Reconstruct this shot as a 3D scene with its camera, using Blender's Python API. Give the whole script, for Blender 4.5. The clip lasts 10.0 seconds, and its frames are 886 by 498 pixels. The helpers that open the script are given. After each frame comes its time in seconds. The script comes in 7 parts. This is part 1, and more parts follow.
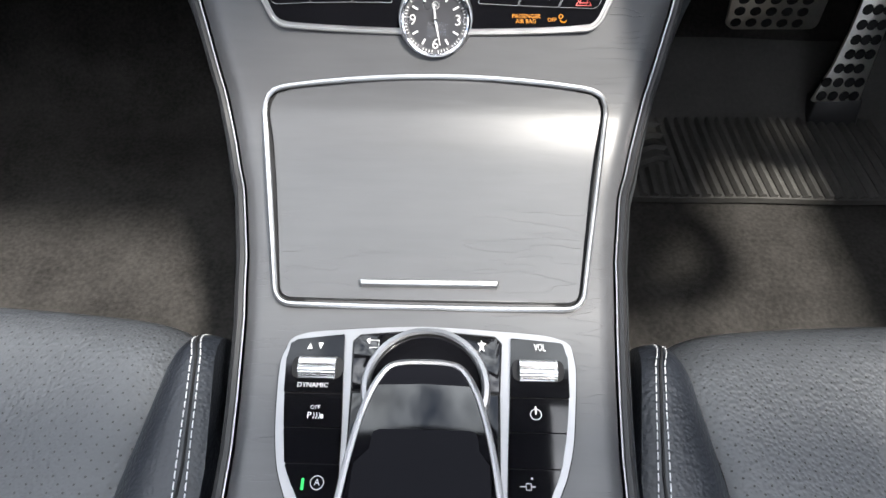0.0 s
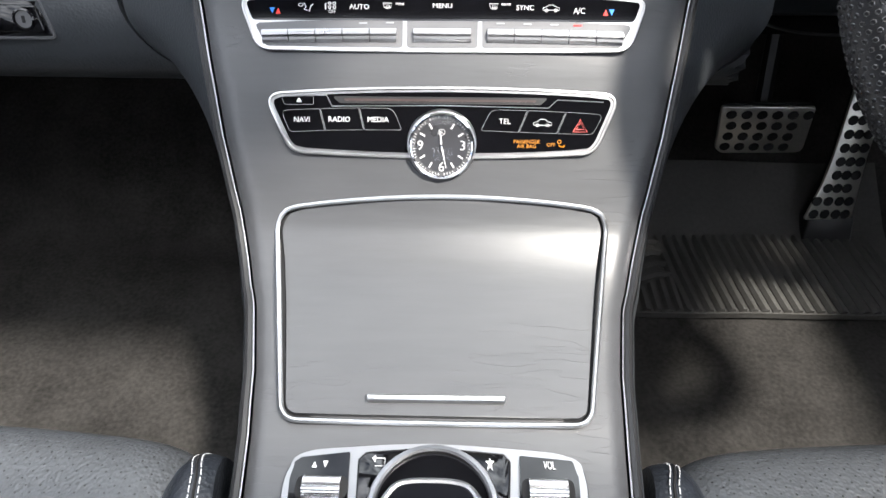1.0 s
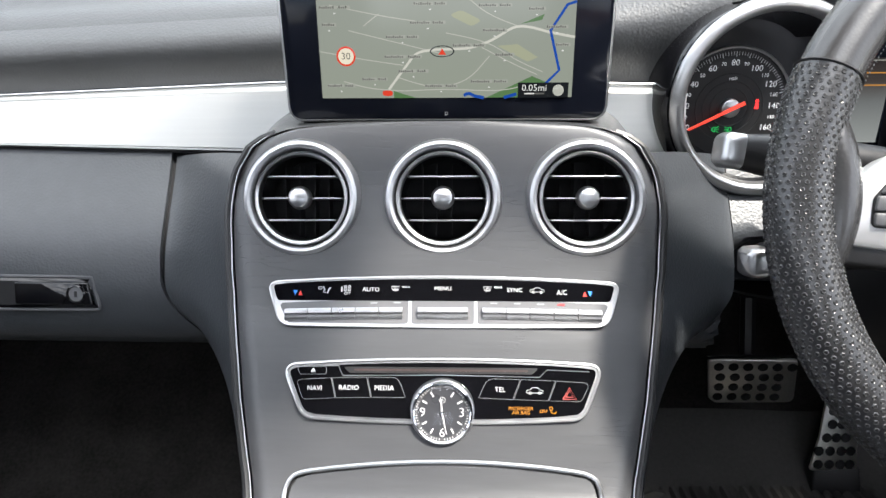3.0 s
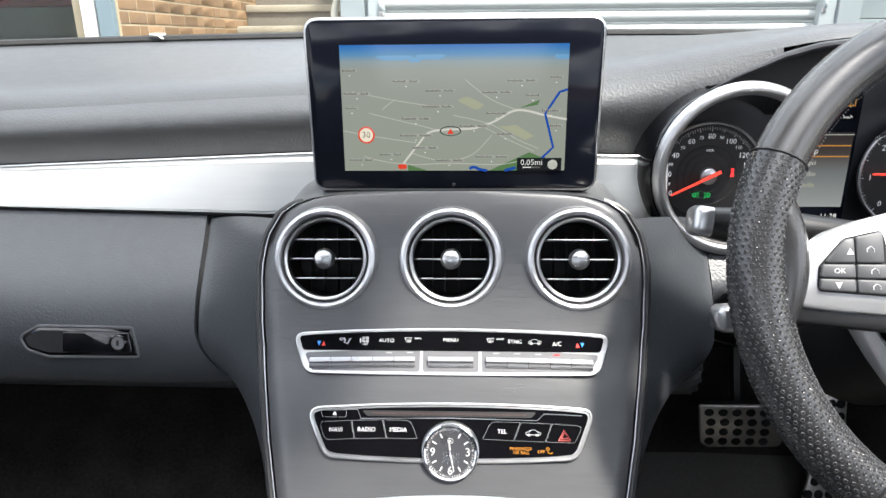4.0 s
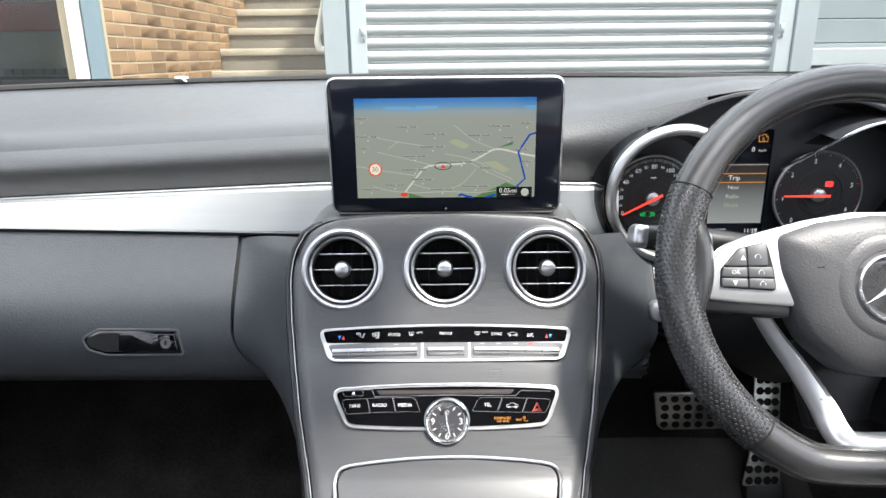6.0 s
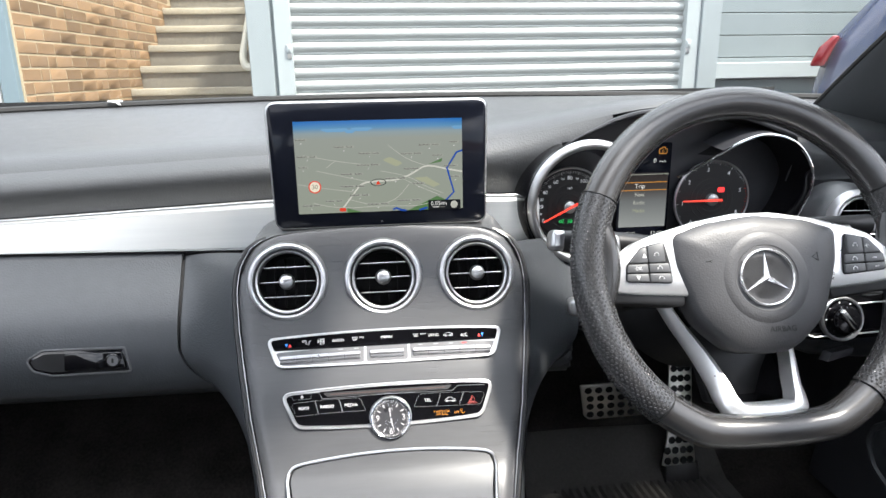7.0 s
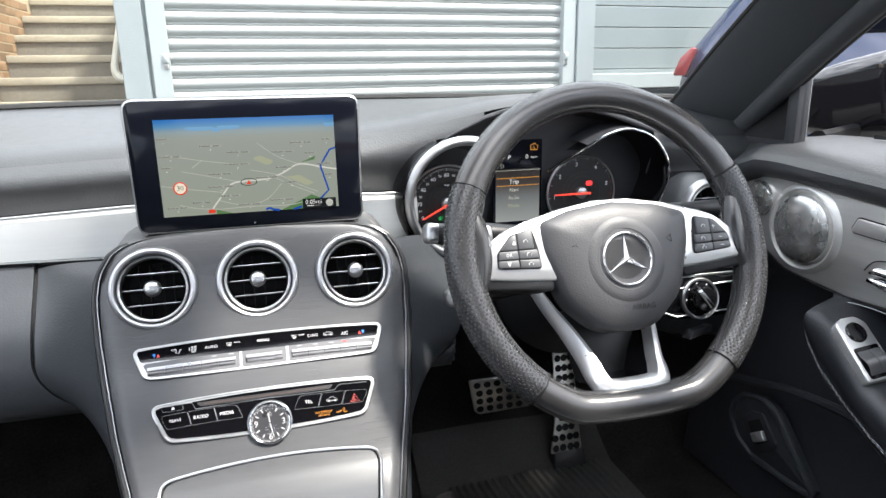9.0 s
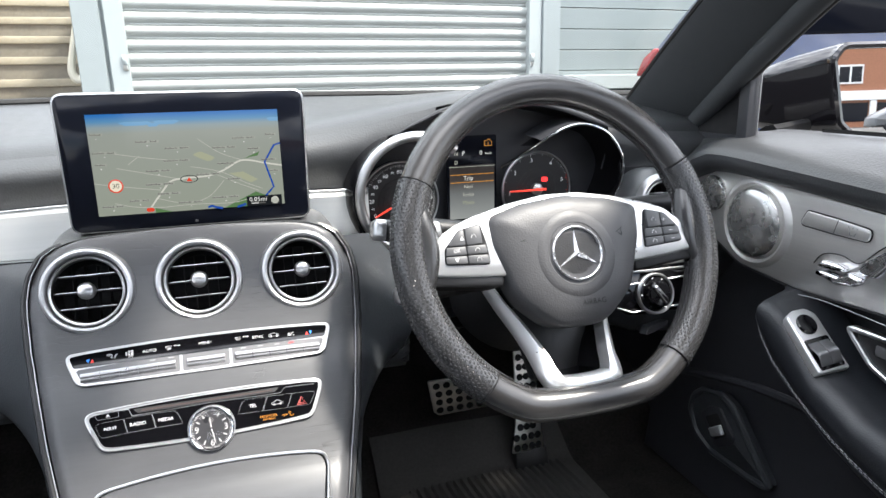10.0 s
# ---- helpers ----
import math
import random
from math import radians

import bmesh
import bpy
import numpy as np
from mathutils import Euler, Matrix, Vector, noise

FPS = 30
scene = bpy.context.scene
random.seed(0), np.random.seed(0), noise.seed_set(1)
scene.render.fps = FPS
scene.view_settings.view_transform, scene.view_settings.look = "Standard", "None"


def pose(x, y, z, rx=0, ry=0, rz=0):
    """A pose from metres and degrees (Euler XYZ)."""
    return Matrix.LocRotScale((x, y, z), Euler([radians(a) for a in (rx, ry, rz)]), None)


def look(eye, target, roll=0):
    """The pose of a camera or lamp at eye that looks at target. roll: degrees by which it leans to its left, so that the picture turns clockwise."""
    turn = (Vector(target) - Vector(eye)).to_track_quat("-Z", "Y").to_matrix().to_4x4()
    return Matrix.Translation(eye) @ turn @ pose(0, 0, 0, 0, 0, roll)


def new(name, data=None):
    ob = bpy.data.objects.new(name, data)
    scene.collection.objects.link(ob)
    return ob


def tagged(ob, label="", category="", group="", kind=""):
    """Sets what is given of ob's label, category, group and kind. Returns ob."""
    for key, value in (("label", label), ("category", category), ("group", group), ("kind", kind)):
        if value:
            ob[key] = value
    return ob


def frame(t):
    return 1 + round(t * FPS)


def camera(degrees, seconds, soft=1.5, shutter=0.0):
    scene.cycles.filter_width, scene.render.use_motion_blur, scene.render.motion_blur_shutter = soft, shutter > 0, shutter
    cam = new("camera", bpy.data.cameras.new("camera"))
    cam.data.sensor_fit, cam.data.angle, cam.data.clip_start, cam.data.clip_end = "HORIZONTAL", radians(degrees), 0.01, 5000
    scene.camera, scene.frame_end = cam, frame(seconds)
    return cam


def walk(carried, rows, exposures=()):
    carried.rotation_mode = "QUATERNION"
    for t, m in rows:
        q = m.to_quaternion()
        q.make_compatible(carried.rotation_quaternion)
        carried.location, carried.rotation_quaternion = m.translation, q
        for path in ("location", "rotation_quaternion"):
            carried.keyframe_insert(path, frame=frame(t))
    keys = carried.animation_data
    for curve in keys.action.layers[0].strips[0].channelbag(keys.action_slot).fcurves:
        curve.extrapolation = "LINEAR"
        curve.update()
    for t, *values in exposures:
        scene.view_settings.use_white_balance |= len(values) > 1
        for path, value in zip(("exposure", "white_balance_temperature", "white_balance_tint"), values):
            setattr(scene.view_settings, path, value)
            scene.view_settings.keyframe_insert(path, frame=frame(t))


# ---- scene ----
cam = camera(68.9, 10.0)
METRES, EYE, TILT, LEAN, TURN = 0.42, 0.80, -48.0, 0.0, 0.0
PATH = [
    (0, (0.014, 0.016, 0.818), (-0.015, 1.232, -0.77), 0.1),
    (0.5, (0.011, 0.013, 0.822), (-0.025, 1.366, -0.651), -0.1),
    (1, (0.012, 0.01, 0.822), (-0.032, 1.492, -0.52), -0.3),
    (1.5, (0.015, 0.007, 0.825), (-0.035, 1.601, -0.383), -0.3),
    (2, (0.016, 0.003, 0.832), (-0.039, 1.698, -0.228), -0.5),
    (2.5, (0.015, -0.002, 0.844), (-0.044, 1.78, -0.061), -0.4),
    (3, (0.016, -0.011, 0.865), (-0.05, 1.843, 0.119), -0.6),
    (3.2, (0.015, -0.018, 0.871), (-0.052, 1.86, 0.188), -0.6),
    (4.3, (0.014, -0.084, 0.908), (-0.07, 1.816, 0.29), -0.7),
    (4.5, (0.014, -0.097, 0.915), (-0.073, 1.801, 0.29), -0.9),
    (5, (0.013, -0.131, 0.922), (-0.072, 1.774, 0.317), -1.0),
    (6.3, (0.001, -0.21, 0.94), (0.057, 1.708, 0.376), -0.8),
    (6.5, (0.003, -0.222, 0.944), (0.116, 1.696, 0.387), -1.1),
    (7, (-0.003, -0.249, 0.946), (0.193, 1.668, 0.409), -1.0),
    (7.5, (0.0, -0.269, 0.947), (0.315, 1.636, 0.427), -1.1),
    (8, (0.006, -0.271, 0.94), (0.42, 1.619, 0.43), -1.0),
    (8.5, (0.01, -0.264, 0.933), (0.478, 1.614, 0.427), -1.1),
    (9, (0.02, -0.258, 0.927), (0.524, 1.611, 0.423), -1.1),
    (9.5, (0.031, -0.251, 0.919), (0.578, 1.606, 0.417), -1.0),
    (10, (0.048, -0.252, 0.916), (0.634, 1.595, 0.419), -1.2),
]
walk(cam, [(t, look(eye, target, roll)) for t, eye, target, roll in PATH])

# ---- world, sun ----
world = bpy.data.worlds.new("sky")
scene.world = world
world.use_nodes = True
wn, wl = world.node_tree.nodes, world.node_tree.links
sky = wn.new("ShaderNodeTexSky")
sky.sky_type, sky.sun_disc = "NISHITA", False
SUN_ELEV, SUN_AZ = radians(60), radians(126)   # azimuth clockwise from straight ahead
sky.sun_elevation, sky.sun_rotation = SUN_ELEV, SUN_AZ
# broken cloud over the blue
wtc, wmap, wno = wn.new("ShaderNodeTexCoord"), wn.new("ShaderNodeMapping"), wn.new("ShaderNodeTexNoise")
wmap.inputs["Scale"].default_value = (1.0, 1.0, 2.2)
wno.inputs["Scale"].default_value, wno.inputs["Detail"].default_value, wno.inputs["Roughness"].default_value = 4.2, 7, 0.55
wramp, wmix = wn.new("ShaderNodeValToRGB"), wn.new("ShaderNodeMixRGB")
wramp.color_ramp.elements[0].position, wramp.color_ramp.elements[1].position = 0.33, 0.56
# the cloud is brightest overhead and dims towards the horizon
wsep, wcz, wcol = wn.new("ShaderNodeSeparateXYZ"), wn.new("ShaderNodeMapRange"), wn.new("ShaderNodeVectorMath")
wcz.inputs["From Min"].default_value, wcz.inputs["From Max"].default_value = 0.05, 1.0
wcz.inputs["To Min"].default_value, wcz.inputs["To Max"].default_value = 8.0, 24.0
wcol.operation, wcol.inputs[0].default_value = "SCALE", (0.965, 0.995, 1.06)
wl.new(wtc.outputs["Generated"], wsep.inputs[0]), wl.new(wsep.outputs["Z"], wcz.inputs["Value"])
wn2, wr2, wm2 = wn.new("ShaderNodeTexNoise"), wn.new("ShaderNodeMapRange"), wn.new("ShaderNodeMath")
wn2.inputs["Scale"].default_value, wn2.inputs["Detail"].default_value = 9.0, 6
wr2.inputs["From Min"].default_value, wr2.inputs["From Max"].default_value = 0.35, 0.65
wr2.inputs["To Min"].default_value, wr2.inputs["To Max"].default_value = 0.45, 1.4
wm2.operation = "MULTIPLY"
wl.new(wmap.outputs[0], wn2.inputs["Vector"]), wl.new(wn2.outputs["Fac"], wr2.inputs["Value"])
wl.new(wcz.outputs[0], wm2.inputs[0]), wl.new(wr2.outputs[0], wm2.inputs[1])
wl.new(wm2.outputs[0], wcol.inputs["Scale"]), wl.new(wcol.outputs[0], wmix.inputs[2])
wl.new(wtc.outputs["Generated"], wmap.inputs["Vector"]), wl.new(wmap.outputs[0], wno.inputs["Vector"])
wl.new(wno.outputs["Fac"], wramp.inputs[0]), wl.new(wramp.outputs[0], wmix.inputs[0])
wl.new(sky.outputs[0], wmix.inputs[1]), wl.new(wmix.outputs[0], wn["Background"].inputs[0])
wn["Background"].inputs[1].default_value = 0.135
sun = new("sun", bpy.data.lights.new("sun", "SUN"))
sun.data.energy, sun.data.angle, sun.data.color = 4.6, radians(5.0), (1.0, 0.95, 0.87)
sd = Vector((math.sin(SUN_AZ) * math.cos(SUN_ELEV), math.cos(SUN_AZ) * math.cos(SUN_ELEV), math.sin(SUN_ELEV)))
sun.matrix_world = look(sd * 20, (0, 0, 0))
scene.view_settings.exposure = 1.13


# ---- materials ----
def mat(name, col, rough=0.5, metal=0.0, grain=0.0, gscale=400.0, vary=0.15, vscale=6.0, bump_kind="noise", spec=0.5, coat=0.0,
        emit=None, power=0.0, aniso=0.0, stretch=(1, 1, 1), rand=0.0, rvary=0.12, crease=0.0):
    """A principled surface: colour that varies at two scales, roughness that varies, and a fine relief."""
    m = bpy.data.materials.new(name)
    m.use_nodes = True
    n, l = m.node_tree.nodes, m.node_tree.links
    b = n["Principled BSDF"]
    b.inputs["Base Color"].default_value = (*col, 1)
    b.inputs["Roughness"].default_value, b.inputs["Metallic"].default_value = rough, metal
    b.inputs["Specular IOR Level"].default_value = spec
    b.inputs["Coat Weight"].default_value = coat
    b.inputs["Coat Roughness"].default_value = 0.03
    if aniso:
        b.inputs["Anisotropic"].default_value = aniso
    if emit:
        b.inputs["Emission Color"].default_value, b.inputs["Emission Strength"].default_value = (*emit, 1), power
    if vary or grain or rand:
        tc, mp = n.new("ShaderNodeTexCoord"), n.new("ShaderNodeMapping")
        mp.inputs["Scale"].default_value = stretch
        l.new(tc.outputs["Object"], mp.inputs["Vector"])
    if vary:
        a, c = n.new("ShaderNodeTexNoise"), n.new("ShaderNodeTexNoise")
        a.inputs["Scale"].default_value, a.inputs["Detail"].default_value = vscale, 4
        c.inputs["Scale"].default_value, c.inputs["Detail"].default_value = vscale * 14, 3
        s = n.new("ShaderNodeMath")
        s.operation = "ADD"
        r = n.new("ShaderNodeMapRange")
        r.inputs["From Min"].default_value, r.inputs["From Max"].default_value = 0.6, 1.4
        r.inputs["To Min"].default_value, r.inputs["To Max"].default_value = 1 - vary, 1 + vary
        mx = n.new("ShaderNodeVectorMath")
        mx.operation = "SCALE"
        mx.inputs[0].default_value = col
        l.new(mp.outputs[0], a.inputs["Vector"]), l.new(mp.outputs[0], c.inputs["Vector"])
        l.new(a.outputs["Fac"], s.inputs[0]), l.new(c.outputs["Fac"], s.inputs[1])
        l.new(s.outputs[0], r.inputs["Value"])
        last = r.outputs[0]
        if rand:
            oi, rr, mm = n.new("ShaderNodeObjectInfo"), n.new("ShaderNodeMapRange"), n.new("ShaderNodeMath")
            rr.inputs["To Min"].default_value, rr.inputs["To Max"].default_value = 1 - rand, 1 + rand
            mm.operation = "MULTIPLY"
            l.new(oi.outputs["Random"], rr.inputs["Value"]), l.new(rr.outputs[0], mm.inputs[0]), l.new(last, mm.inputs[1])
            last = mm.outputs[0]
        l.new(last, mx.inputs["Scale"])
        l.new(mx.outputs[0], b.inputs["Base Color"])
        q = n.new("ShaderNodeMapRange")
        q.inputs["From Min"].default_value, q.inputs["From Max"].default_value = 0.6, 1.4
        q.inputs["To Min"].default_value, q.inputs["To Max"].default_value = max(rough * (1 - rvary), 0.01), min(rough * (1 + rvary), 1)
        l.new(s.outputs[0], q.inputs["Value"]), l.new(q.outputs[0], b.inputs["Roughness"])
    if grain:
        if bump_kind == "leather":
            g = n.new("ShaderNodeTexVoronoi")
            g.feature = "SMOOTH_F1"
            out = g.outputs["Distance"]
        else:
            g = n.new("ShaderNodeTexNoise")
            g.inputs["Detail"].default_value = 3
            out = g.outputs["Fac"]
        g.inputs["Scale"].default_value = gscale
        bp = n.new("ShaderNodeBump")
        bp.inputs["Strength"].default_value, bp.inputs["Distance"].default_value = grain, 0.0006
        l.new(mp.outputs[0], g.inputs["Vector"]), l.new(out, bp.inputs["Height"]), l.new(bp.outputs[0], b.inputs["Normal"])
        if crease:
            # fine wrinkles in scattered patches
            m2, w, k, d = n.new("ShaderNodeMapping"), n.new("ShaderNodeTexNoise"), n.new("ShaderNodeTexNoise"), n.new("ShaderNodeMath")
            m2.inputs["Scale"].default_value = (0.16, 1, 1)
            w.inputs["Scale"].default_value, w.inputs["Detail"].default_value = 110, 2.5
            k.inputs["Scale"].default_value, k.inputs["Detail"].default_value = 7.5, 2
            d.operation, d.inputs[1].default_value, d.inputs[2].default_value = "COMPARE", 0.5, 0.010
            r1, mu, b2 = n.new("ShaderNodeMapRange"), n.new("ShaderNodeMath"), n.new("ShaderNodeBump")
            r1.inputs["From Min"].default_value, r1.inputs["From Max"].default_value = 0.53, 0.62
            mu.operation, b2.invert = "MULTIPLY", True
            b2.inputs["Strength"].default_value, b2.inputs["Distance"].default_value = crease, 0.0006
            l.new(tc.outputs["Object"], m2.inputs["Vector"]), l.new(m2.outputs[0], w.inputs["Vector"]), l.new(tc.outputs["Object"], k.inputs["Vector"])
            l.new(w.outputs["Fac"], d.inputs[0]), l.new(k.outputs["Fac"], r1.inputs["Value"]), l.new(d.outputs[0], mu.inputs[0]), l.new(r1.outputs[0], mu.inputs[1])
            l.new(mu.outputs[0], b2.inputs["Height"]), l.new(bp.outputs[0], b2.inputs["Normal"]), l.new(b2.outputs[0], b.inputs["Normal"])
    return m


M = dict(
    dash=mat("dash_leather", (0.042, 0.044, 0.047), 0.42, spec=0.7, grain=0.45, gscale=480, bump_kind="leather", vary=0.10),
    dash_low=mat("dash_lower_leather", (0.040, 0.044, 0.049), 0.36, grain=0.35, gscale=520, bump_kind="leather", vary=0.10),
    console=mat("console_leatherette", (0.058, 0.059, 0.063), 0.40, spec=0.65, grain=0.12, gscale=120, vary=0.10, vscale=5, stretch=(0.35, 2.5, 2.5), rvary=0.08, crease=0.9),
    seat=mat("seat_leather", (0.018, 0.021, 0.027), 0.39, grain=0.8, gscale=430, bump_kind="leather", vary=0.12),
    wheel=mat("wheel_leather", (0.028, 0.028, 0.029), 0.25, spec=0.8, grain=0.18, gscale=500, bump_kind="leather", vary=0.12),
    wheel_worn=mat("wheel_smooth_leather", (0.034, 0.033, 0.033), 0.26, spec=0.8, grain=0.10, gscale=700, bump_kind="leather", vary=0.05, rvary=0.06),
    airbag=mat("airbag_plastic", (0.058, 0.058, 0.061), 0.46, grain=0.30, gscale=700, bump_kind="leather", vary=0.02, rvary=0.04),
    door_leather=mat("door_leather", (0.020, 0.022, 0.026), 0.36, grain=0.25, gscale=600, bump_kind="leather", vary=0.08),
    black=mat("black_plastic", (0.012, 0.012, 0.013), 0.42, grain=0.15, gscale=900, vary=0.08),
    soft_black=mat("soft_black_trim", (0.030, 0.031, 0.036), 0.46, grain=0.25, gscale=700, bump_kind="leather", vary=0.1),
    soft_pillar=mat("pillar_fabric", (0.048, 0.052, 0.056), 0.8, grain=0.4, gscale=900, vary=0.08),
    gloss=mat("piano_black", (0.004, 0.004, 0.005), 0.05, vary=0.05, rvary=0.3),
    glass_black=mat("display_glass_black", (0.005, 0.006, 0.010), 0.09, vary=0.05, spec=0.22),
    # dull near-black that holds the dark reflections on the touchpad
    pad_dark=mat("pad_reflection_black", (0.004, 0.004, 0.006), 0.45, vary=0.06, spec=0.06),
    # near-black: truly black parts, and shade put into gaps and the footwell
    void=mat("black_and_gap_shade", (0.004, 0.004, 0.005), 0.8, vary=0.1),
    alu=mat("brushed_aluminium", (0.66, 0.65, 0.615), 0.36, 1.0, grain=0.10, gscale=300, vary=0.05, aniso=0.5, stretch=(0.1, 3, 3)),
    door_alu=mat("door_brushed_metal", (0.72, 0.71, 0.69), 0.36, 0.75, grain=0.10, gscale=300, vary=0.06, stretch=(3, 0.1, 3)),
    spoke_silver=mat("spoke_silver_paint", (0.80, 0.80, 0.80), 0.30, 0.72, vary=0.03),
    satin=mat("satin_silver", (0.54, 0.54, 0.545), 0.32, 1.0, vary=0.03),
    gear_silver=mat("gear_surround_silver", (0.30, 0.30, 0.31), 0.38, 1.0, vary=0.04),
    vent_ring=mat("vent_ring_silver", (0.56, 0.56, 0.57), 0.44, 1.0, vary=0.04, grain=0.05, gscale=900),
    chrome=mat("chrome", (0.85, 0.85, 0.87), 0.09, 1.0, vary=0.03),
    badge_chrome=mat("badge_chrome", (0.88, 0.88, 0.89), 0.20, 0.85, vary=0.02),
    roller=mat("roller_silver", (0.85, 0.85, 0.86), 0.22, 1.0, vary=0.03),
    steel=mat("pedal_steel", (0.72, 0.70, 0.66), 0.42, 1.0, vary=0.12, vscale=30, grain=0.15, gscale=200),
    rubber=mat("black_rubber", (0.012, 0.012, 0.012), 0.7, vary=0.1),
    carpet=mat("grey_carpet", (0.033, 0.031, 0.029), 0.95, grain=1.0, gscale=900, vary=0.55, vscale=16, spec=0.1),
    matrub=mat("rubber_mat", (0.068, 0.066, 0.062), 0.7, grain=0.4, gscale=700, vary=0.25, vscale=14, spec=0.3),
    print_white=mat("white_print", (0.66, 0.66, 0.66), 0.5, vary=0.0),
    lit_white=mat("lit_dial_print", (0.8, 0.8, 0.8), 0.5, vary=0.0, emit=(0.9, 0.95, 1.0), power=0.16),
    print_grey=mat("grey_print", (0.30, 0.31, 0.32), 0.5, vary=0.0),
    print_red=mat("red_print", (0.75, 0.03, 0.02), 0.5, vary=0.0),
    print_pink=mat("hazard_print", (0.80, 0.16, 0.14), 0.5, vary=0.0),
    print_blue=mat("blue_print", (0.02, 0.22, 0.75), 0.5, vary=0.0),
    glow_amber=mat("amber_lamp", (0.35, 0.13, 0.0), 0.5, vary=0.0, emit=(1, 0.36, 0.01), power=0.16),
    glow_red=mat("red_lamp", (0.6, 0.0, 0.0), 0.5, vary=0.0, emit=(1, 0.04, 0.04), power=0.9),
    glow_green=mat("green_lamp", (0.0, 0.3, 0.05), 0.5, vary=0.0, emit=(0.03, 0.8, 0.18), power=0.35),
    thread=mat("white_thread", (0.55, 0.56, 0.58), 0.7, vary=0.1, vscale=80),
    switch_grey=mat("switch_silver", (0.40, 0.40, 0.41), 0.30, 0.9, vary=0.03),
    recess=mat("button_recess_grey", (0.13, 0.13, 0.135), 0.45, 0.2, vary=0.04),
    key_grey=mat("dark_grey_key", (0.085, 0.086, 0.09), 0.45, vary=0.06),
    dial=mat("dial_face", (0.016, 0.016, 0.017), 0.45, vary=0.08),
    clock_face=mat("clock_face_grey", (0.055, 0.055, 0.06), 0.3, 0.3, vary=0.06),
    needle=mat("red_needle", (0.8, 0.05, 0.03), 0.4, vary=0.0, emit=(1, 0.08, 0.05), power=0.5),
    # outside
    asphalt=mat("asphalt", (0.055, 0.055, 0.056), 0.9, grain=1.0, gscale=60, vary=0.25, vscale=1.2),
    paint_grey=mat("pale_blue_grey_paint", (0.28, 0.31, 0.315), 0.5, vary=0.06, vscale=2),
    paint_light=mat("pale_grey_paint", (0.37, 0.40, 0.40), 0.45, vary=0.05, vscale=2),
    paint_grey_dark=mat("blue_grey_paint", (0.17, 0.225, 0.25), 0.5, vary=0.06, vscale=2),
    paint_side=mat("siding_paint", (0.215, 0.245, 0.25), 0.5, vary=0.05, vscale=2),
    shutter=mat("shutter_paint", (0.40, 0.415, 0.40), 0.38, vary=0.05, vscale=2.5, rand=0.04),
    brick=mat("buff_brick", (0.245, 0.15, 0.078), 0.85, grain=0.8, gscale=50, vary=0.12, vscale=9, rand=0.30),
    brick_red=mat("red_brick", (0.34, 0.15, 0.085), 0.85, grain=0.8, gscale=50, vary=0.3, vscale=9, rand=0.25),
    mortar=mat("pale_mortar", (0.42, 0.345, 0.23), 0.95, grain=0.7, gscale=80, vary=0.12, vscale=5),
    concrete=mat("stair_concrete", (0.22, 0.20, 0.165), 0.9, grain=0.7, gscale=40, vary=0.22, vscale=3),
    concrete_pale=mat("pale_concrete", (0.42, 0.38, 0.30), 0.9, grain=0.7, gscale=40, vary=0.18, vscale=4),
    concrete_dark=mat("dirty_concrete", (0.27, 0.25, 0.21), 0.9, grain=0.7, gscale=40, vary=0.30, vscale=3),
    white=mat("white_frame_paint", (0.70, 0.70, 0.69), 0.4, vary=0.04),
    wood_rail=mat("pale_rail", (0.62, 0.58, 0.48), 0.6, vary=0.1),
    car_blue=mat("dark_blue_car_paint", (0.018, 0.032, 0.085), 0.22, vary=0.06, coat=0.8),
    car_grey=mat("grey_car_paint", (0.07, 0.072, 0.078), 0.3, 0.4, vary=0.05, coat=0.6),
    car_black=mat("black_car_paint", (0.008, 0.007, 0.009), 0.12, vary=0.05, coat=0.8),
    lamp_red=mat("tail_lamp_red", (0.24, 0.015, 0.02), 0.25, vary=0.05, coat=0.5),
    orange=mat("orange_stock", (0.75, 0.30, 0.02), 0.5, vary=0.1),
    red_stock=mat("red_stock", (0.35, 0.05, 0.04), 0.5, vary=0.2),
    slate=mat("roof_slate", (0.10, 0.10, 0.11), 0.7, vary=0.2),
    mirror=mat("mirror_silver", (0.92, 0.93, 0.93), 0.01, 1.0, vary=0.0),
)


def glass(name, tint=(1, 1, 1), rough=0.0):
    """Thin clear glass: mostly see-through, with a gloss that grows at a slant."""
    m = bpy.data.materials.new(name)
    m.use_nodes = True
    n, l = m.node_tree.nodes, m.node_tree.links
    n.remove(n["Principled BSDF"])
    tr, gl, mx, lw = n.new("ShaderNodeBsdfTransparent"), n.new("ShaderNodeBsdfGlossy"), n.new("ShaderNodeMixShader"), n.new("ShaderNodeLayerWeight")
    pw, ad = n.new("ShaderNodeMath"), n.new("ShaderNodeMath")
    pw.operation, pw.inputs[1].default_value = "POWER", 4.0
    ad.operation, ad.inputs[1].default_value, ad.inputs[2].default_value = "MULTIPLY_ADD", 0.7, 0.03
    tr.inputs[0].default_value, gl.inputs["Roughness"].default_value = (*tint, 1), rough
    l.new(lw.outputs["Facing"], pw.inputs[0]), l.new(pw.outputs[0], ad.inputs[0]), l.new(ad.outputs[0], mx.inputs[0])
    l.new(tr.outputs[0], mx.inputs[1]), l.new(gl.outputs[0], mx.inputs[2])
    l.new(mx.outputs[0], n["Material Output"].inputs[0])
    return m


M["screen_glass"] = glass("windscreen_glass", (0.93, 0.96, 0.95))
M["clear"] = glass("clear_lens", (0.97, 0.97, 0.97))
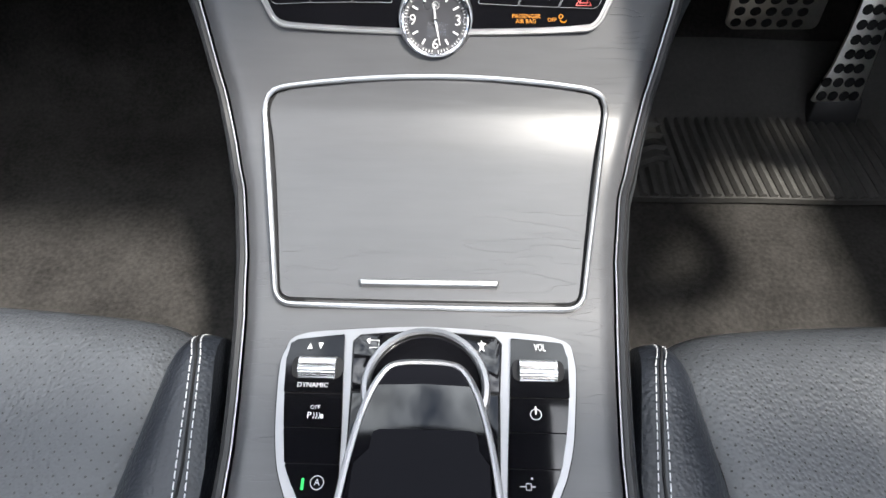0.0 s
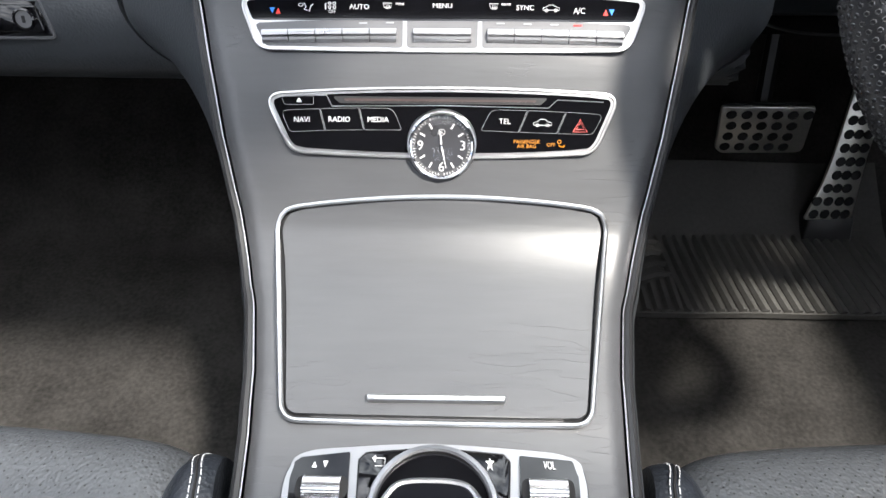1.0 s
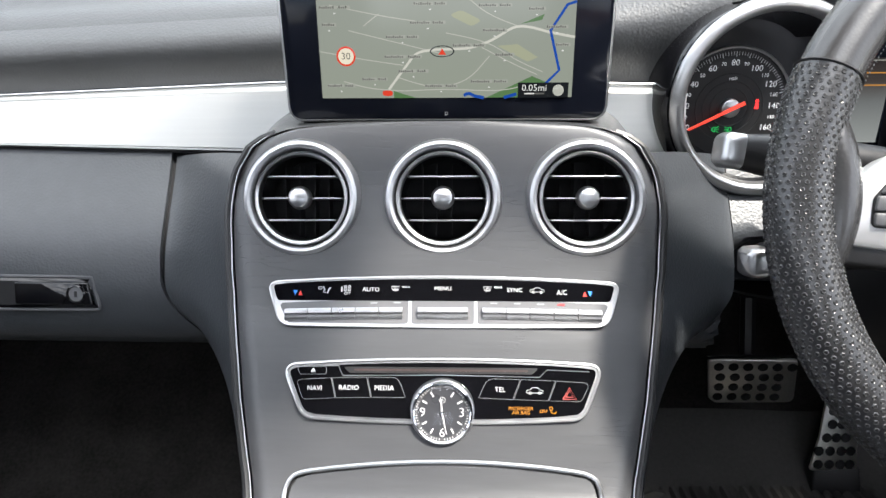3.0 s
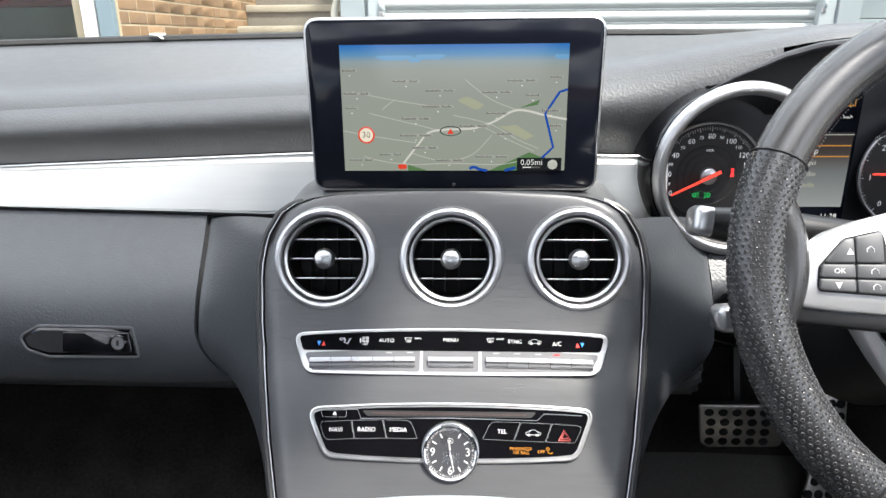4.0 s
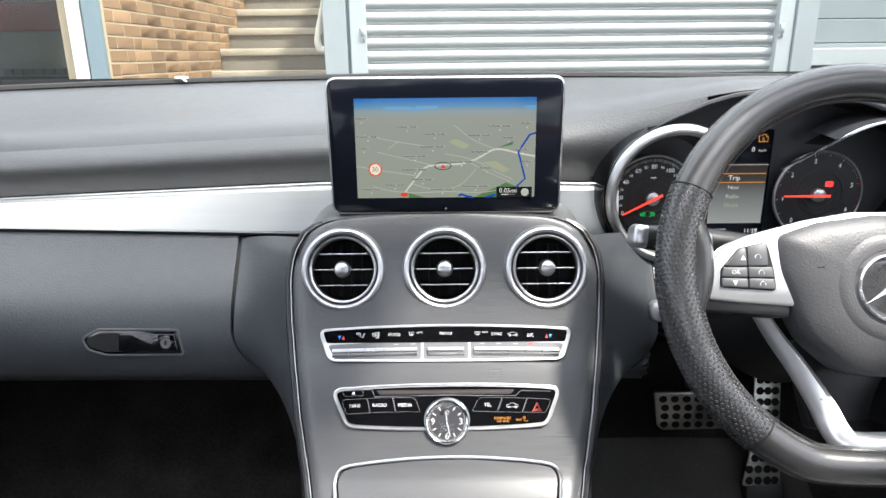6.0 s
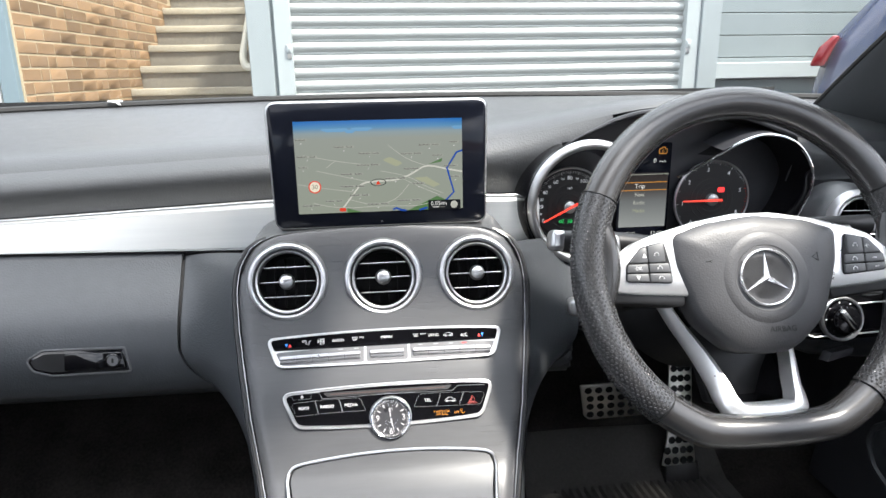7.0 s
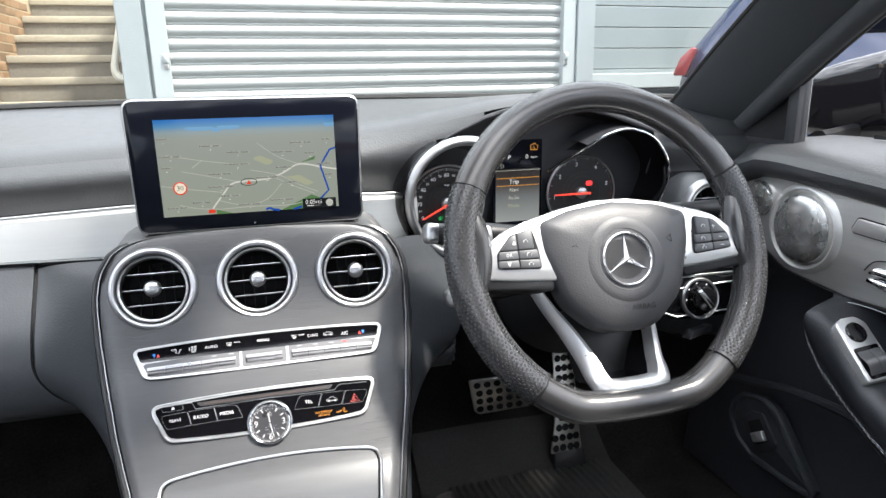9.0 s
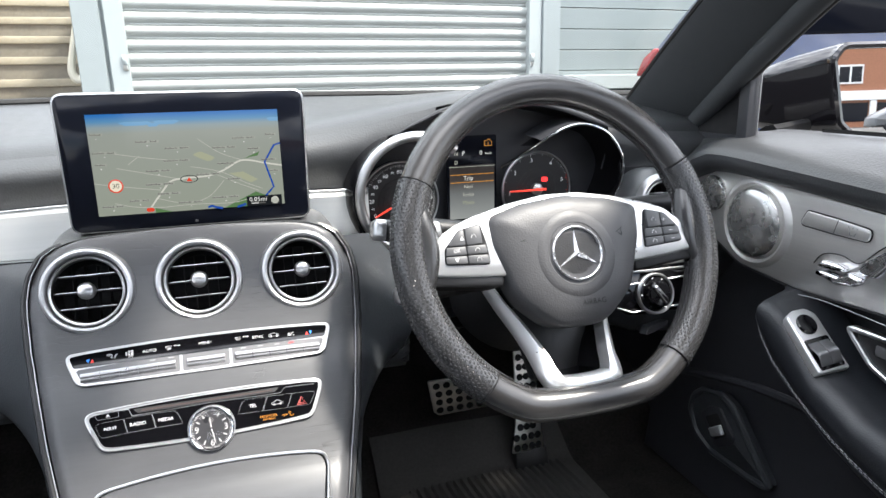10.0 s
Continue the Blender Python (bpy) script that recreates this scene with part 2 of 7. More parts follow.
M["shop_glass"] = glass("shop_window_glass", (0.55, 0.6, 0.6))


# ---- builders ----
def finish(bm, sharp=35):
    bmesh.ops.recalc_face_normals(bm, faces=bm.faces[:])
    for f in bm.faces:
        f.smooth = True
    for e in bm.edges:
        e.smooth = len(e.link_faces) == 2 and e.calc_face_angle(0) < radians(sharp)


def part(name, bm, material, parent=None, label="", sharp=35):
    """One mesh object from a bmesh, under a thing or a part."""
    finish(bm, sharp)
    me = bpy.data.meshes.new(name)
    bm.to_mesh(me)
    bm.free()
    me.materials.append(M[material] if isinstance(material, str) else material)
    ob = new(name, me)
    if parent:
        ob.parent = parent
    return tagged(ob, label)


def thing(name, at, label, category, group="", kind=""):
    """An Empty at a thing's base; its parts are built in world places and hung under it."""
    ob = new(name)
    ob.empty_display_size = 0.02
    ob.location = at
    return tagged(ob, label, category, group, kind)


def adopt(parent, *obs):
    """Hang parts built in world places under parent."""
    for o in obs:
        o.parent = parent
        o.matrix_parent_inverse = Matrix.Translation(-Vector(parent.location))
    return obs[0]


def P(name, bm, material, parent, label="", sharp=35):
    """A part built in world places, hung under a thing (an Empty) or under another such part."""
    ob = part(name, bm, material, None, label, sharp)
    top = parent
    if parent.type == "EMPTY":
        adopt(parent, ob)
    else:
        ob.parent = top
    return ob


def flat(o, u, v):
    """A mapping of plane places (a, b, h) to the world: o + a u + b v + h (u x v)."""
    o, u, v = Vector(o), Vector(u).normalized(), Vector(v).normalized()
    w = u.cross(v)
    return lambda a, b, h=0.0: o + u * a + v * b + w * h


def fillet(corners, r, n=6):
    """A closed outline with rounded corners. r: one radius or one for each corner."""
    out, k = [], len(corners)
    rs = r if isinstance(r, (list, tuple)) else [r] * k
    for i in range(k):
        p, a, b = (Vector(corners[j % k]).to_2d() for j in (i, i - 1, i + 1))
        da, db = (a - p), (b - p)
        la, lb = da.length, db.length
        da, db = da / la, db / lb
        ang = math.acos(max(-1, min(1, da.dot(db))))
        if rs[i] <= 0 or ang > 3.1:
            out.append((p.x, p.y))
            continue
        t = min(rs[i] / math.tan(ang / 2), la * 0.49, lb * 0.49)
        p0, p1 = p + da * t, p + db * t
        for j in range(n + 1):
            w = j / n
            q = p0 * (1 - w) ** 2 + p * 2 * w * (1 - w) + p1 * w ** 2
            out.append((q.x, q.y))
    return out


def rrect(x0, y0, x1, y1, r, n=5):
    return fillet([(x0, y0), (x1, y0), (x1, y1), (x0, y1)], r, n)


def bowed(tl, tr, tm, br, bl, bm_, radii, n=12):
    """A four-cornered outline whose upper and lower edges bow to the heights tm and bm_ in the middle."""
    def run(p, q, mid):
        return [(p[0] + (q[0] - p[0]) * i / n, (p[1] + (q[1] - p[1]) * i / n) + (mid - (p[1] + q[1]) / 2) * (1 - (2 * i / n - 1) ** 2)) for i in range(n + 1)]
    top, low = run(tl, tr, tm), run(br, bl, bm_)
    rs = [0] * (2 * n + 2)
    rs[0], rs[n], rs[n + 1], rs[-1] = radii
    return fillet(top + low, rs, 6) if max(radii) < .004 else fillet([top[0]] + top[2:-2] + [top[-1], low[0]] + low[2:-2] + [low[-1]], [radii[0]] + [0] * (n - 3) + [radii[1], radii[2]] + [0] * (n - 3) + [radii[3]], 6)


def circle(cx, cy, r, n=32):
    return [(cx + r * math.cos(2 * math.pi * i / n), cy + r * math.sin(2 * math.pi * i / n)) for i in range(n)]


def inset(o, c):
    """The outline o moved inwards by c."""
    k = len(o)
    area = sum(o[i - 1][0] * o[i][1] - o[i][0] * o[i - 1][1] for i in range(k))
    sg = 1 if area > 0 else -1
    out = []
    for i in range(k):
        p, a, b = Vector(o[i]), Vector(o[i - 1]), Vector(o[(i + 1) % k])
        d1, d2 = (p - a), (b - p)
        d1 = d1.normalized() if d1.length > 1e-9 else d2.normalized()
        d2 = d2.normalized() if d2.length > 1e-9 else d1
        nn = Vector((-(d1 + d2).y, (d1 + d2).x))
        nn = nn.normalized() if nn.length > 1e-9 else Vector((-d1.y, d1.x))
        out.append((p.x + nn.x * c * sg, p.y + nn.y * c * sg))
    return out


def prism(bm, m, o, h0, h1, c=0.0, cap=True):
    """A plate of outline o between heights h0 and h1, with its upper edge chamfered by c."""
    rings = [(o, h0), (o, h1 - c)] + ([(inset(o, c * 0.45), h1 - c * 0.35), (inset(o, c), h1)] if c else [])
    vs = [[bm.verts.new(m(a, b, h)) for a, b in q] for q, h in rings]
    k = len(o)
    for r0, r1 in zip(vs, vs[1:]):
        for i in range(k):
            bm.faces.new((r0[i - 1], r0[i], r1[i], r1[i - 1]))
    if cap:
        bm.faces.new(vs[-1])
        bm.faces.new(vs[0][::-1])
    return bm


def band(bm, m, o_out, o_in, h0, h1, c=0.0):
    """A flat frame between two outlines with equally many points."""
    k = len(o_out)
    rings = [[bm.verts.new(m(a, b, h)) for a, b in q] for q, h in
             ((o_out, h0), (o_out, h1 - c), (inset(o_out, c), h1), (inset(o_in, -c), h1), (o_in, h1 - c), (o_in, h0))]
    for r0, r1 in zip(rings, rings[1:] + rings[:1]):
        for i in range(k):
            bm.faces.new((r0[i - 1], r0[i], r1[i], r1[i - 1]))
    return bm


def tube(bm, pts, r, closed=False, n=8, squash=None):
    """A round bar along pts. r: a number or a function of 0..1."""
    pts = [Vector(p) for p in pts]
    k = len(pts)
    rings, up = [], None
    for i, p in enumerate(pts):
        a = pts[i - 1] if (i or closed) else p
        b = pts[(i + 1) % k] if (i < k - 1 or closed) else p
        d = (b - a).normalized()
        if up is None:
            up = d.orthogonal().normalized()
        up = (up - d * up.dot(d)).normalized()
        s = d.cross(up)
        rr = r(i / max(k - 1, 1)) if callable(r) else r
        q = squash or (1, 1)
        rings.append([bm.verts.new(p + up * (rr * q[0] * math.cos(2 * math.pi * j / n)) + s * (rr * q[1] * math.sin(2 * math.pi * j / n))) for j in range(n)])
    for i in range(k if closed else k - 1):
        r0, r1 = rings[i], rings[(i + 1) % k]
        # match the start of a closed loop
        off = 0
        if closed and i == k - 1:
            off = min(range(n), key=lambda o: (r0[0].co - r1[o].co).length)
        for j in range(n):
            bm.faces.new((r0[j], r0[(j + 1) % n], r1[(j + 1 + off) % n], r1[(j + off) % n]))
    if not closed:
        bm.faces.new(rings[0][::-1]), bm.faces.new(rings[-1])
    return bm


def lathe(bm, m, a, b, prof, n=40):
    """A turned shape about the plane's normal at (a, b): prof is a list of (radius, height)."""
    rings = []
    for r, h in prof:
        if r < 1e-6:
            rings.append([bm.verts.new(m(a, b, h))])
        else:
            rings.append([bm.verts.new(m(a + r * math.cos(2 * math.pi * i / n), b + r * math.sin(2 * math.pi * i / n), h)) for i in range(n)])
    for r0, r1 in zip(rings, rings[1:]):
        for i in range(n):
            q = [r0[i - 1] if len(r0) > 1 else r0[0], r0[i] if len(r0) > 1 else None, r1[i] if len(r1) > 1 else r1[0], r1[i - 1] if len(r1) > 1 else None]
            q = [v for v in q if v]
            if len(q) > 2:
                bm.faces.new(q)
    return bm


def sheet(bm, f, us, vs, thick=None):
    """A curved sheet f(u, v) over two lists of values; with thick, a slab pushed by that vector."""
    top = [[bm.verts.new(f(u, v)) for v in vs] for u in us]
    for i in range(len(us) - 1):
        for j in range(len(vs) - 1):
            bm.faces.new((top[i][j], top[i + 1][j], top[i + 1][j + 1], top[i][j + 1]))
    if thick is not None:
        t = Vector(thick)
        low = [[bm.verts.new(v.co + t) for v in row] for row in top]
        nu, nv = len(us), len(vs)
        for i in range(nu - 1):
            for j in range(nv - 1):
                bm.faces.new((low[i][j], low[i][j + 1], low[i + 1][j + 1], low[i + 1][j]))
        for i in range(nu - 1):
            for j in (0, nv - 1):
                bm.faces.new((top[i][j], top[i + 1][j], low[i + 1][j], low[i][j]))
        for j in range(nv - 1):
            for i in (0, nu - 1):
                bm.faces.new((top[i][j], top[i][j + 1], low[i][j + 1], low[i][j]))
    return bm


def punch(bm, holes):
    """Take away the faces whose middle lies within r of a place: holes is a list of (place, r)."""
    gone = [f for f in bm.faces if any((f.calc_center_median() - c).length < r for c, r in holes)]
    bmesh.ops.delete(bm, geom=gone, context="FACES")
    return bm


def box(bm, x0, y0, z0, x1, y1, z1, bevel=0.0, segs=2):
    vs = [bm.verts.new(c) for c in ((x0, y0, z0), (x1, y0, z0), (x1, y1, z0), (x0, y1, z0), (x0, y0, z1), (x1, y0, z1), (x1, y1, z1), (x0, y1, z1))]
    fs = [bm.faces.new([vs[i] for i in q]) for q in ((0, 3, 2, 1), (4, 5, 6, 7), (0, 1, 5, 4), (1, 2, 6, 5), (2, 3, 7, 6), (3, 0, 4, 7))]
    if bevel:
        es = list({e for f in fs for e in f.edges})
        bmesh.ops.bevel(bm, geom=es, offset=bevel, segments=segs, affect="EDGES", profile=0.6)
    return bm


def B():
    return bmesh.new()


def lin(a, b, n):
    return [a + (b - a) * i / n for i in range(n + 1)]


def smooth_curve(pts, n=8, closed=False):
    """A smooth line through pts (Catmull-Rom)."""
    pts = [Vector(p) for p in pts]
    k, out = len(pts), []
    for i in range(k if closed else k - 1):
        p0, p1, p2, p3 = (pts[(i + j) % k] if closed else pts[max(0, min(k - 1, i + j))] for j in (-1, 0, 1, 2))
        for j in range(n):
            t = j / n
            out.append(0.5 * ((2 * p1) + (p2 - p0) * t + (2 * p0 - 5 * p1 + 4 * p2 - p3) * t * t + (3 * p1 - p0 - 3 * p2 + p3) * t ** 3))
    if not closed:
        out.append(pts[-1])
    return out


def interp(x, xs, ys):
    return float(np.interp(x, xs, ys))


def lettering(name, body, m, a, b, size, material, parent, h=0.0004, flip=False, centre=True, turn=0.0, label=""):
    """Writing as a thin mesh laid on the mapping m at (a, b)."""
    cu = bpy.data.curves.new(name, "FONT")
    cu.body, cu.size, cu.align_x, cu.align_y = body, size, "CENTER" if centre else "LEFT", "CENTER"
    cu.resolution_u = 2
    tmp = bpy.data.objects.new(name, cu)
    me = bpy.data.meshes.new_from_object(tmp)
    bpy.data.objects.remove(tmp), bpy.data.curves.remove(cu)
    bm = B()
    bm.from_mesh(me)
    bpy.data.meshes.remove(me)
    ct, st = math.cos(turn), math.sin(turn)
    for v in bm.verts:
        x, y = v.co.x * ct - v.co.y * st, v.co.x * st + v.co.y * ct
        v.co = m(a + x, b - y if flip else b + y, h)
    return P(name, bm, material, parent, label)


def mark(name, m, o, material, parent, h=0.0004, t=0.0003):
    """A small printed mark: a thin plate of outline o."""
    return P(name, prism(B(), m, o, h - t, h), material, parent)


# ---- the console's running surface ----
PROFILE = [(.53, .83), (.485, .785), (.462, .735), (.447, .708), (.418, .659), (.395, .630), (.366, .592), (.337, .556), (.322, .543), (.30, .532),
           (.26, .52), (.215, .51), (.185, .504), (.10, .495), (0, .488), (-.15, .48)]
ARC = [0.0]
for (y0, z0), (y1, z1) in zip(PROFILE, PROFILE[1:]):
    ARC.append(ARC[-1] + math.hypot(y1 - y0, z1 - z0))
_curve = smooth_curve([(y, z, 0) for y, z in PROFILE], 12)
_arc = [ARC[i] + (ARC[i + 1] - ARC[i]) * j / 12 for i in range(len(ARC) - 1) for j in range(12)] + [ARC[-1]]
_cy, _cz = [p.x for p in _curve], [p.y for p in _curve]
# soften the run a little
_cy = list(np.convolve(np.pad(_cy, 2, mode="edge"), np.ones(5) / 5, "valid"))
_cz = list(np.convolve(np.pad(_cz, 2, mode="edge"), np.ones(5) / 5, "valid"))


def K(x, s, h=0.0):
    """The place at x across and arc length s down the console, h above its skin."""
    y, z = interp(s, _arc, _cy), interp(s, _arc, _cz)
    ty, tz = interp(s + .003, _arc, _cy) - interp(s - .003, _arc, _cy), interp(s + .003, _arc, _cz) - interp(s - .003, _arc, _cz)
    k = math.hypot(ty, tz) or 1.0
    return Vector((x, y + tz / k * h, z - ty / k * h))


EDGE_S = [.0770, .0782, .0815, .0870, .0945, .112, .125, .140, .155, .19, .233, .285, .33, .372, .397, .44, .495, .556, .60, .84]
EDGE_X = [.060, .095, .122, .1370, .1475, .1570, .1605, .1620, .1618, .1590, .1525, .1440, .1335, .1235, .1160, .1090, .1040, .0995, .0985, .0985]


def edge_x(s):
    return interp(s, EDGE_S, EDGE_X)


def mid_x(s):
    """The console's middle line, which drifts towards the driver as it runs back."""
    return interp(s, [.40, .48, .56], [0, .0020, .0028])


console = thing("centre_console", (0, .30, .25), "grey leatherette centre console running from the vents to the gear controls", "centre console")
LID = bowed((-.1080, .3350), (.1105, .3330), .3243, (.0878, .4738), (-.0852, .4738), .4746, [.020, .020, .012, .012])


def x_span(o, s):
    """Where the outline o is crossed at s."""
    xs = []
    for (a0, b0), (a1, b1) in zip(o, o[1:] + o[:1]):
        if (b0 - s) * (b1 - s) <= 0 and b0 != b1:
            xs.append(a0 + (a1 - a0) * (s - b0) / (b1 - b0))
    return min(xs), max(xs)


def skin(bm, m, o, h, drop, rows=26, cols=10, bulge=0.0):
    """A plate over a curved surface, filled row by row, with a turned-down rim."""
    b0, b1 = min(b for a, b in o), max(b for a, b in o)
    ss = [b0 + (b1 - b0) * (0.5 - 0.5 * math.cos(math.pi * i / rows)) for i in range(rows + 1)]
    ss[0], ss[-1] = ss[0] + 1e-5, ss[-1] - 1e-5
    grid = []
    for i, s in enumerate(ss):
        l, r = x_span(o, s)
        v = i / rows
        grid.append([bm.verts.new(m(l + (r - l) * j / cols, s, h + bulge * math.sin(math.pi * v) * math.sin(math.pi * j / cols))) for j in range(cols + 1)])
    for g0, g1 in zip(grid, grid[1:]):
        for j in range(cols):
            bm.faces.new((g0[j], g1[j], g1[j + 1], g0[j + 1]))
    rim = grid[0] + [g[-1] for g in grid[1:]] + grid[-1][::-1][1:] + [g[0] for g in grid[::-1][1:-1]]
    rim_s = [(ss[0], x) for x in lin(*x_span(o, ss[0]), cols)] + [(s, x_span(o, s)[1]) for s in ss[1:]] + \
            [(ss[-1], x) for x in lin(*x_span(o, ss[-1]), cols)[::-1][1:]] + [(s, x_span(o, s)[0]) for s in ss[::-1][1:-1]]
    low = [bm.verts.new(m(x, s, h - drop)) for s, x in rim_s]
    for i in range(len(rim)):
        bm.faces.new((rim[i - 1], rim[i], low[i], low[i - 1]))
    return bm


# the leatherette skin, slightly crowned, rolled over at its sides
def skin_pt(s, w):
    e = edge_x(s)
    x = e * w + mid_x(s)
    roll = max(0.0, abs(w) - 0.90) / 0.10
    crown = 0.004 * (1 - w * w)
    return K(x, s, crown - 0.004 - 0.006 * roll ** 2)


SS = sorted(set(lin(.077, .20, 62) + lin(.20, .48, 56) + lin(.48, .83, 14)))
WS = [-1, -.985, -.96, -.93, -.9, -.85] + lin(-.8, .8, 110) + [.85, .9, .93, .96, .985, 1]
P("console_skin", punch(sheet(B(), skin_pt, SS, WS), [(K(c, .1365, -.004), .0405) for c in (-.1068, 0, .1068)]), "console", console, "grey leatherette skin with faint creases")
# bright piping and a black tube for the shadow gap along both sides, then the side wall down to the floor
for sg in (-1, 1):
    line = [K(sg * (edge_x(s) + .0016) + mid_x(s), s, -.0085) for s in SS[3:]]
    P("side_trim", tube(B(), line, .0006, n=6), "switch_grey", console, "thin metal trim line")
    line = [K(sg * (edge_x(s) + .0050) + mid_x(s), s, -.0105) for s in SS[3:]]
    P("side_seal", tube(B(), line, .0026, n=6), "black", console, "black line for the shadow gap at the edge")

    def wall_pt(s, d, sg=sg):
        q = K(sg * (edge_x(s) + .0085 + .010 * (1 - math.exp(-d * 40))) + mid_x(s), s, -.013)
        n = K(0, s, -1) - K(0, s, 0)
        q = q + n * d
        q.z = max(q.z, .245)
        return q
    P("side_wall", sheet(B(), wall_pt, SS, [0, .004, .012, .03, .06, .12, .20, .27]), "dash_low", console, "dark grey side wall")
# the roof over the vents, under the display
def roof_pt(x, v):
    s = interp(abs(x), EDGE_X[:8], EDGE_S[:8])
    q = K(x, s, -.006)
    return Vector((x, q.y + v * (.60 - q.y), q.z + .004 * math.sin(v * 3) + v * .004))
P("console_roof", sheet(B(), roof_pt, lin(-.160, .160, 40), lin(0, 1, 6)), "dash", console, "dark leather top behind the vents")


# ---- lid of the cup holder ----
def KL(x, s, h=0.0):
    """The lid, crowned across its width."""
    return K(x, s, h + .0032 * (1 - (x / .105) ** 2))
P("lid", skin(B(), KL, inset(LID, .0032), .0006, .008, 40, 20), "console", console, "curved grey leatherette lid")
# near-black sheet for the shade in the gap round the lid
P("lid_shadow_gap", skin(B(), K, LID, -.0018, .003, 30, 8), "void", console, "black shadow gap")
P("lid_frame", tube(B(), [K(a, b, .0006) for a, b in LID], .0017, True, 8), "satin", console, "bright silver lid frame")
P("lid_handle", prism(B(), KL, fillet([(-.0385, .4592), (.0412, .4588), (.0398, .4632), (-.0373, .4636)], .0010, 3), .001, .0045, .0012), "satin", console, "slim silver grip strip")


# ---- round air vents ----
def vent_frame(cx, s, tilt_up=0.0):
    o = K(cx, s, -.004)
    nrm = (K(cx, s, 1) - K(cx, s, 0)).normalized()
    nrm = (nrm + Vector((0, -.28, -.07))).normalized()
    u = Vector((1, 0, 0))
    v = nrm.cross(u)
    return flat(o, u, v)


def air_vent(m, parent, R=.0425):
    """Ring, inner rim, bowl, three slats, a centre knob and the upright fins behind."""
    k = R / .0425
    bowl = P("air_vent", lathe(B(), m, 0, 0, [(.034 * k, .008), (.033 * k, -.004), (.031 * k, -.03), (0, -.031)], 40), "void", parent, "round air vent")
    P("outer_ring", lathe(B(), m, 0, 0, [(.0505 * k, -.016), (.0474 * k, -.007), (.0456 * k, .000), (.0441 * k, .0065), (.0424 * k, .0103), (.0400 * k, .0116), (.0379 * k, .0108), (.0367 * k, .0080), (.0362 * k, -.002)], 56), "vent_ring", bowl, "brushed silver ring")
    P("inner_rim", lathe(B(), m, 0, 0, [(.0358 * k, .002), (.0352 * k, .0080), (.0340 * k, .0088), (.0326 * k, .0078), (.0320 * k, .000)], 56), "satin", bowl, "polished inner rim")
    for y in (-.0165, 0, .0165):
        w = math.sqrt((.0325 * k) ** 2 - (y * k) ** 2) * .97
        bm = prism(B(), m, [(-w, y * k - .0007), (w, y * k - .0007), (w, y * k + .0007), (-w, y * k + .0007)], -.010, .003, .0003)
        P("slat", bm, "black", bowl)
        bm = tube(B(), [m(-w * .93, y * k, .0035), m(w * .93, y * k, .0035)], .00065, n=6)
        P("slat_edge", bm, "satin", bowl, "bright slat edge")
    for x in (-.017, -.006, .006, .017):
        P("fin", prism(B(), m, [(x * k - .0005, -.028 * k), (x * k + .0005, -.028 * k), (x * k + .0005, .028 * k), (x * k - .0005, .028 * k)], -.026, -.012), "void", bowl)
    P("knob", lathe(B(), m, 0, 0, [(.0050 * k, -.004), (.0058 * k, .003), (.0084 * k, .006), (.0088 * k, .010), (.0083 * k, .0135), (.0068 * k, .0158), (.0035 * k, .0170), (0, .0173)], 28), "satin", bowl, "bright round knob")
    return bowl


for cx in (-.1068, 0.0, .1068):
    air_vent(vent_frame(cx, .1365), console)


# ---- climate control strip ----
AC_OUT = bowed((-.1300, .2000), (.1300, .2000), .1955, (.1190, .2322), (-.1178, .2322), .2334, [.007, .007, .012, .012])
ac = P("climate_panel", skin(B(), K, AC_OUT, .0014, .005, 24, 24), "satin", console, "silver-framed climate control panel")
P("display_strip", skin(B(), K, bowed((-.1262, .2016), (.1262, .2016), .1972, (.1218, .2135), (-.1213, .2135), .2108, [.004, .004, .0035, .0035]), .0019, .0012, 16, 24), "gloss", ac, "gloss black strip")
P("panel_edge", tube(B(), [K(a, b, .0009) for a, b in AC_OUT], .0010, True, 6), "satin", ac, "bright panel edge")
def ac_top(x):
    return .2122 + .0030 * (x / .12) ** 2
for x0, x1 in ((-.1200, -.0247), (-.0222, .0232), (.0257, .1208)):
    xs = lin(x0, x1, 8)
    o = [(x, ac_top(x)) for x in xs] + [(x - (.0075 * (x - x0 > .05) if x1 > .1 else 0) + (.0075 * (x - x0 < .01) if x0 < -.1 else 0), .2312 - .0006 * (x / .12) ** 2) for x in (xs[-1], xs[0])]
    P("button_recess", skin(B(), K, fillet(o, [.002] + [0] * 7 + [.002, .002, .002], 3), .0018, .0012, 16, 20), "recess", ac, "grey button recess")
def toggles(x0, x1, n):
    w = (x1 - x0) / n
    for i in range(n):
        a, b = x0 + w * i + .0003, x0 + w * (i + 1) - .0003
        f = lambda x: .0018 * (x / .12) ** 2
        bm = B()
        rows = [(.2180, .0020), (.2187, .0046), (.2207, .0056), (.2226, .0054), (.2232, .0036), (.2240, .0044), (.2258, .0042), (.2271, .0028), (.2277, .0012)]
        grid = [[bm.verts.new(K(x, s + f(x), h)) for s, h in rows] for x in (a, a + .0004, b - .0004, b)]
        for g0, g1 in zip(grid, grid[1:]):
            for j in range(len(rows) - 1):
                bm.faces.new((g0[j], g0[j + 1], g1[j + 1], g1[j]))
        bm.faces.new(grid[0]), bm.faces.new(grid[-1][::-1])
        P("toggle", bm, "switch_grey", ac, "silver toggle switch")
toggles(-.1150, -.0285, 5), toggles(-.0180, .0190, 1), toggles(.0290, .1150, 5)
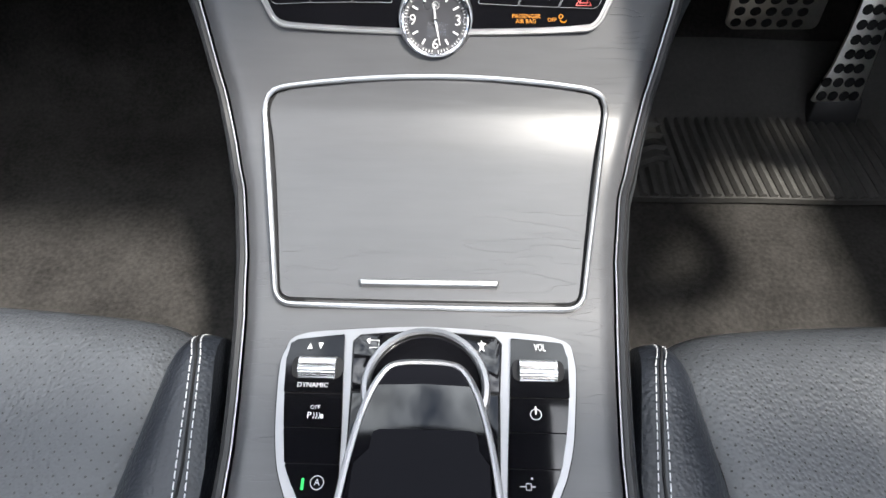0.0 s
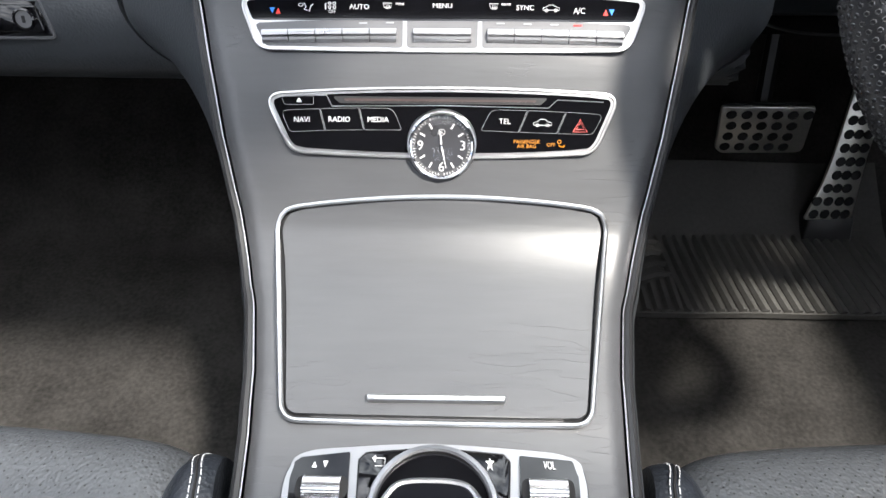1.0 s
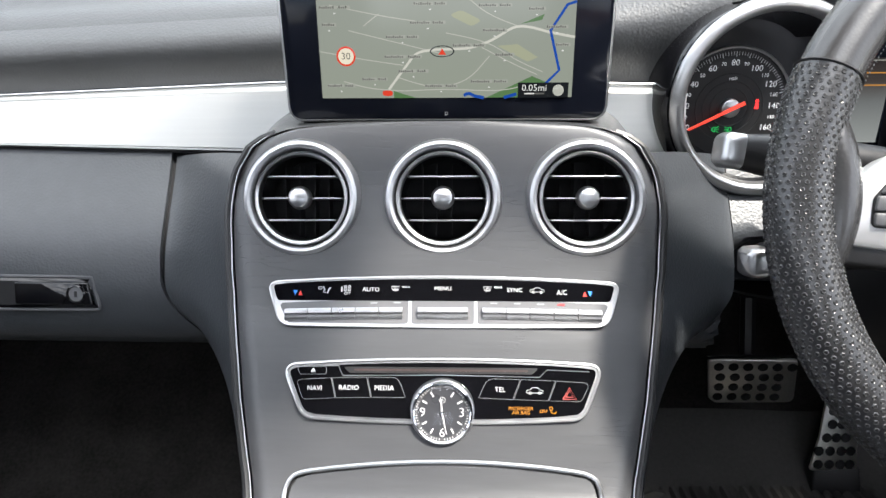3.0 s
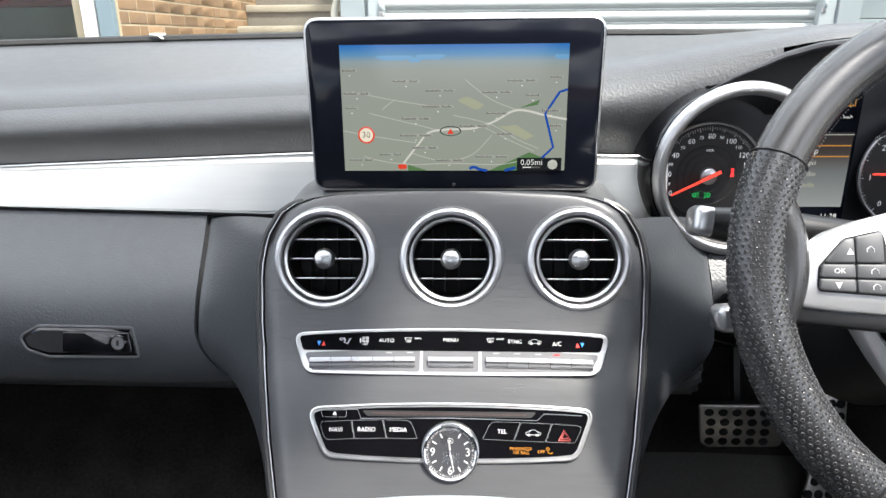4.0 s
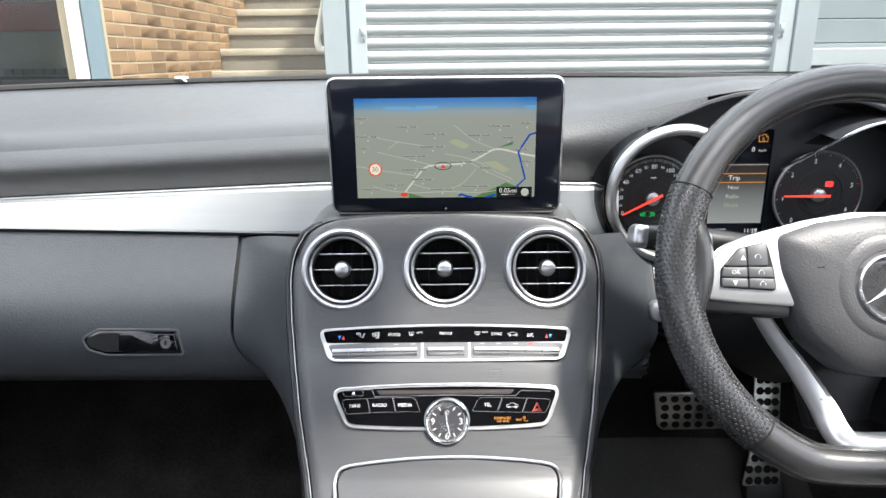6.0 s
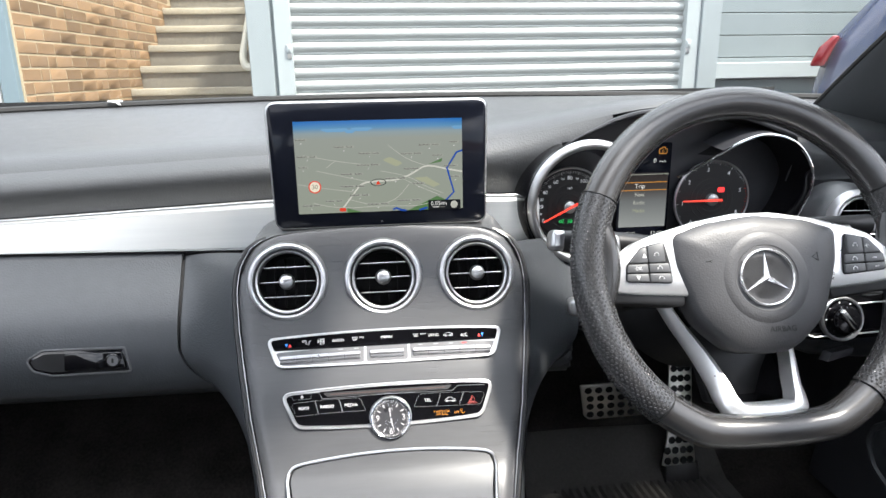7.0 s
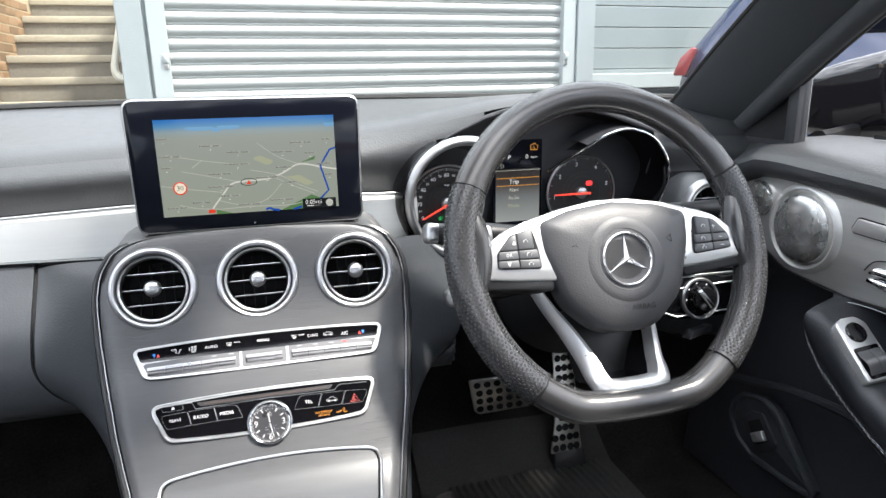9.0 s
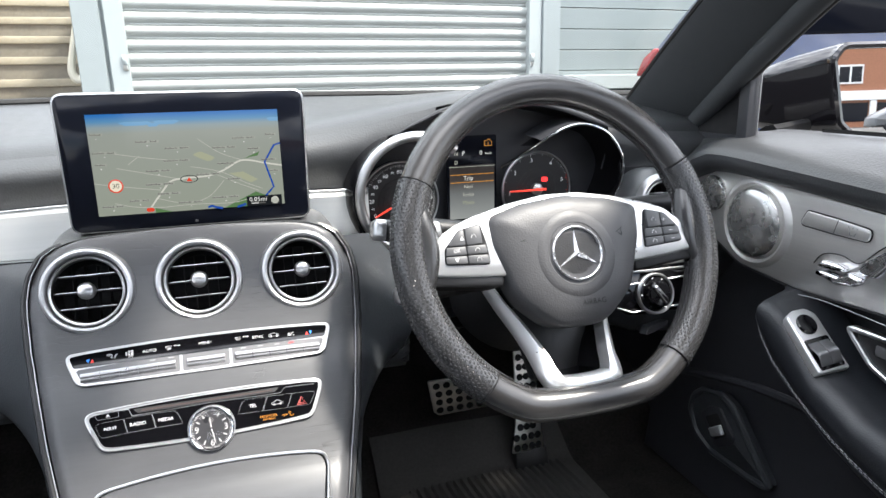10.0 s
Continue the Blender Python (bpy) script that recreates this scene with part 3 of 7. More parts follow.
for x, s_, col in ((.0862, .2156, "glow_red"), (-.0500, .2150, "print_grey"), (-.0330, .2147, "print_grey"), (.0375, .2148, "print_grey"), (.0545, .2150, "print_grey"), (.0715, .2153, "print_grey")):
    mark("indicator", K, rrect(x - .0026, s_ - .0004, x + .0026, s_ + .0005, .0003, 2), col, ac, .0022)
for txt, x, sz in (("AUTO", -.0525, .0046), ("MENU", .0004, .0046), ("SYNC", .0528, .0045), ("A/C", .0870, .0045)):
    lettering("writing", txt, K, x, .2052 + .0012 * (x / .06) ** 2, sz, "print_white", ac, .0021, True)
def tri_marks(cx, c1, c2):
    s = .2058 + .0012 * (cx / .06) ** 2 * .7
    mark("arrow_mark", K, [(cx - .0036, s - .0016), (cx - .0002, s - .0016), (cx - .0019, s + .0016)] if c1 == "print_blue" else [(cx - .0036, s + .0016), (cx - .0002, s + .0016), (cx - .0019, s - .0016)], c1, ac, .0021)
    mark("arrow_mark", K, [(cx + .0036, s - .0016), (cx + .0002, s - .0016), (cx + .0019, s + .0016)] if c2 == "print_blue" else [(cx + .0036, s + .0016), (cx + .0002, s + .0016), (cx + .0019, s - .0016)], c2, ac, .0021)
tri_marks(-.1065, "print_blue", "print_red"), tri_marks(.1055, "print_red", "print_blue")
# symbols: seat airflow, fan off, demist, car
def ring_mark(cx, cy, rx, ry, t, par, m=K, h=.0021, col="print_white", n=20, name="symbol"):
    o = [(cx + rx * math.cos(2 * math.pi * i / n), cy + ry * math.sin(2 * math.pi * i / n)) for i in range(n)]
    i_ = [(cx + (rx - t) * math.cos(2 * math.pi * i / n), cy + (ry - t) * math.sin(2 * math.pi * i / n)) for i in range(n)]
    return P(name, band(B(), m, o, i_, h - .0002, h), col, par)
def line_mark(pts, t, par, m=K, h=.0021, col="print_white", name="symbol"):
    bm = B()
    tube(bm, [m(a, b, h) for a, b in pts], t, n=4)
    return P(name, bm, col, par)
def car_mark(cx, cy, k, par, m=K, h=.0021, col="print_white", sg=1):
    line_mark([(cx - 6 * k, cy + 1.4 * k * sg), (cx - 6 * k, cy - .4 * k * sg), (cx - 3.6 * k, cy - .8 * k * sg), (cx - 1.8 * k, cy - 2.4 * k * sg), (cx + 1.6 * k, cy - 2.4 * k * sg), (cx + 3.6 * k, cy - .8 * k * sg), (cx + 6 * k, cy - .2 * k * sg), (cx + 6 * k, cy + 1.4 * k * sg), (cx - 6 * k, cy + 1.4 * k * sg)], .00022, par, m, h, col)
    for d in (-3.4, 3.4):
        ring_mark(cx + d * k, cy + 1.5 * k * sg, 1.1 * k, 1.1 * k, .4 * k, par, m, h, col, 10)
def demist_mark(cx, cy, k, par, m=K, h=.0021):
    line_mark([(cx - 3.4 * k, cy - 2 * k), (cx + 3.4 * k, cy - 2 * k), (cx + 2.4 * k, cy + 1.6 * k), (cx - 2.4 * k, cy + 1.6 * k), (cx - 3.4 * k, cy - 2 * k)], .00025, par, m, h)
    for d in (-1.2, 0, 1.2):
        line_mark([(cx + d * k, cy - 1 * k), (cx + (d + .3) * k, cy), (cx + d * k, cy + 2.6 * k)], .0002, par, m, h)
demist_mark(-.0345, .2052, .00085, ac), demist_mark(.0330, .2052, .00085, ac)
lettering("writing", "MAX", K, -.0266, .2040, .0026, "print_white", ac, .0021, True)
lettering("writing", "REAR", K, .0408, .2040, .0026, "print_white", ac, .0021, True)
car_mark(.0692, .2062, .00085, ac)
for dx in (-.0015, .0015):
    for dy in (-.0022, .0004):
        ring_mark(-.0700 + dx, .2060 + dy, .0012, .0011, .0005, ac, n=8)
mark("symbol", K, rrect(-.0745, .2038, -.0737, .2078, .0003, 2), "print_white", ac, .0021)
lettering("writing", "OFF", K, -.0700, .2088, .0026, "print_white", ac, .0021, True)
line_mark([(-.0880, .2036), (-.0866, .2062), (-.0878, .2078), (-.0856, .2082)], .0004, ac)
ring_mark(-.0900, .2050, .0017, .0013, .0005, ac, n=10)
line_mark([(-.0846, .2088), (-.0834, .2056), (-.0820, .2046)], .0005, ac)


# ---- audio panel with the disc slot ----
CD_OUT = bowed((-.1140, .2615), (.1145, .2605), .2570, (.0990, .2965), (-.0970, .2970), .3000, [.008, .008, .013, .013])
cd = P("audio_panel", skin(B(), K, CD_OUT, .0012, .005, 24, 24), "satin", console, "audio panel with silver rim")
P("black_face", skin(B(), K, inset(CD_OUT, .0026), .0017, .0010, 24, 24), "gloss", cd, "gloss black face")
P("panel_edge", tube(B(), [K(a, b, .0009) for a, b in CD_OUT], .0012, True, 6), "satin", cd, "bright panel edge")
P("disc_slot", prism(B(), K, fillet([(-.0700, .2628), (.0690, .2628), (.0640, .2672), (-.0650, .2672)], .001, 3), .0014, .0021), "black", cd, "disc slot")
P("slot_mouth", prism(B(), K, rrect(-.062, .2642, .061, .2656, .0005, 2), .0018, .0023), mat("slot_brown", (0.05, 0.03, 0.028), 0.4), cd, "dark brown slot")
P("slot_lip", tube(B(), [K(-.0945, .2622, .0018), K(-.0735, .2622, .0018), K(-.0700, .2690, .0022), K(0, .2680, .0022), K(.0690, .2690, .0022), K(.0745, .2640, .0022), K(.1040, .2650, .0018)], .0004, n=5), "satin", cd)
def key(o, txt=None, par=cd, h=.0021, size=.0047, name="key", at=None):
    ob = P(name, prism(B(), K, o, .0012, h, .0002), "gloss", par, "gloss black key", sharp=15)
    P("key_outline", tube(B(), [K(a, b, h - .0002) for a, b in o], .00018, True, 4), "print_grey", ob)
    if txt:
        cx, cy = at or (sum(a for a, b in o) / len(o), sum(b for a, b in o) / len(o))
        lettering("writing", txt, K, cx, cy, size, "print_white", ob, h + .0003, True)
    return ob
key(fillet([(-.1030, .2632), (-.0820, .2628), (-.0820, .2680), (-.1005, .2682)], .0015, 3))
mark("symbol", K, [(-.0928, .2660), (-.0896, .2660), (-.0912, .2640)], "print_white", cd, .0026)
mark("symbol", K, rrect(-.0928, .2664, -.0896, .2668, .0001, 1), "print_white", cd, .0026)
key(fillet([(-.1032, .2718), (-.0782, .2706), (-.0748, .2840), (-.0975, .2852)], [.003, .0005, .0005, .004], 3), "NAVI", at=(-.0895, .2776))
key(fillet([(-.0774, .2706), (-.0530, .2700), (-.0496, .2834), (-.0740, .2840)], .0005, 2), "RADIO", at=(-.0652, .2772))
key(fillet([(-.0522, .2700), (-.0305, .2700), (-.0250, .2834), (-.0488, .2834)], [.0005, .007, .001, .0005], 4), "MEDIA", at=(-.0402, .2772))
key(fillet([(.0325, .2702), (.0555, .2706), (.0500, .2840), (.0262, .2832)], [.007, .0005, .0005, .001], 4), "TEL", at=(.0413, .2776))
key(fillet([(.0563, .2706), (.0800, .2714), (.0745, .2846), (.0508, .2840)], .0005, 2))
car_mark(.0655, .2782, .00095, cd, h=.0026)
key(fillet([(.0808, .2714), (.1045, .2726), (.0975, .2850), (.0753, .2846)], [.0005, .003, .004, .0005], 3))
for k_ in (.0046, .0026):
    c_ = [(.0895 - k_, .2802 + k_ * .72), (.0895 + k_, .2802 + k_ * .72), (.0895, .2802 - k_ * .95)]
    line_mark([*c_, c_[0]], .00030, cd, h=.0027, col="print_pink")
lettering("writing", "PASSENGER", K, .0556, .2900, .0033, "glow_amber", cd, .0021, True)
lettering("writing", "AIR BAG", K, .0556, .2928, .0033, "glow_amber", cd, .0021, True)
lettering("writing", "OFF", K, .0712, .2918, .0032, "glow_amber", cd, .0021, True)
ring_mark(.0765, .2898, .0014, .0014, .0005, cd, col="glow_amber", n=10)
line_mark([(.0760, .2918), (.0772, .2928), (.0790, .2930), (.0800, .2918)], .0004, cd, col="glow_amber")


# ---- analogue clock ----
co = K(.0010, .2928, .001)
cn = (K(0, .2928, 1) - K(0, .2928, 0)).normalized()
cn = (cn + Vector((0, -.25, 0))).normalized()
CM = flat(co, (1, 0, 0), cn.cross(Vector((1, 0, 0))))
clock = P("clock", lathe(B(), CM, 0, 0, [(.0212, -.012), (.0216, .002), (.0210, .0056), (.0200, .0066), (.0191, .0062), (.0188, .0042)], 56), "chrome", console, "round analogue clock in a chrome bezel")
P("clock_seat", lathe(B(), CM, 0, 0, [(.0238, -.010), (.0234, -.001), (.0220, .0015), (.0210, .0010)], 48), "satin", clock)
P("clock_face", lathe(B(), CM, 0, 0, [(.0190, .0035), (0, .0036)], 48), "clock_face", clock, "dark grey clock face")
P("minute_ring", lathe(B(), CM, 0, 0, [(.0190, .0040), (.0170, .0042), (.0168, .0038)], 48), "key_grey", clock)
for i in range(60):
    an = i * math.pi / 30
    if i % 5:
        r0, r1, w = .0173, .0186, .00022
    else:
        r0, r1, w = .0122, .0160, .00055
    if i in (0, 15, 30, 45):
        continue
    d, e = Vector((math.sin(an), math.cos(an))), Vector((math.cos(an), -math.sin(an)))
    mark("tick", CM, [tuple(d * r0 + e * w), tuple(d * r1 + e * w), tuple(d * r1 - e * w), tuple(d * r0 - e * w)], "print_white", clock, .0046)
for txt, a, b in (("9", -.0136, 0), ("3", .0136, 0), ("6", 0, -.0136)):
    lettering("numeral", txt, CM, a, b, .0088, "print_white", clock, .0044)
def star(m, r, h, par, material, w=.14, rise=.0006, label="three-pointed emblem"):
    bm = B()
    c = bm.verts.new(m(0, 0, h + rise))
    pts = []
    for i in range(3):
        an = math.pi / 2 + i * 2 * math.pi / 3
        pts.append(bm.verts.new(m(r * math.cos(an), r * math.sin(an), h)))
        an += math.pi / 3
        pts.append(bm.verts.new(m(r * w * math.cos(an), r * w * math.sin(an), h)))
    for i in range(6):
        bm.faces.new((c, pts[i - 1], pts[i]))
    return P("emblem", bm, material, par, label, sharp=5)
SM = flat(CM(0, .0085, .0042), (1, 0, 0), cn.cross(Vector((1, 0, 0))))
star(SM, .0018, 0, clock, "print_white"), ring_mark(0, 0, .0022, .0022, .0003, clock, SM, .0002, name="emblem_ring")
for an, L, w in ((radians(-6), .0095, .0007), (radians(168), .0145, .0006)):
    d, e = Vector((math.sin(an), math.cos(an))), Vector((math.cos(an), -math.sin(an)))
    mark("clock_pointer", CM, [tuple(d * -.002 + e * w), tuple(d * L + e * w * .5), tuple(d * L - e * w * .5), tuple(d * -.002 - e * w)], "print_white", clock, .0052)
P("hub", lathe(B(), CM, 0, 0, [(.0011, .0045), (.0010, .0062), (0, .0064)], 14), "chrome", clock)
cg = P("clock_glass", lathe(B(), CM, 0, 0, [(.0192 * math.sin(.30 * i / 8) / math.sin(.30), .0060 + .0192 / math.sin(.30) * (math.cos(.30 * i / 8) - math.cos(.30))) for i in range(8, -1, -1)], 40), "clear", clock, "domed clear glass")
cg.visible_shadow = False


# ---- gear and touchpad controls ----
def KG(x, s, h=0.0):
    """The console's surface under the control panel, with its own rows."""
    return K(x, interp(s, [.4863, .4915, .496, .5094, .5203, .5244, .5322, .5425, .5607, .570, .590, .70], [.4890, .4940, .4972, .5137, .5256, .5298, .5377, .5474, .5638, .5720, .591, .70]), h)
GL_ = [(-.0008, .4863), (-.0230, .4874), (-.0401, .4888), (-.0560, .4902), (-.0656, .4915), (-.0734, .4956), (-.0768, .5035), (-.0770, .5159), (-.0754, .5352), (-.0730, .5519), (-.0701, .5639), (-.0658, .5741), (-.0590, .5860), (-.0480, .6000), (-.030, .612)]
GR_ = [(.030, .612), (.0500, .6000), (.0620, .5860), (.0698, .5707), (.0730, .5630), (.0769, .5482), (.0796, .5270), (.0812, .5100), (.0808, .5010), (.0788, .4951), (.0715, .4914), (.0596, .4896), (.0355, .4880), (.0180, .4870)]
GEAR = [(q.x, q.y) for q in smooth_curve([Vector((a, b, 0)) for a, b in GL_ + GR_ + GL_[:1]], 4)][:-1]
gear = thing("gear_controls", KG(0, .55, 0), "silver-framed gloss black touchpad and button console", "control panel")
# near-black rim painted as the surround's shadow on the console
P("gear_shadow", skin(B(), KG, inset(GEAR, -.0007), .0006, .006, 30, 12), "void", gear, "near-black shadow line round the surround")
gp = P("gear_plate", skin(B(), KG, GEAR, .0018, .006, 90, 14), "gear_silver", gear, "satin silver surround")
def gkey(o, name="key", lab="gloss black key"):
    return P(name, prism(B(), KG, o, .0016, .0030, .0007), "gloss", gear, lab)
LX = lambda s: interp(s, [.4960, .505, .5261, .5433, .5612, .5702, .5772, .60], [-.0725, -.0740, -.0725, -.0702, -.0672, -.0631, -.0581, -.048])
LI = lambda s: interp(s, [.49, .5234, .5411, .576, .60], [-.0440, -.0419, -.0404, -.0390, -.038])
RI = lambda s: interp(s, [.49, .5231, .5598, .60], [.0470, .0455, .0435, .042])
RX = lambda s: interp(s, [.4944, .4997, .5249, .5425, .5607, .5734, .60], [.0745, .0773, .0766, .0742, .0705, .0650, .050])
TL_, TR_ = (.4965, .4925), (.4928, .4942)      # heights of the two upper corners, left and right key banks
def bank(fa, fb, s0, s1, tops=None, big=()):
    """A key between two side lines, from s0 to s1."""
    ss = lin(s0, s1, 6)
    left, right = [(fa(q), q) for q in ss], [(fb(q), q) for q in ss]
    if tops:
        left[0], right[0] = (fa(tops[0]), tops[0]), (fb(tops[1]), tops[1])
        left = [q for q in left if q[1] >= left[0][1]]
        right = [q for q in right if q[1] >= right[0][1]]
    o = left + right[::-1]
    rs = [.0006] * len(o)
    for k in big:
        rs[k] = .006
    return fillet(o, rs, 4)
for fa, fb, tops, big in ((LX, LI, (.4962, .4924), (0, -1)), (RI, RX, (.4926, .4948), (0, -1))):
    P("key_bed", skin(B(), KG, bank(fa, fb, .4960, .598, tops), .0020, .003, 30, 6), "void", gear, "black key bed")
    first = True
    for a, b in ((.4960, .5240), (.5247, .5422), (.5429, .5604), (.5611, .590)):
        o = bank(lambda q: fa(q) + .0004, lambda q: fb(q) - .0004, a, b, tops if first else None, ())
        if first:
            o = fillet(bank(fa, fb, a, b, tops), .0035, 3)
        P("key", skin(B(), KG, o, .0034, .003, 24, 6), "gloss", gear, "gloss black key")
        first = False
P("key_bed", prism(B(), KG, fillet([(-.0394, .4958), (-.0353, .4916), (-.0008, .4885), (.0385, .4912), (.0422, .4955), (.0407, .5222), (.0395, .600), (-.036, .600), (-.0380, .5225)], .002, 3), .0014, .0021), "void", gear, "black key bed")
gkey(fillet([(-.0390, .4960), (-.0350, .4920), (-.001, .4892), (-.001, .5222), (-.0378, .5222)], [.003, .003, .001, .001, .001], 3), "pad_key")
gkey(fillet([(.001, .4892), (.0382, .4917), (.0418, .4958), (.0404, .5218), (.001, .5218)], [.001, .003, .003, .001, .001], 3), "pad_key")
gkey(fillet([(-.0374, .5230), (.0400, .5226), (.0388, .600), (-.036, .600)], .001, 2), "pad_base")
def roller(cx, s):
    P("roller_well", prism(B(), KG, rrect(cx - .0138, s - .0066, cx + .0138, s + .0066, .005), .0030, .0035, .0003), "void", gear, "dark roller well")
    bm = B()
    n, L = 26, .0101
    o = KG(cx, s, .0004)
    ax, up = Vector((1, 0, 0)), (KG(cx, s, 1) - KG(cx, s, 0))
    fw = ax.cross(up)
    for x0, x1, k in ((-L, -L + .0012, .0070), (-L + .0012, L - .0012, .0066), (L - .0012, L, .0070)):
        rings = []
        for x, c in ((x0, .94), (x0 + .0003, 1), (x1 - .0003, 1), (x1, .94)):
            rings.append([bm.verts.new(o + ax * x + (up * math.cos(math.pi * i / n) + fw * math.sin(math.pi * i / n)) * k * c * (1.0 if i % 2 else .945)) for i in range(2 * n)])
        for r0, r1 in zip(rings, rings[1:]):
            for i in range(2 * n):
                bm.faces.new((r0[i - 1], r0[i], r1[i], r1[i - 1]))
        bm.faces.new(rings[0][::-1]), bm.faces.new(rings[-1])
    P("roller", bm, "roller", gear, "knurled bright roller", sharp=20)
roller(-.0566, .5098), roller(.0609, .5088)
H0 = .0043
lettering("writing", "DYNAMIC", KG, -.0578, .5203, .0036, "print_white", gear, H0, True)
lettering("writing", "VOL", KG, .0623, .4970, .0032, "print_white", gear, H0, True)
lettering("writing", "OFF", KG, -.0549, .5322, .0030, "print_white", gear, H0, True)
lettering("writing", "P", KG, -.0575, .5366, .0048, "print_white", gear, H0, True)
for d in (0, .0014, .0028):
    line_mark([(-.0553 + d, .5350), (-.0548 + d, .5366), (-.0555 + d, .5382)], .00025, gear, KG, H0)
mark("symbol", KG, rrect(-.0518, .5358, -.0503, .5380, .0004, 2), "print_white", gear, H0)
for c_ in ([(-.0632, .4989), (-.0604, .4989), (-.0618, .4972)], [(-.0575, .4970), (-.0547, .4970), (-.0561, .4987)]):
    mark("symbol", KG, c_, "print_white", gear, H0)
ring_mark(.0585, .5332, .0030, .0030, .0004, gear, KG, H0)
mark("symbol", KG, rrect(.0581, .5290, .0589, .5332, .0002, 2), "print_white", gear, H0 + .0002)
st5 = [((.0024 if i % 2 == 0 else .0010) * math.sin(i * math.pi / 5) + .0310, .4965 - (.0024 if i % 2 == 0 else .0010) * math.cos(i * math.pi / 5)) for i in range(10)]
mark("symbol", KG, st5, "print_white", gear, .0034)
line_mark([(-.0310, .4955), (-.0248, .4955), (-.0248, .4978), (-.0300, .4978)], .0003, gear, KG, .0032)
mark("symbol", KG, [(-.0318, .4955), (-.0298, .4940), (-.0298, .4970)], "print_white", gear, .0034)
ring_mark(-.0493, .5700, .0034, .0034, .0004, gear, KG, H0)
lettering("writing", "A", KG, -.0493, .5700, .0042, "print_white", gear, H0, True)
mark("indicator", KG, rrect(-.0570, .5680, -.0556, .5735, .0004, 2), "glow_green", gear, H0)
line_mark([(.0490, .5695), (.0520, .5695), (.0520, .5680), (.0545, .5680), (.0545, .5710), (.0520, .5710), (.0520, .5695)], .0003, gear, KG, H0)
line_mark([(.0545, .5695), (.0565, .5695)], .0003, gear, KG, H0)
mark("symbol", KG, circle(.0550, .5655, .0006, 6), "print_white", gear, H0)
# rotary ring and the raised touchpad over it
RM = flat(K(.0018, .5285, .002), (1, 0, 0), (K(0, .52, 0) - K(0, .54, 0)))
P("rotary_ring", lathe(B(), RM, 0, 0, [(.0335, 0), (.0332, .0105), (.0322, .0128), (.0300, .0134), (.0288, .0124), (.0284, .008)], 48), "gear_silver", gear, "satin rotary ring")
P("rotary_top", lathe(B(), RM, 0, 0, [(.0288, .0095), (.020, .0090), (0, .0090)], 40), "gloss", gear, "gloss black dial top")
PAD_S, PAD_W = [.5197, .5199, .5208, .5225, .5258, .532, .5408, .5535, .574, .61, .665], [.003, .008, .0135, .0172, .0202, .0237, .0272, .0308, .0346, .038, .039]
PAD = [(-w, s) for s, w in zip(PAD_S, PAD_W)][::-1] + [(w, s) for s, w in zip(PAD_S, PAD_W)]
PAD = [(a + .0016, b) for a, b in PAD]
def KP(a, s, h=0.0):
    return K(a, s, .0265 + .004 * math.sin(max(0, min(1, (s - .527) / .13)) * 2.0) + h)
P("touchpad", skin(B(), KP, inset(PAD, .0016), .0012, .006, 30, 12, .0012), "gloss", gear, "gloss black touchpad")
# dull pieces cut to the shape of the pad's dark reflections
pad_top = [(a, b) for a, b in inset(PAD, .0018) if b < .5355]
P("pad_band", skin(B(), KP, pad_top, .0017, .001, 20, 12, .0004), "pad_dark", gear, "dull black band for the dark reflection across the pad")
P("pad_rest", skin(B(), KP, fillet([(-.0215, .5545), (.0275, .5545), (.0285, .5660), (.0330, .5690), (.0345, .655), (-.0315, .655), (-.0290, .5690), (-.0225, .5660)], [.004, .004, .002, .002, .002, .002, .002, .002], 4), .0026, .002, 16, 8), "pad_dark", gear, "touch surface in dull black for the dark reflection")
P("pad_body", skin(B(), KP, PAD, -.0005, .014, 24, 10), "black", gear)
P("pad_frame", tube(B(), smooth_curve([KP(a, b, -.0002) for a, b in PAD], 3), .0019, n=8), "gear_silver", gear, "satin silver pad frame")


# ---- dashboard ----
dash = thing("dashboard", (0, .60, .55), "dark grey leather dashboard with brushed metal trim", "dashboard")
XS_ = [-.76, -.49, -.15, 0, .16, .25, .36, .45, .53, .60, .76]
ZT = lambda x: interp(x, [-.76, -.49, -.15, 0, .16, .60, .76], [.766, .7775, .791, .794, .788, .79, .79])
ZR = lambda x: interp(x, XS_, [.818, .8300, .8450, .848, .855, .876, .899, .893, .866, .842, .835])
YR = lambda x: interp(x, XS_, [.588, .588, .588, .588, .585, .572, .548, .545, .555, .585, .60])
_xs = lin(-.76, .76, 304)
_zr = np.convolve(np.pad([ZR(x) for x in _xs], 10, mode="edge"), np.ones(21) / 21, "valid")
_yr = np.convolve(np.pad([YR(x) for x in _xs], 10, mode="edge"), np.ones(21) / 21, "valid")
def ridge(x):
    return interp(x, _xs, _yr), interp(x, _xs, _zr)
def base_line(x):
    return .885 - .13 * (x / .75) ** 2, .900 - .012 * (x / .75) ** 2
vs_ = [0, .01, .025, .05, .09, .15, .25, .4, .55, .7, .85, 1]
def top_pt(x, v):
    y0, z0 = ridge(x)
    y1, z1 = base_line(x)
    rise = .014 * (1 - math.exp(-v * 22)) * (1 - v)
    return Vector((x, y0 + (y1 - y0) * v, z0 + (z1 - z0) * v + rise))
P("upper_pad", sheet(B(), top_pt, lin(-.76, .76, 120), vs_), "dash", dash, "dark grey leather upper pad")
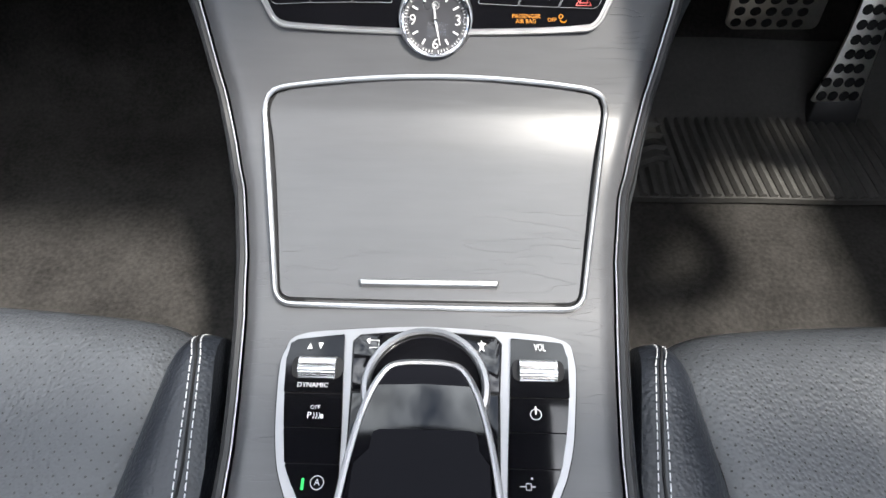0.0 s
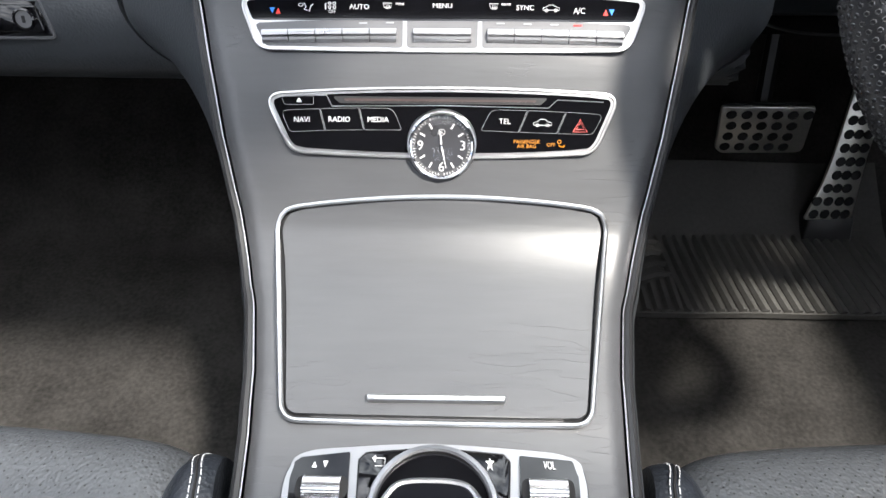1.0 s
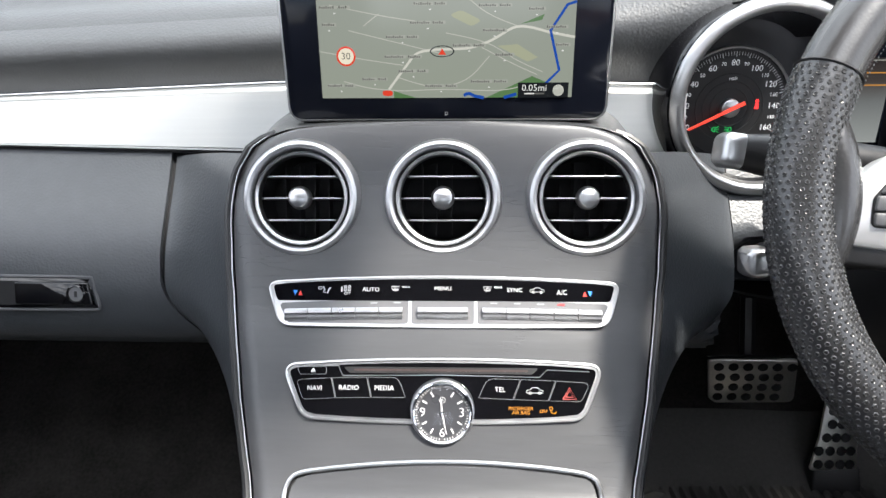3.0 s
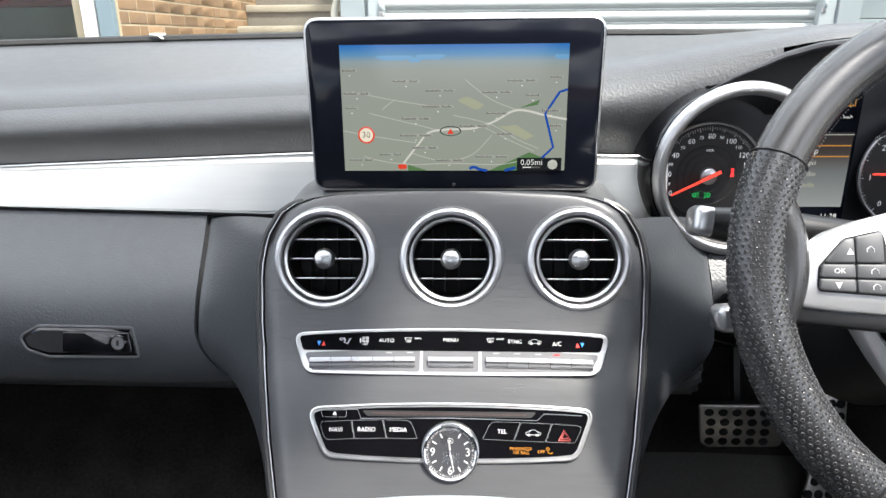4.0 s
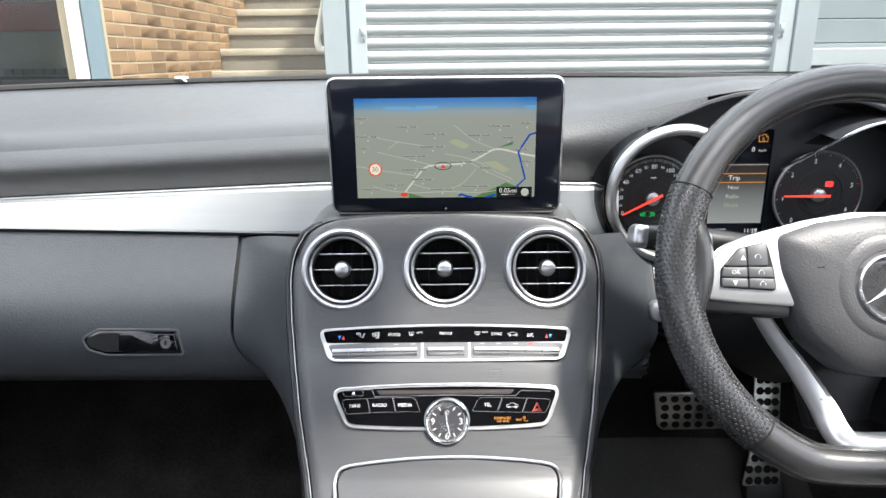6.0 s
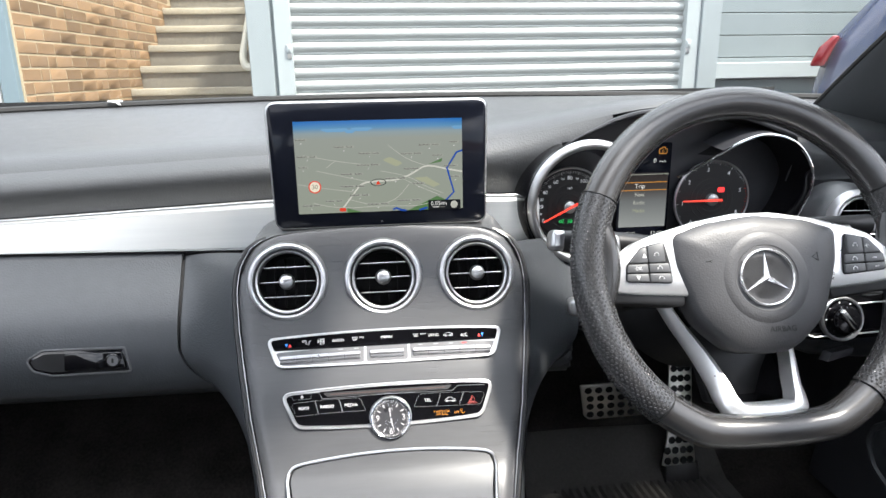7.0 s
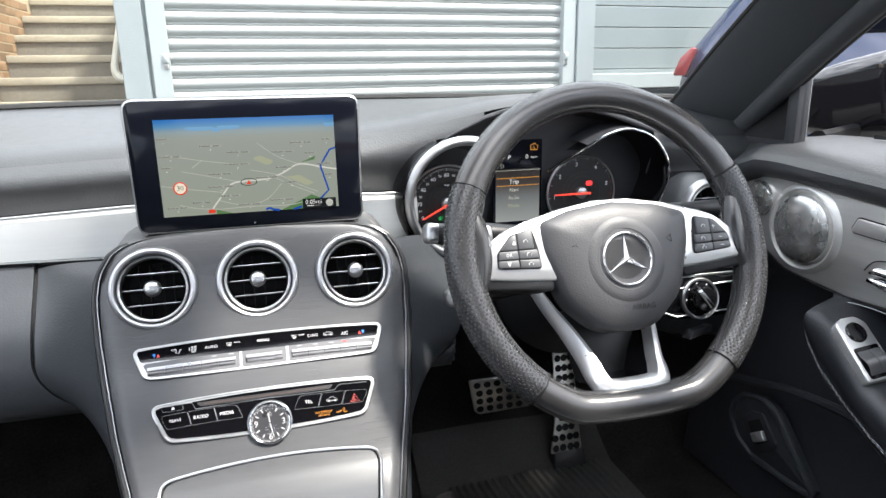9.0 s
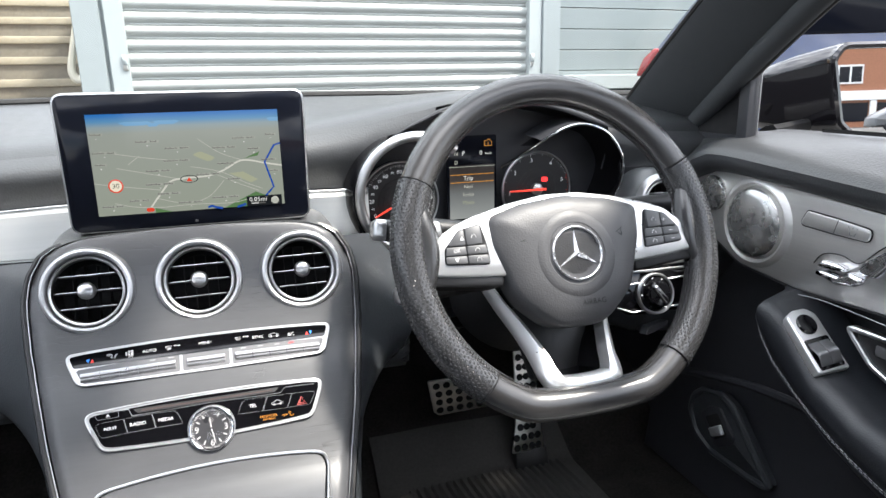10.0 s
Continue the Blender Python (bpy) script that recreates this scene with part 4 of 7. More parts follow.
def face_pt(x, v):
    y0, z0 = ridge(x)
    return Vector((x, .576 + (y0 - .576) * v - .013 * math.sin(math.pi * v ** 1.5), ZT(x) + (z0 - ZT(x)) * (v ** .92)))
def lip_z(x):
    """The lower edge of the instrument hood, which leaves the left dial's ring and rises to the ridge."""
    return interp(x, [.236, .265, .300, .330], [.848, .8640, .8790, ridge(.330)[1] - .0045]) if x < .330 else ridge(x)[1] - .0045
for a, b, n in ((-.76, .300, 212), (.555, .76, 20)):
    bm = sheet(B(), face_pt, lin(a, b, n), lin(0, 1, 24))
    gone = [f for f in bm.faces if math.hypot(f.calc_center_median().x - .265, f.calc_center_median().z - .784) < .0735]
    gone += [f for f in bm.faces if f not in gone and .236 < f.calc_center_median().x < .31 and f.calc_center_median().z < lip_z(f.calc_center_median().x)]
    bmesh.ops.delete(bm, geom=gone, context="FACES")
    P("upper_face", bm, "dash", dash, "grained leather dash face")
# brushed metal trim, thicker towards the middle, with a folded top edge
ZB = lambda x: interp(x, [-.76, -.49, -.18, .19], [.748, .742, .7335, .727])
def strip_pt(x, v):
    zt, zb = ZT(x), ZB(x)
    y = .548 + .012 * v + (-.004 if .05 < v < .93 else 0)
    return Vector((x, y, zb + (zt - zb) * v))
for a, b in ((-.76, -.10), (.10, .205)):
    P("trim_strip", sheet(B(), strip_pt, lin(a, b, 40), [0, .03, .06, .12, .5, .88, .94, .97, 1], (0, .01, 0)), "alu", dash, "brushed aluminium trim strip", sharp=25)
    P("trim_edge", tube(B(), [Vector((x, .5555, ZT(x) + .0005)) for x in lin(a, b, 40)], .0012, n=6), "satin", dash)
    P("trim_gap", tube(B(), [Vector((x, .549, ZB(x) - .0015)) for x in lin(a, b, 40)], .0020, n=6), "void", dash)
# lower dash: a bulge that turns under
LOWP = [(.551, .731), (.538, .712), (.516, .684), (.499, .660), (.488, .634), (.483, .612), (.484, .590), (.492, .573), (.51, .562), (.56, .556), (.66, .553)]
_low = smooth_curve([(y, z, 0) for y, z in LOWP], 5)
def low_pt(x, v, dz=0.0):
    i = v * (len(_low) - 1)
    j = min(int(i), len(_low) - 2)
    p = _low[j].lerp(_low[j + 1], i - j)
    return Vector((x, p.x, p.y + (ZB(x) - .7335) * (1 - v) + dz * v))
V0 = .40
def seam_x(v):
    """The seam beside the glovebox, which runs down and then sweeps under towards the console."""
    return .2440 - .095 * max(0, min(1, (v - V0) / .42)) ** 1.7
def glove_pt(w, v):
    return low_pt(-.74 + (.74 - seam_x(v) - .0022) * w, v)
P("glovebox_lid", sheet(B(), glove_pt, lin(0, 1, 50), lin(0, 1, 60), (0, .006, 0)), "dash_low", dash, "closed glovebox lid in grained dark grey")
def flare(sg):
    """The panel that sweeps from the lower dash out to the console's edge, turned under at its foot."""
    def f(w, v):
        k = min(v, 1.0)
        va = .002 + .71 * k
        a = low_pt(0, va)
        s_ = .0985 + (.345 - .0985) * k
        b = K(0, s_, -.0125)
        xa, xb = sg * (seam_x(va) - .0016), sg * (edge_x(s_) + .0085)
        q = Vector((xa + (xb - xa) * w, a.y + (b.y - a.y) * w ** 1.35, a.z + (b.z - a.z) * w))
        if v > 1:
            q += Vector((0, .12 * (v - 1), -.03 * (v - 1) ** .5))
        return q
    return f
for sg, lab in ((-1, "flared dark grey panel beside the glovebox"), (1, "flared dark grey panel beside the wheel")):
    P("centre_panel", sheet(B(), flare(sg), lin(0, 1, 24), lin(0, 1, 36) + [1.02, 1.06, 1.12, 1.25, 1.5, 2]), "dash_low", dash, lab)
P("glovebox_gap", sheet(B(), lambda w, v: low_pt(-seam_x(v) - .006 + .012 * w, v) + Vector((0, .0065, 0)), [0, 1], lin(0, .75, 40)), "void", dash)
def drv_pt(x, v):
    q = low_pt(x, v)
    drop = interp(x, [.15, .45, .60, .70], [0, 0, -.03, -.045])
    k = max(0, min(1, (v - .22) / .26))
    back = .175 * k * k * (3 - 2 * k) * interp(x, [.235, .275, .56, .62], [0, 1, 1, .35])
    return Vector((x, q.y + back * (1 - .5 * max(0, (v - .7) / .3)), q.z + drop * v))
P("driver_panel", sheet(B(), lambda w, v: drv_pt(seam_x(v) + (.75 - seam_x(v)) * w, v), lin(0, 1, 60), lin(0, 1, 40), (0, .006, 0)), "dash_low", dash, "dark grey lower dash beneath the wheel")
P("knee_trim", tube(B(), smooth_curve([(.262, .56, .60), (.285, .590, .580), (.33, .600, .566), (.40, .602, .563), (.48, .600, .568)], 6), .0016, n=6), "black", dash)
# glovebox latch plate
LM = flat((-.357, .4845, .6235), (1, .02, -.02), (0, .30, 1))
lp = P("latch_plate", prism(B(), LM, fillet([(-.058, .004), (-.040, .014), (.050, .014), (.056, -.013), (-.030, -.014), (-.050, -.008)], [.006, .010, .003, .003, .012, .008], 5), -.004, .0015, .0012), "gloss", dash, "black glovebox latch plate")
P("latch_rim", tube(B(), [LM(a, b, .0008) for a, b in fillet([(-.059, .004), (-.040, .0148), (.051, .0148), (.0572, -.0138), (-.030, -.0148), (-.051, -.0085)], [.006, .010, .003, .003, .012, .008], 5)], .0013, True, 6), "key_grey", lp, "raised latch rim")
P("latch_hollow", prism(B(), LM, fillet([(-.054, .003), (-.038, .0105), (-.012, .0105), (-.012, -.0105), (-.030, -.0105), (-.048, -.006)], [.006, .010, .001, .001, .012, .008], 5), .0005, .0018), "void", lp)
P("latch_grip", prism(B(), LM, fillet([(-.016, .0100), (.048, .0100), (.052, -.0098), (-.016, -.0098)], .002, 3), .001, .0038, .0012), "gloss", lp, "black latch grip")
P("lock_ring", lathe(B(), LM, .038, 0, [(.0085, .002), (.0082, .0050), (.0068, .0056), (.0062, .0044)], 28), "gloss", lp, "gloss black lock ring")
P("lock_barrel", lathe(B(), LM, .038, 0, [(.0063, .0044), (0, .0046)], 20), "recess", lp)
P("key_slot", prism(B(), LM, rrect(.0368, -.0026, .0392, .0026, .0005, 2), .0044, .0050), "void", lp)
# windscreen foot seal
P("windscreen_seal", tube(B(), [Vector((x, base_line(x)[0] + .004, base_line(x)[1] + .002)) for x in lin(-.76, .76, 60)], .0065, n=8, squash=(1, 1)), "rubber", dash, "black windscreen seal")
P("clip", prism(B(), flat((-.405, base_line(-.40)[0] - .006, .9045), (1, 0, 0), (0, .6, 1)), fillet([(-.012, .002), (.010, .002), (.010, 0), (.004, -.001), (.009, -.006), (.005, -.006), (-.001, -.001), (-.012, 0)], .0004, 2), 0, .002), "white", dash, "small white clip")
# the deep shade under the dash is put into this cover's colour
P("under_cover", sheet(B(), lambda x, v: Vector((x, .62 + .44 * v, .556)), [-.79, .79], [0, 1]), "void", dash, "cover under the dash, near-black for the shade there")


# ---- central display ----
disp = thing("central_display", (0, .50, .77), "free-standing black tablet display with silver rim showing a map", "display")
DM = flat((.0020, .4900, .8405), (1, 0, 0), (0, .030, 1))
D_OUT = fillet([(-.1245, .0738), (.1245, .0738), (.1225, -.0702), (-.1225, -.0702)], .0135, 8)
P("rim", prism(B(), DM, D_OUT, -.014, .0005, .0022), "satin", disp, "silver rim")
P("front_glass", prism(B(), DM, inset(D_OUT, .0022), -.002, .0012, .0006), "glass_black", disp, "black glass front")
P("back_shell", prism(B(), flat(DM(0, 0, -.014), (1, 0, 0), (0, .030, 1)), inset(D_OUT, .006), -.006, .0002), "black", disp, "black back shell")
P("foot", prism(B(), flat((.002, .505, .772), (1, 0, 0), (0, 1, 0)), rrect(-.075, 0, .075, .05, .01), -.012, .02), "black", disp, "black foot")
lettering("home_mark", "D", DM, 0, -.0640, .0035, "print_grey", disp, .0016)

def glow(name, col, power=1.0):
    m = bpy.data.materials.new(name)
    m.use_nodes = True
    b = m.node_tree.nodes["Principled BSDF"]
    b.inputs["Base Color"].default_value = (0, 0, 0, 1)
    b.inputs["Roughness"].default_value = 0.12
    b.inputs["Emission Color"].default_value, b.inputs["Emission Strength"].default_value = (*col, 1), power * 0.45
    return m

def map_ground():
    """The lit map picture's ground: sky fading to grey-green land."""
    m = glow("map_ground", (0.3, 0.3, 0.25))
    n, l = m.node_tree.nodes, m.node_tree.links
    tc, sep, rp = n.new("ShaderNodeTexCoord"), n.new("ShaderNodeSeparateXYZ"), n.new("ShaderNodeValToRGB")
    mr = n.new("ShaderNodeMapRange")
    mr.inputs["From Min"].default_value, mr.inputs["From Max"].default_value = .785, .897
    l.new(tc.outputs["Object"], sep.inputs[0]), l.new(sep.outputs["Z"], mr.inputs["Value"]), l.new(mr.outputs[0], rp.inputs[0])
    e = rp.color_ramp.elements
    e[0].position, e[0].color = 0.0, (0.30, 0.33, 0.27, 1)
    e[1].position, e[1].color = 1.0, (0.006, 0.09, 0.38, 1)
    for p, c in ((.78, (.31, .335, .30)), (.84, (.27, .34, .36)), (.89, (.10, .27, .47)), (.95, (.02, .16, .48))):
        q = e.new(p)
        q.color = (*c, 1)
    l.new(rp.outputs[0], n["Principled BSDF"].inputs["Emission Color"])
    return m

MAPM = dict(ground=map_ground(), road=glow("map_road", (.62, .62, .55)), thin=glow("map_lane", (.48, .49, .43)), park=glow("map_park", (.10, .20, .08)), field=glow("map_field", (.38, .40, .28)),
            water=glow("map_water", (.01, .07, .38)), white=glow("map_white", (.85, .85, .82)), red=glow("map_red", (.75, .06, .03)), dark=glow("map_box", (.012, .014, .016)),
            ink=glow("map_ink", (.13, .13, .12)), cloud=glow("map_cloud", (.16, .36, .58)), cream=glow("map_cream", (.85, .78, .62)), name=glow("map_name", (.37, .385, .34)))
# picture coordinates: u 0..1 to the right, v 0..1 upwards
def SC(u, v, h=.0016):
    return DM(-.0945 + .189 * u, -.0520 + .1040 * v, h)
sm = lambda a, b, h=0.0: SC(a, b, .0016 + h)
P("map_picture", prism(B(), sm, [(0, 0), (1, 0), (1, 1), (0, 1)], -.0003, 0), MAPM["ground"], disp, "lit navigation map")
def ribbon(pts, w, key_, h, name="map_line", n=5):
    pts = [Vector((a * .189, b * .106, 0)) for a, b in pts]
    pts = smooth_curve(pts, n) if n > 1 else pts
    bm, prev = B(), None
    for i, p in enumerate(pts):
        d = (pts[min(i + 1, len(pts) - 1)] - pts[max(i - 1, 0)]).normalized()
        e = Vector((-d.y, d.x, 0)) * w
        cur = [bm.verts.new(sm((p + s * e).x / .189, (p + s * e).y / .106, h)) for s in (-1, 1)]
        if prev:
            bm.faces.new((prev[0], cur[0], cur[1], prev[1]))
        prev = cur
    return P(name, bm, MAPM[key_], disp)
def patch(pts, key_, h, name="map_patch"):
    return P(name, prism(B(), sm, pts, h - .0001, h), MAPM[key_], disp)
patch([(.66, 0), (.84, .15), (.96, .06), (.96, 0)], "park", .0003), patch([(.79, .505), (.88, .57), (.87, .53)], "park", .0003), patch([(.29, .05), (.38, 0), (.29, 0)], "park", .0003)
patch(fillet([(.51, .57), (.56, .60), (.64, .53), (.60, .49)], .02, 3), "field", .0003), patch([(.70, .36), (.78, .37), (.86, .28), (.82, .25)], "field", .0003)
ribbon([(.27, .06), (.34, .22), (.385, .31), (.45, .335), (.53, .34), (.60, .35), (.68, .40), (.76, .48), (.82, .485), (.90, .45), (1, .415)], .0009, "road", .0005)
for pts in ([(.0, .33), (.15, .28), (.33, .23)], [(.30, .15), (.45, .08), (.58, .13), (.67, .29)], [(.12, .47), (.30, .39), (.48, .31)], [(.55, .73), (.66, .58), (.78, .49)],
            [(.50, .45), (.66, .38), (.78, .26), (.88, .18)], [(.05, .64), (.24, .57), (.42, .52)], [(.18, .50), (.24, .58)], [(.09, .12), (.2, .07), (.33, .05)], [(.64, .35), (.76, .24), (.86, .16)], [(.33, .05), (.5, .06), (.7, .05), (.8, .08)]):
    ribbon(pts, .00035, "thin", .0004)
ribbon([(1, .65), (.965, .63), (.905, .46), (.945, .19), (.895, .10)], .0010, "water", .0006, "map_river", 1)
ribbon([(.57, .015), (.59, .03), (.615, .012), (.65, .0)], .0012, "water", .0006, "map_river", 3), ribbon([(.73, 0), (.78, .025)], .0012, "water", .0006, "map_river", 1)
for cx, cy, w in ((.24, .90, .075), (.40, .905, .06), (.975, .90, .035), (.33, .885, .03)):
    patch([(min(1, cx + w * math.cos(t) * (1 + .2 * math.sin(3 * t))), cy + .026 * math.sin(t) * (1 + .3 * math.cos(2 * t))) for t in lin(0, 2 * math.pi * .95, 16)], "cloud", .0003, "map_cloud")
# street names cannot be read: small light bars with a dark edge, and a pin under each
for u, v, w in ((.04, .805, .07), (.29, .72, .13), (.44, .645, .14), (.07, .625, .13), (.80, .72, .14), (.95, .745, .06), (.69, .63, .14), (.85, .605, .07), (.045, .51, .06), (.43, .52, .15), (.33, .425, .14),
                (.69, .465, .10), (.93, .485, .09), (.955, .365, .06), (.33, .29, .16), (.73, .30, .08), (.37, .19, .13), (.215, .135, .11), (.08, .09, .12), (.48, .085, .14), (.67, .115, .16), (.59, .365, .14)):
    cut = u + w * (.10 if w > .1 else .6)
    for a0, a1 in ((u - w * .45, min(cut - .004, u + w * .45)), (cut + .004, u + w * .45)):
        if a1 - a0 > .01 and a0 > 0 and a1 < 1:
            patch(rrect(a0 - .002, v - .012, a1 + .002, v + .012, .003, 2), "name", .0006, "map_name_edge")
            for k in range(int((a1 - a0) / .0085)):
                b0 = a0 + .0085 * k
                patch([(b0, v - .008), (b0 + .0052, v - .008), (b0 + .0052, v + (.009 if k % 3 == 0 else .004)), (b0, v + (.009 if k % 3 == 0 else .004))], "ink", .0008, "map_name_bar")
    patch(circle(u, v - .04, .004, 8), "white", .0007, "map_pin")
lettering("map_speed", "30", DM, -.0945 + .189 * .105, -.052 + .104 * .295, .0072, MAPM["ink"], disp, .0030)
P("map_sign", lathe(B(), DM, -.0945 + .189 * .105, -.052 + .104 * .295, [(.0072, .0023), (.0058, .0025)], 28), MAPM["red"], disp)
P("map_sign_face", lathe(B(), DM, -.0945 + .189 * .105, -.052 + .104 * .295, [(.0058, .0025), (0, .0025)], 28), MAPM["cream"], disp)
P("map_ring", band(B(), sm, [(.485 + .048 * math.cos(t), .325 + .040 * math.sin(t)) for t in lin(0, 6.1, 30)], [(.485 + .043 * math.cos(t), .325 + .034 * math.sin(t)) for t in lin(0, 6.1, 30)], .0006, .0009), MAPM["dark"], disp)
patch([(.47, .302), (.50, .302), (.485, .345)], "red", .0010)
patch(rrect(.245, .015, .285, .055, .015, 3), "red", .0010)
patch([(.785, 0), (.985, 0), (.985, .105), (.785, .105)], "dark", .0010)
# read-out, set upright at its true proportions
DMR = lambda a, b, h=0.0: DM(a, b, h)
lettering("map_readout", "0.05mi", DMR, -.0945 + .189 * .850, -.052 + .104 * .067, .0070, MAPM["white"], disp, .0030)
patch([(.81, .022), (.89, .022), (.89, .034), (.81, .034)], "ink", .0012), patch([(.812, .024), (.85, .024), (.85, .032), (.812, .032)], "white", .0014)
P("map_compass", lathe(B(), DM, -.0945 + .189 * .945, -.052 + .104 * .050, [(.0042, .0028), (.0034, .0032), (0, .0032)], 20), MAPM["thin"], disp)


# ---- instrument cluster ----
cl = thing("instrument_cluster", (.36, .58, .70), "instrument cluster with two chrome-ringed dials and a lit display", "instrument cluster")
FM = flat((0, .590, 0), (1, 0, 0), (0, 0, 1))          # the face, in x and z
def at_y(y):
    return flat((0, y, 0), (1, 0, 0), (0, 0, 1))
P("back_panel", prism(B(), at_y(.605), fillet([(.200, .690), (.57, .690), (.57, .82), (.53, .87), (.36, .895), (.24, .87), (.200, .82)], .03, 4), -.012, 0), "soft_black", cl, "black cluster background")
def hood_under(x, v):
    y0, z0 = ridge(x)
    return Vector((x, y0 + .001 + (.62 - y0) * v, min(z0 - .004, lip_z(x) + .0005) - .012 * v))
P("hood", sheet(B(), hood_under, lin(.236, .575, 60), lin(0, 1, 5)), "black", cl, "black hood lining")
P("hood_lip", tube(B(), [Vector((x, ridge(x)[0] - .001 - .012 * max(0, min(1, (.315 - x) / .05)), lip_z(x))) for x in lin(.238, .575, 60)], lambda t: .0010 + .0026 * min(1, t * 5), n=8), "soft_black", cl, "black hood lip")
def surround(deg, r, y):
    return Vector((.265 + r * math.cos(radians(deg)), y, .778 + r * math.sin(radians(deg))))
ring_degs = lin(48, 312, 60)
def swept(rows):
    """A band round the dial, through the given (radius, y) rows."""
    return sheet(B(), lambda a, i: surround(a, *rows[int(i)]), ring_degs, list(range(len(rows))))
P("chrome_ring", swept([(.0688, .5340), (.0692, .5290), (.0706, .5262), (.0728, .5248), (.0752, .5246), (.0780, .5262), (.0802, .5290), (.0812, .5330)]), "satin", cl, "broad chrome dial surround")
COWL = [(.0811, .5318), (.0826, .5322), (.0856, .5360), (.0885, .5440), (.0900, .5600), (.0900, .5800)]
def cowl_pt(a, i):
    """The cowl swells out from the ring as it comes round below the hood."""
    r, y = COWL[int(i)]
    return surround(a, .0811 + (r - .0811) * max(0, min(1, (a - 115) / 70)), y)
P("outer_cowl", sheet(B(), cowl_pt, lin(115, 312, 50), list(range(len(COWL)))), "gloss", cl, "black dial cowl")
P("dial_funnel", swept([(.0689, .5335), (.0672, .5430), (.0640, .5660), (.0605, .5920)]), "gloss", cl, "black dial tunnel")
ringR = [(p.x, p.y) for p in smooth_curve([(.380, .808, 0), (.4052, .8205, 0), (.4292, .8335, 0), (.462, .851, 0), (.4978, .8585, 0), (.536, .8465, 0), (.5605, .8150, 0), (.5625, .785, 0), (.545, .745, 0), (.515, .715, 0)], 6)]
cx, cz, y, ks = .478, .780, .532, lin(0, 1, 5)
P("chrome_ring", tube(B(), [(a, y, b) for a, b in ringR], .0019, n=8), "chrome", cl, "chrome dial surround")
P("dial_funnel", sheet(B(), lambda i, v: Vector((ringR[int(i)][0] + (cx - ringR[int(i)][0]) * .10 * v, y + (.592 - y) * v, ringR[int(i)][1] + (cz - ringR[int(i)][1]) * .10 * v)), list(range(12, len(ringR))), ks), "gloss", cl, "black dial tunnel")
P("outer_cowl", sheet(B(), lambda i, v: Vector((ringR[int(i)][0] - (cx - ringR[int(i)][0]) * .10 * v, y + .001 + .05 * v, ringR[int(i)][1] - (cz - ringR[int(i)][1]) * .10 * v)), list(range(14, len(ringR))), ks), "soft_black", cl, "black dial cowl")
def gauge(cx, cz, r, name):
    g = P(name, lathe(B(), FM, cx, cz, [(r, .000), (r, .003), (r - .001, .0038), (r - .0025, .0030)], 56), "satin", cl, "round dial with thin bright rim")
    P("dial_face", lathe(B(), FM, cx, cz, [(r - .0015, .0012), (0, .0013)], 56), "dial", g, "dark dial face")
    for q in (.30, .42, .54):
        P("dial_groove", lathe(B(), FM, cx, cz, [(r * q, .0013), (r * q + .0006, .0017), (r * q + .0012, .0013)], 40), "black", g)
    P("dial_hub", lathe(B(), FM, cx, cz, [(.0085, .001), (.0082, .0065), (.006, .0080), (0, .0082)], 24), "satin", g, "bright dial hub")
    return g
def polar(cx, cz, r, deg):
    return cx + r * math.cos(radians(deg)), cz + r * math.sin(radians(deg))
def dial_mark(g, cx, cz, r0, r1, deg, w, col="print_white"):
    d = Vector((math.cos(radians(deg)), math.sin(radians(deg))))
    e, c = Vector((-d.y, d.x)) * w, Vector((cx, cz))
    mark("tick", FM, [tuple(c + d * r0 + e), tuple(c + d * r1 + e), tuple(c + d * r1 - e), tuple(c + d * r0 - e)], col, g, .0018)
def pointer(g, cx, cz, deg, L):
    d = Vector((math.cos(radians(deg)), math.sin(radians(deg))))
    e, c = Vector((-d.y, d.x)), Vector((cx, cz))
    P("pointer", prism(B(), FM, [tuple(c - d * .012 + e * .0016), tuple(c + d * L + e * .0008), tuple(c + d * L - e * .0008), tuple(c - d * .012 - e * .0016)], .0085, .0100), "needle", g, "red pointer")
HLx, HLz, HRx, HRz, GR = .2555, .7628, .4580, .7655, .0545
sp = gauge(HLx, HLz, GR, "speedometer")
for mph in range(0, 161, 2):
    dg = 207 - mph * 234 / 160
    dial_mark(sp, HLx, HLz, GR - (.0098 if mph % 10 == 0 else .0085), GR - .0055, dg, .0003 if mph % 10 == 0 else .00018)
for mph in range(0, 161, 10):
    dg = 207 - mph * 234 / 160
    a, b = polar(HLx, HLz, GR - .0150, dg)
    lettering("numeral", str(mph), FM, a, b, .0074 if mph % 20 == 0 else .0046, "lit_white", sp, .0019)
lettering("writing", "mph", FM, HLx, HLz + .026, .0042, "lit_white", sp, .0019)
pointer(sp, HLx, HLz, 207, .041)
ring_mark(HLx + .0243, HLz + .0060, .0016, .0016, .0012, sp, FM, .0020, "glow_red", 10, "warning_lamp")
P("warning_lamp", prism(B(), FM, [(HLx + .0228, HLz - .0010), (HLx + .0262, HLz - .0010), (HLx + .0256, HLz + .0040), (HLx + .0234, HLz + .0040)], .0014, .0020), "glow_red", sp)
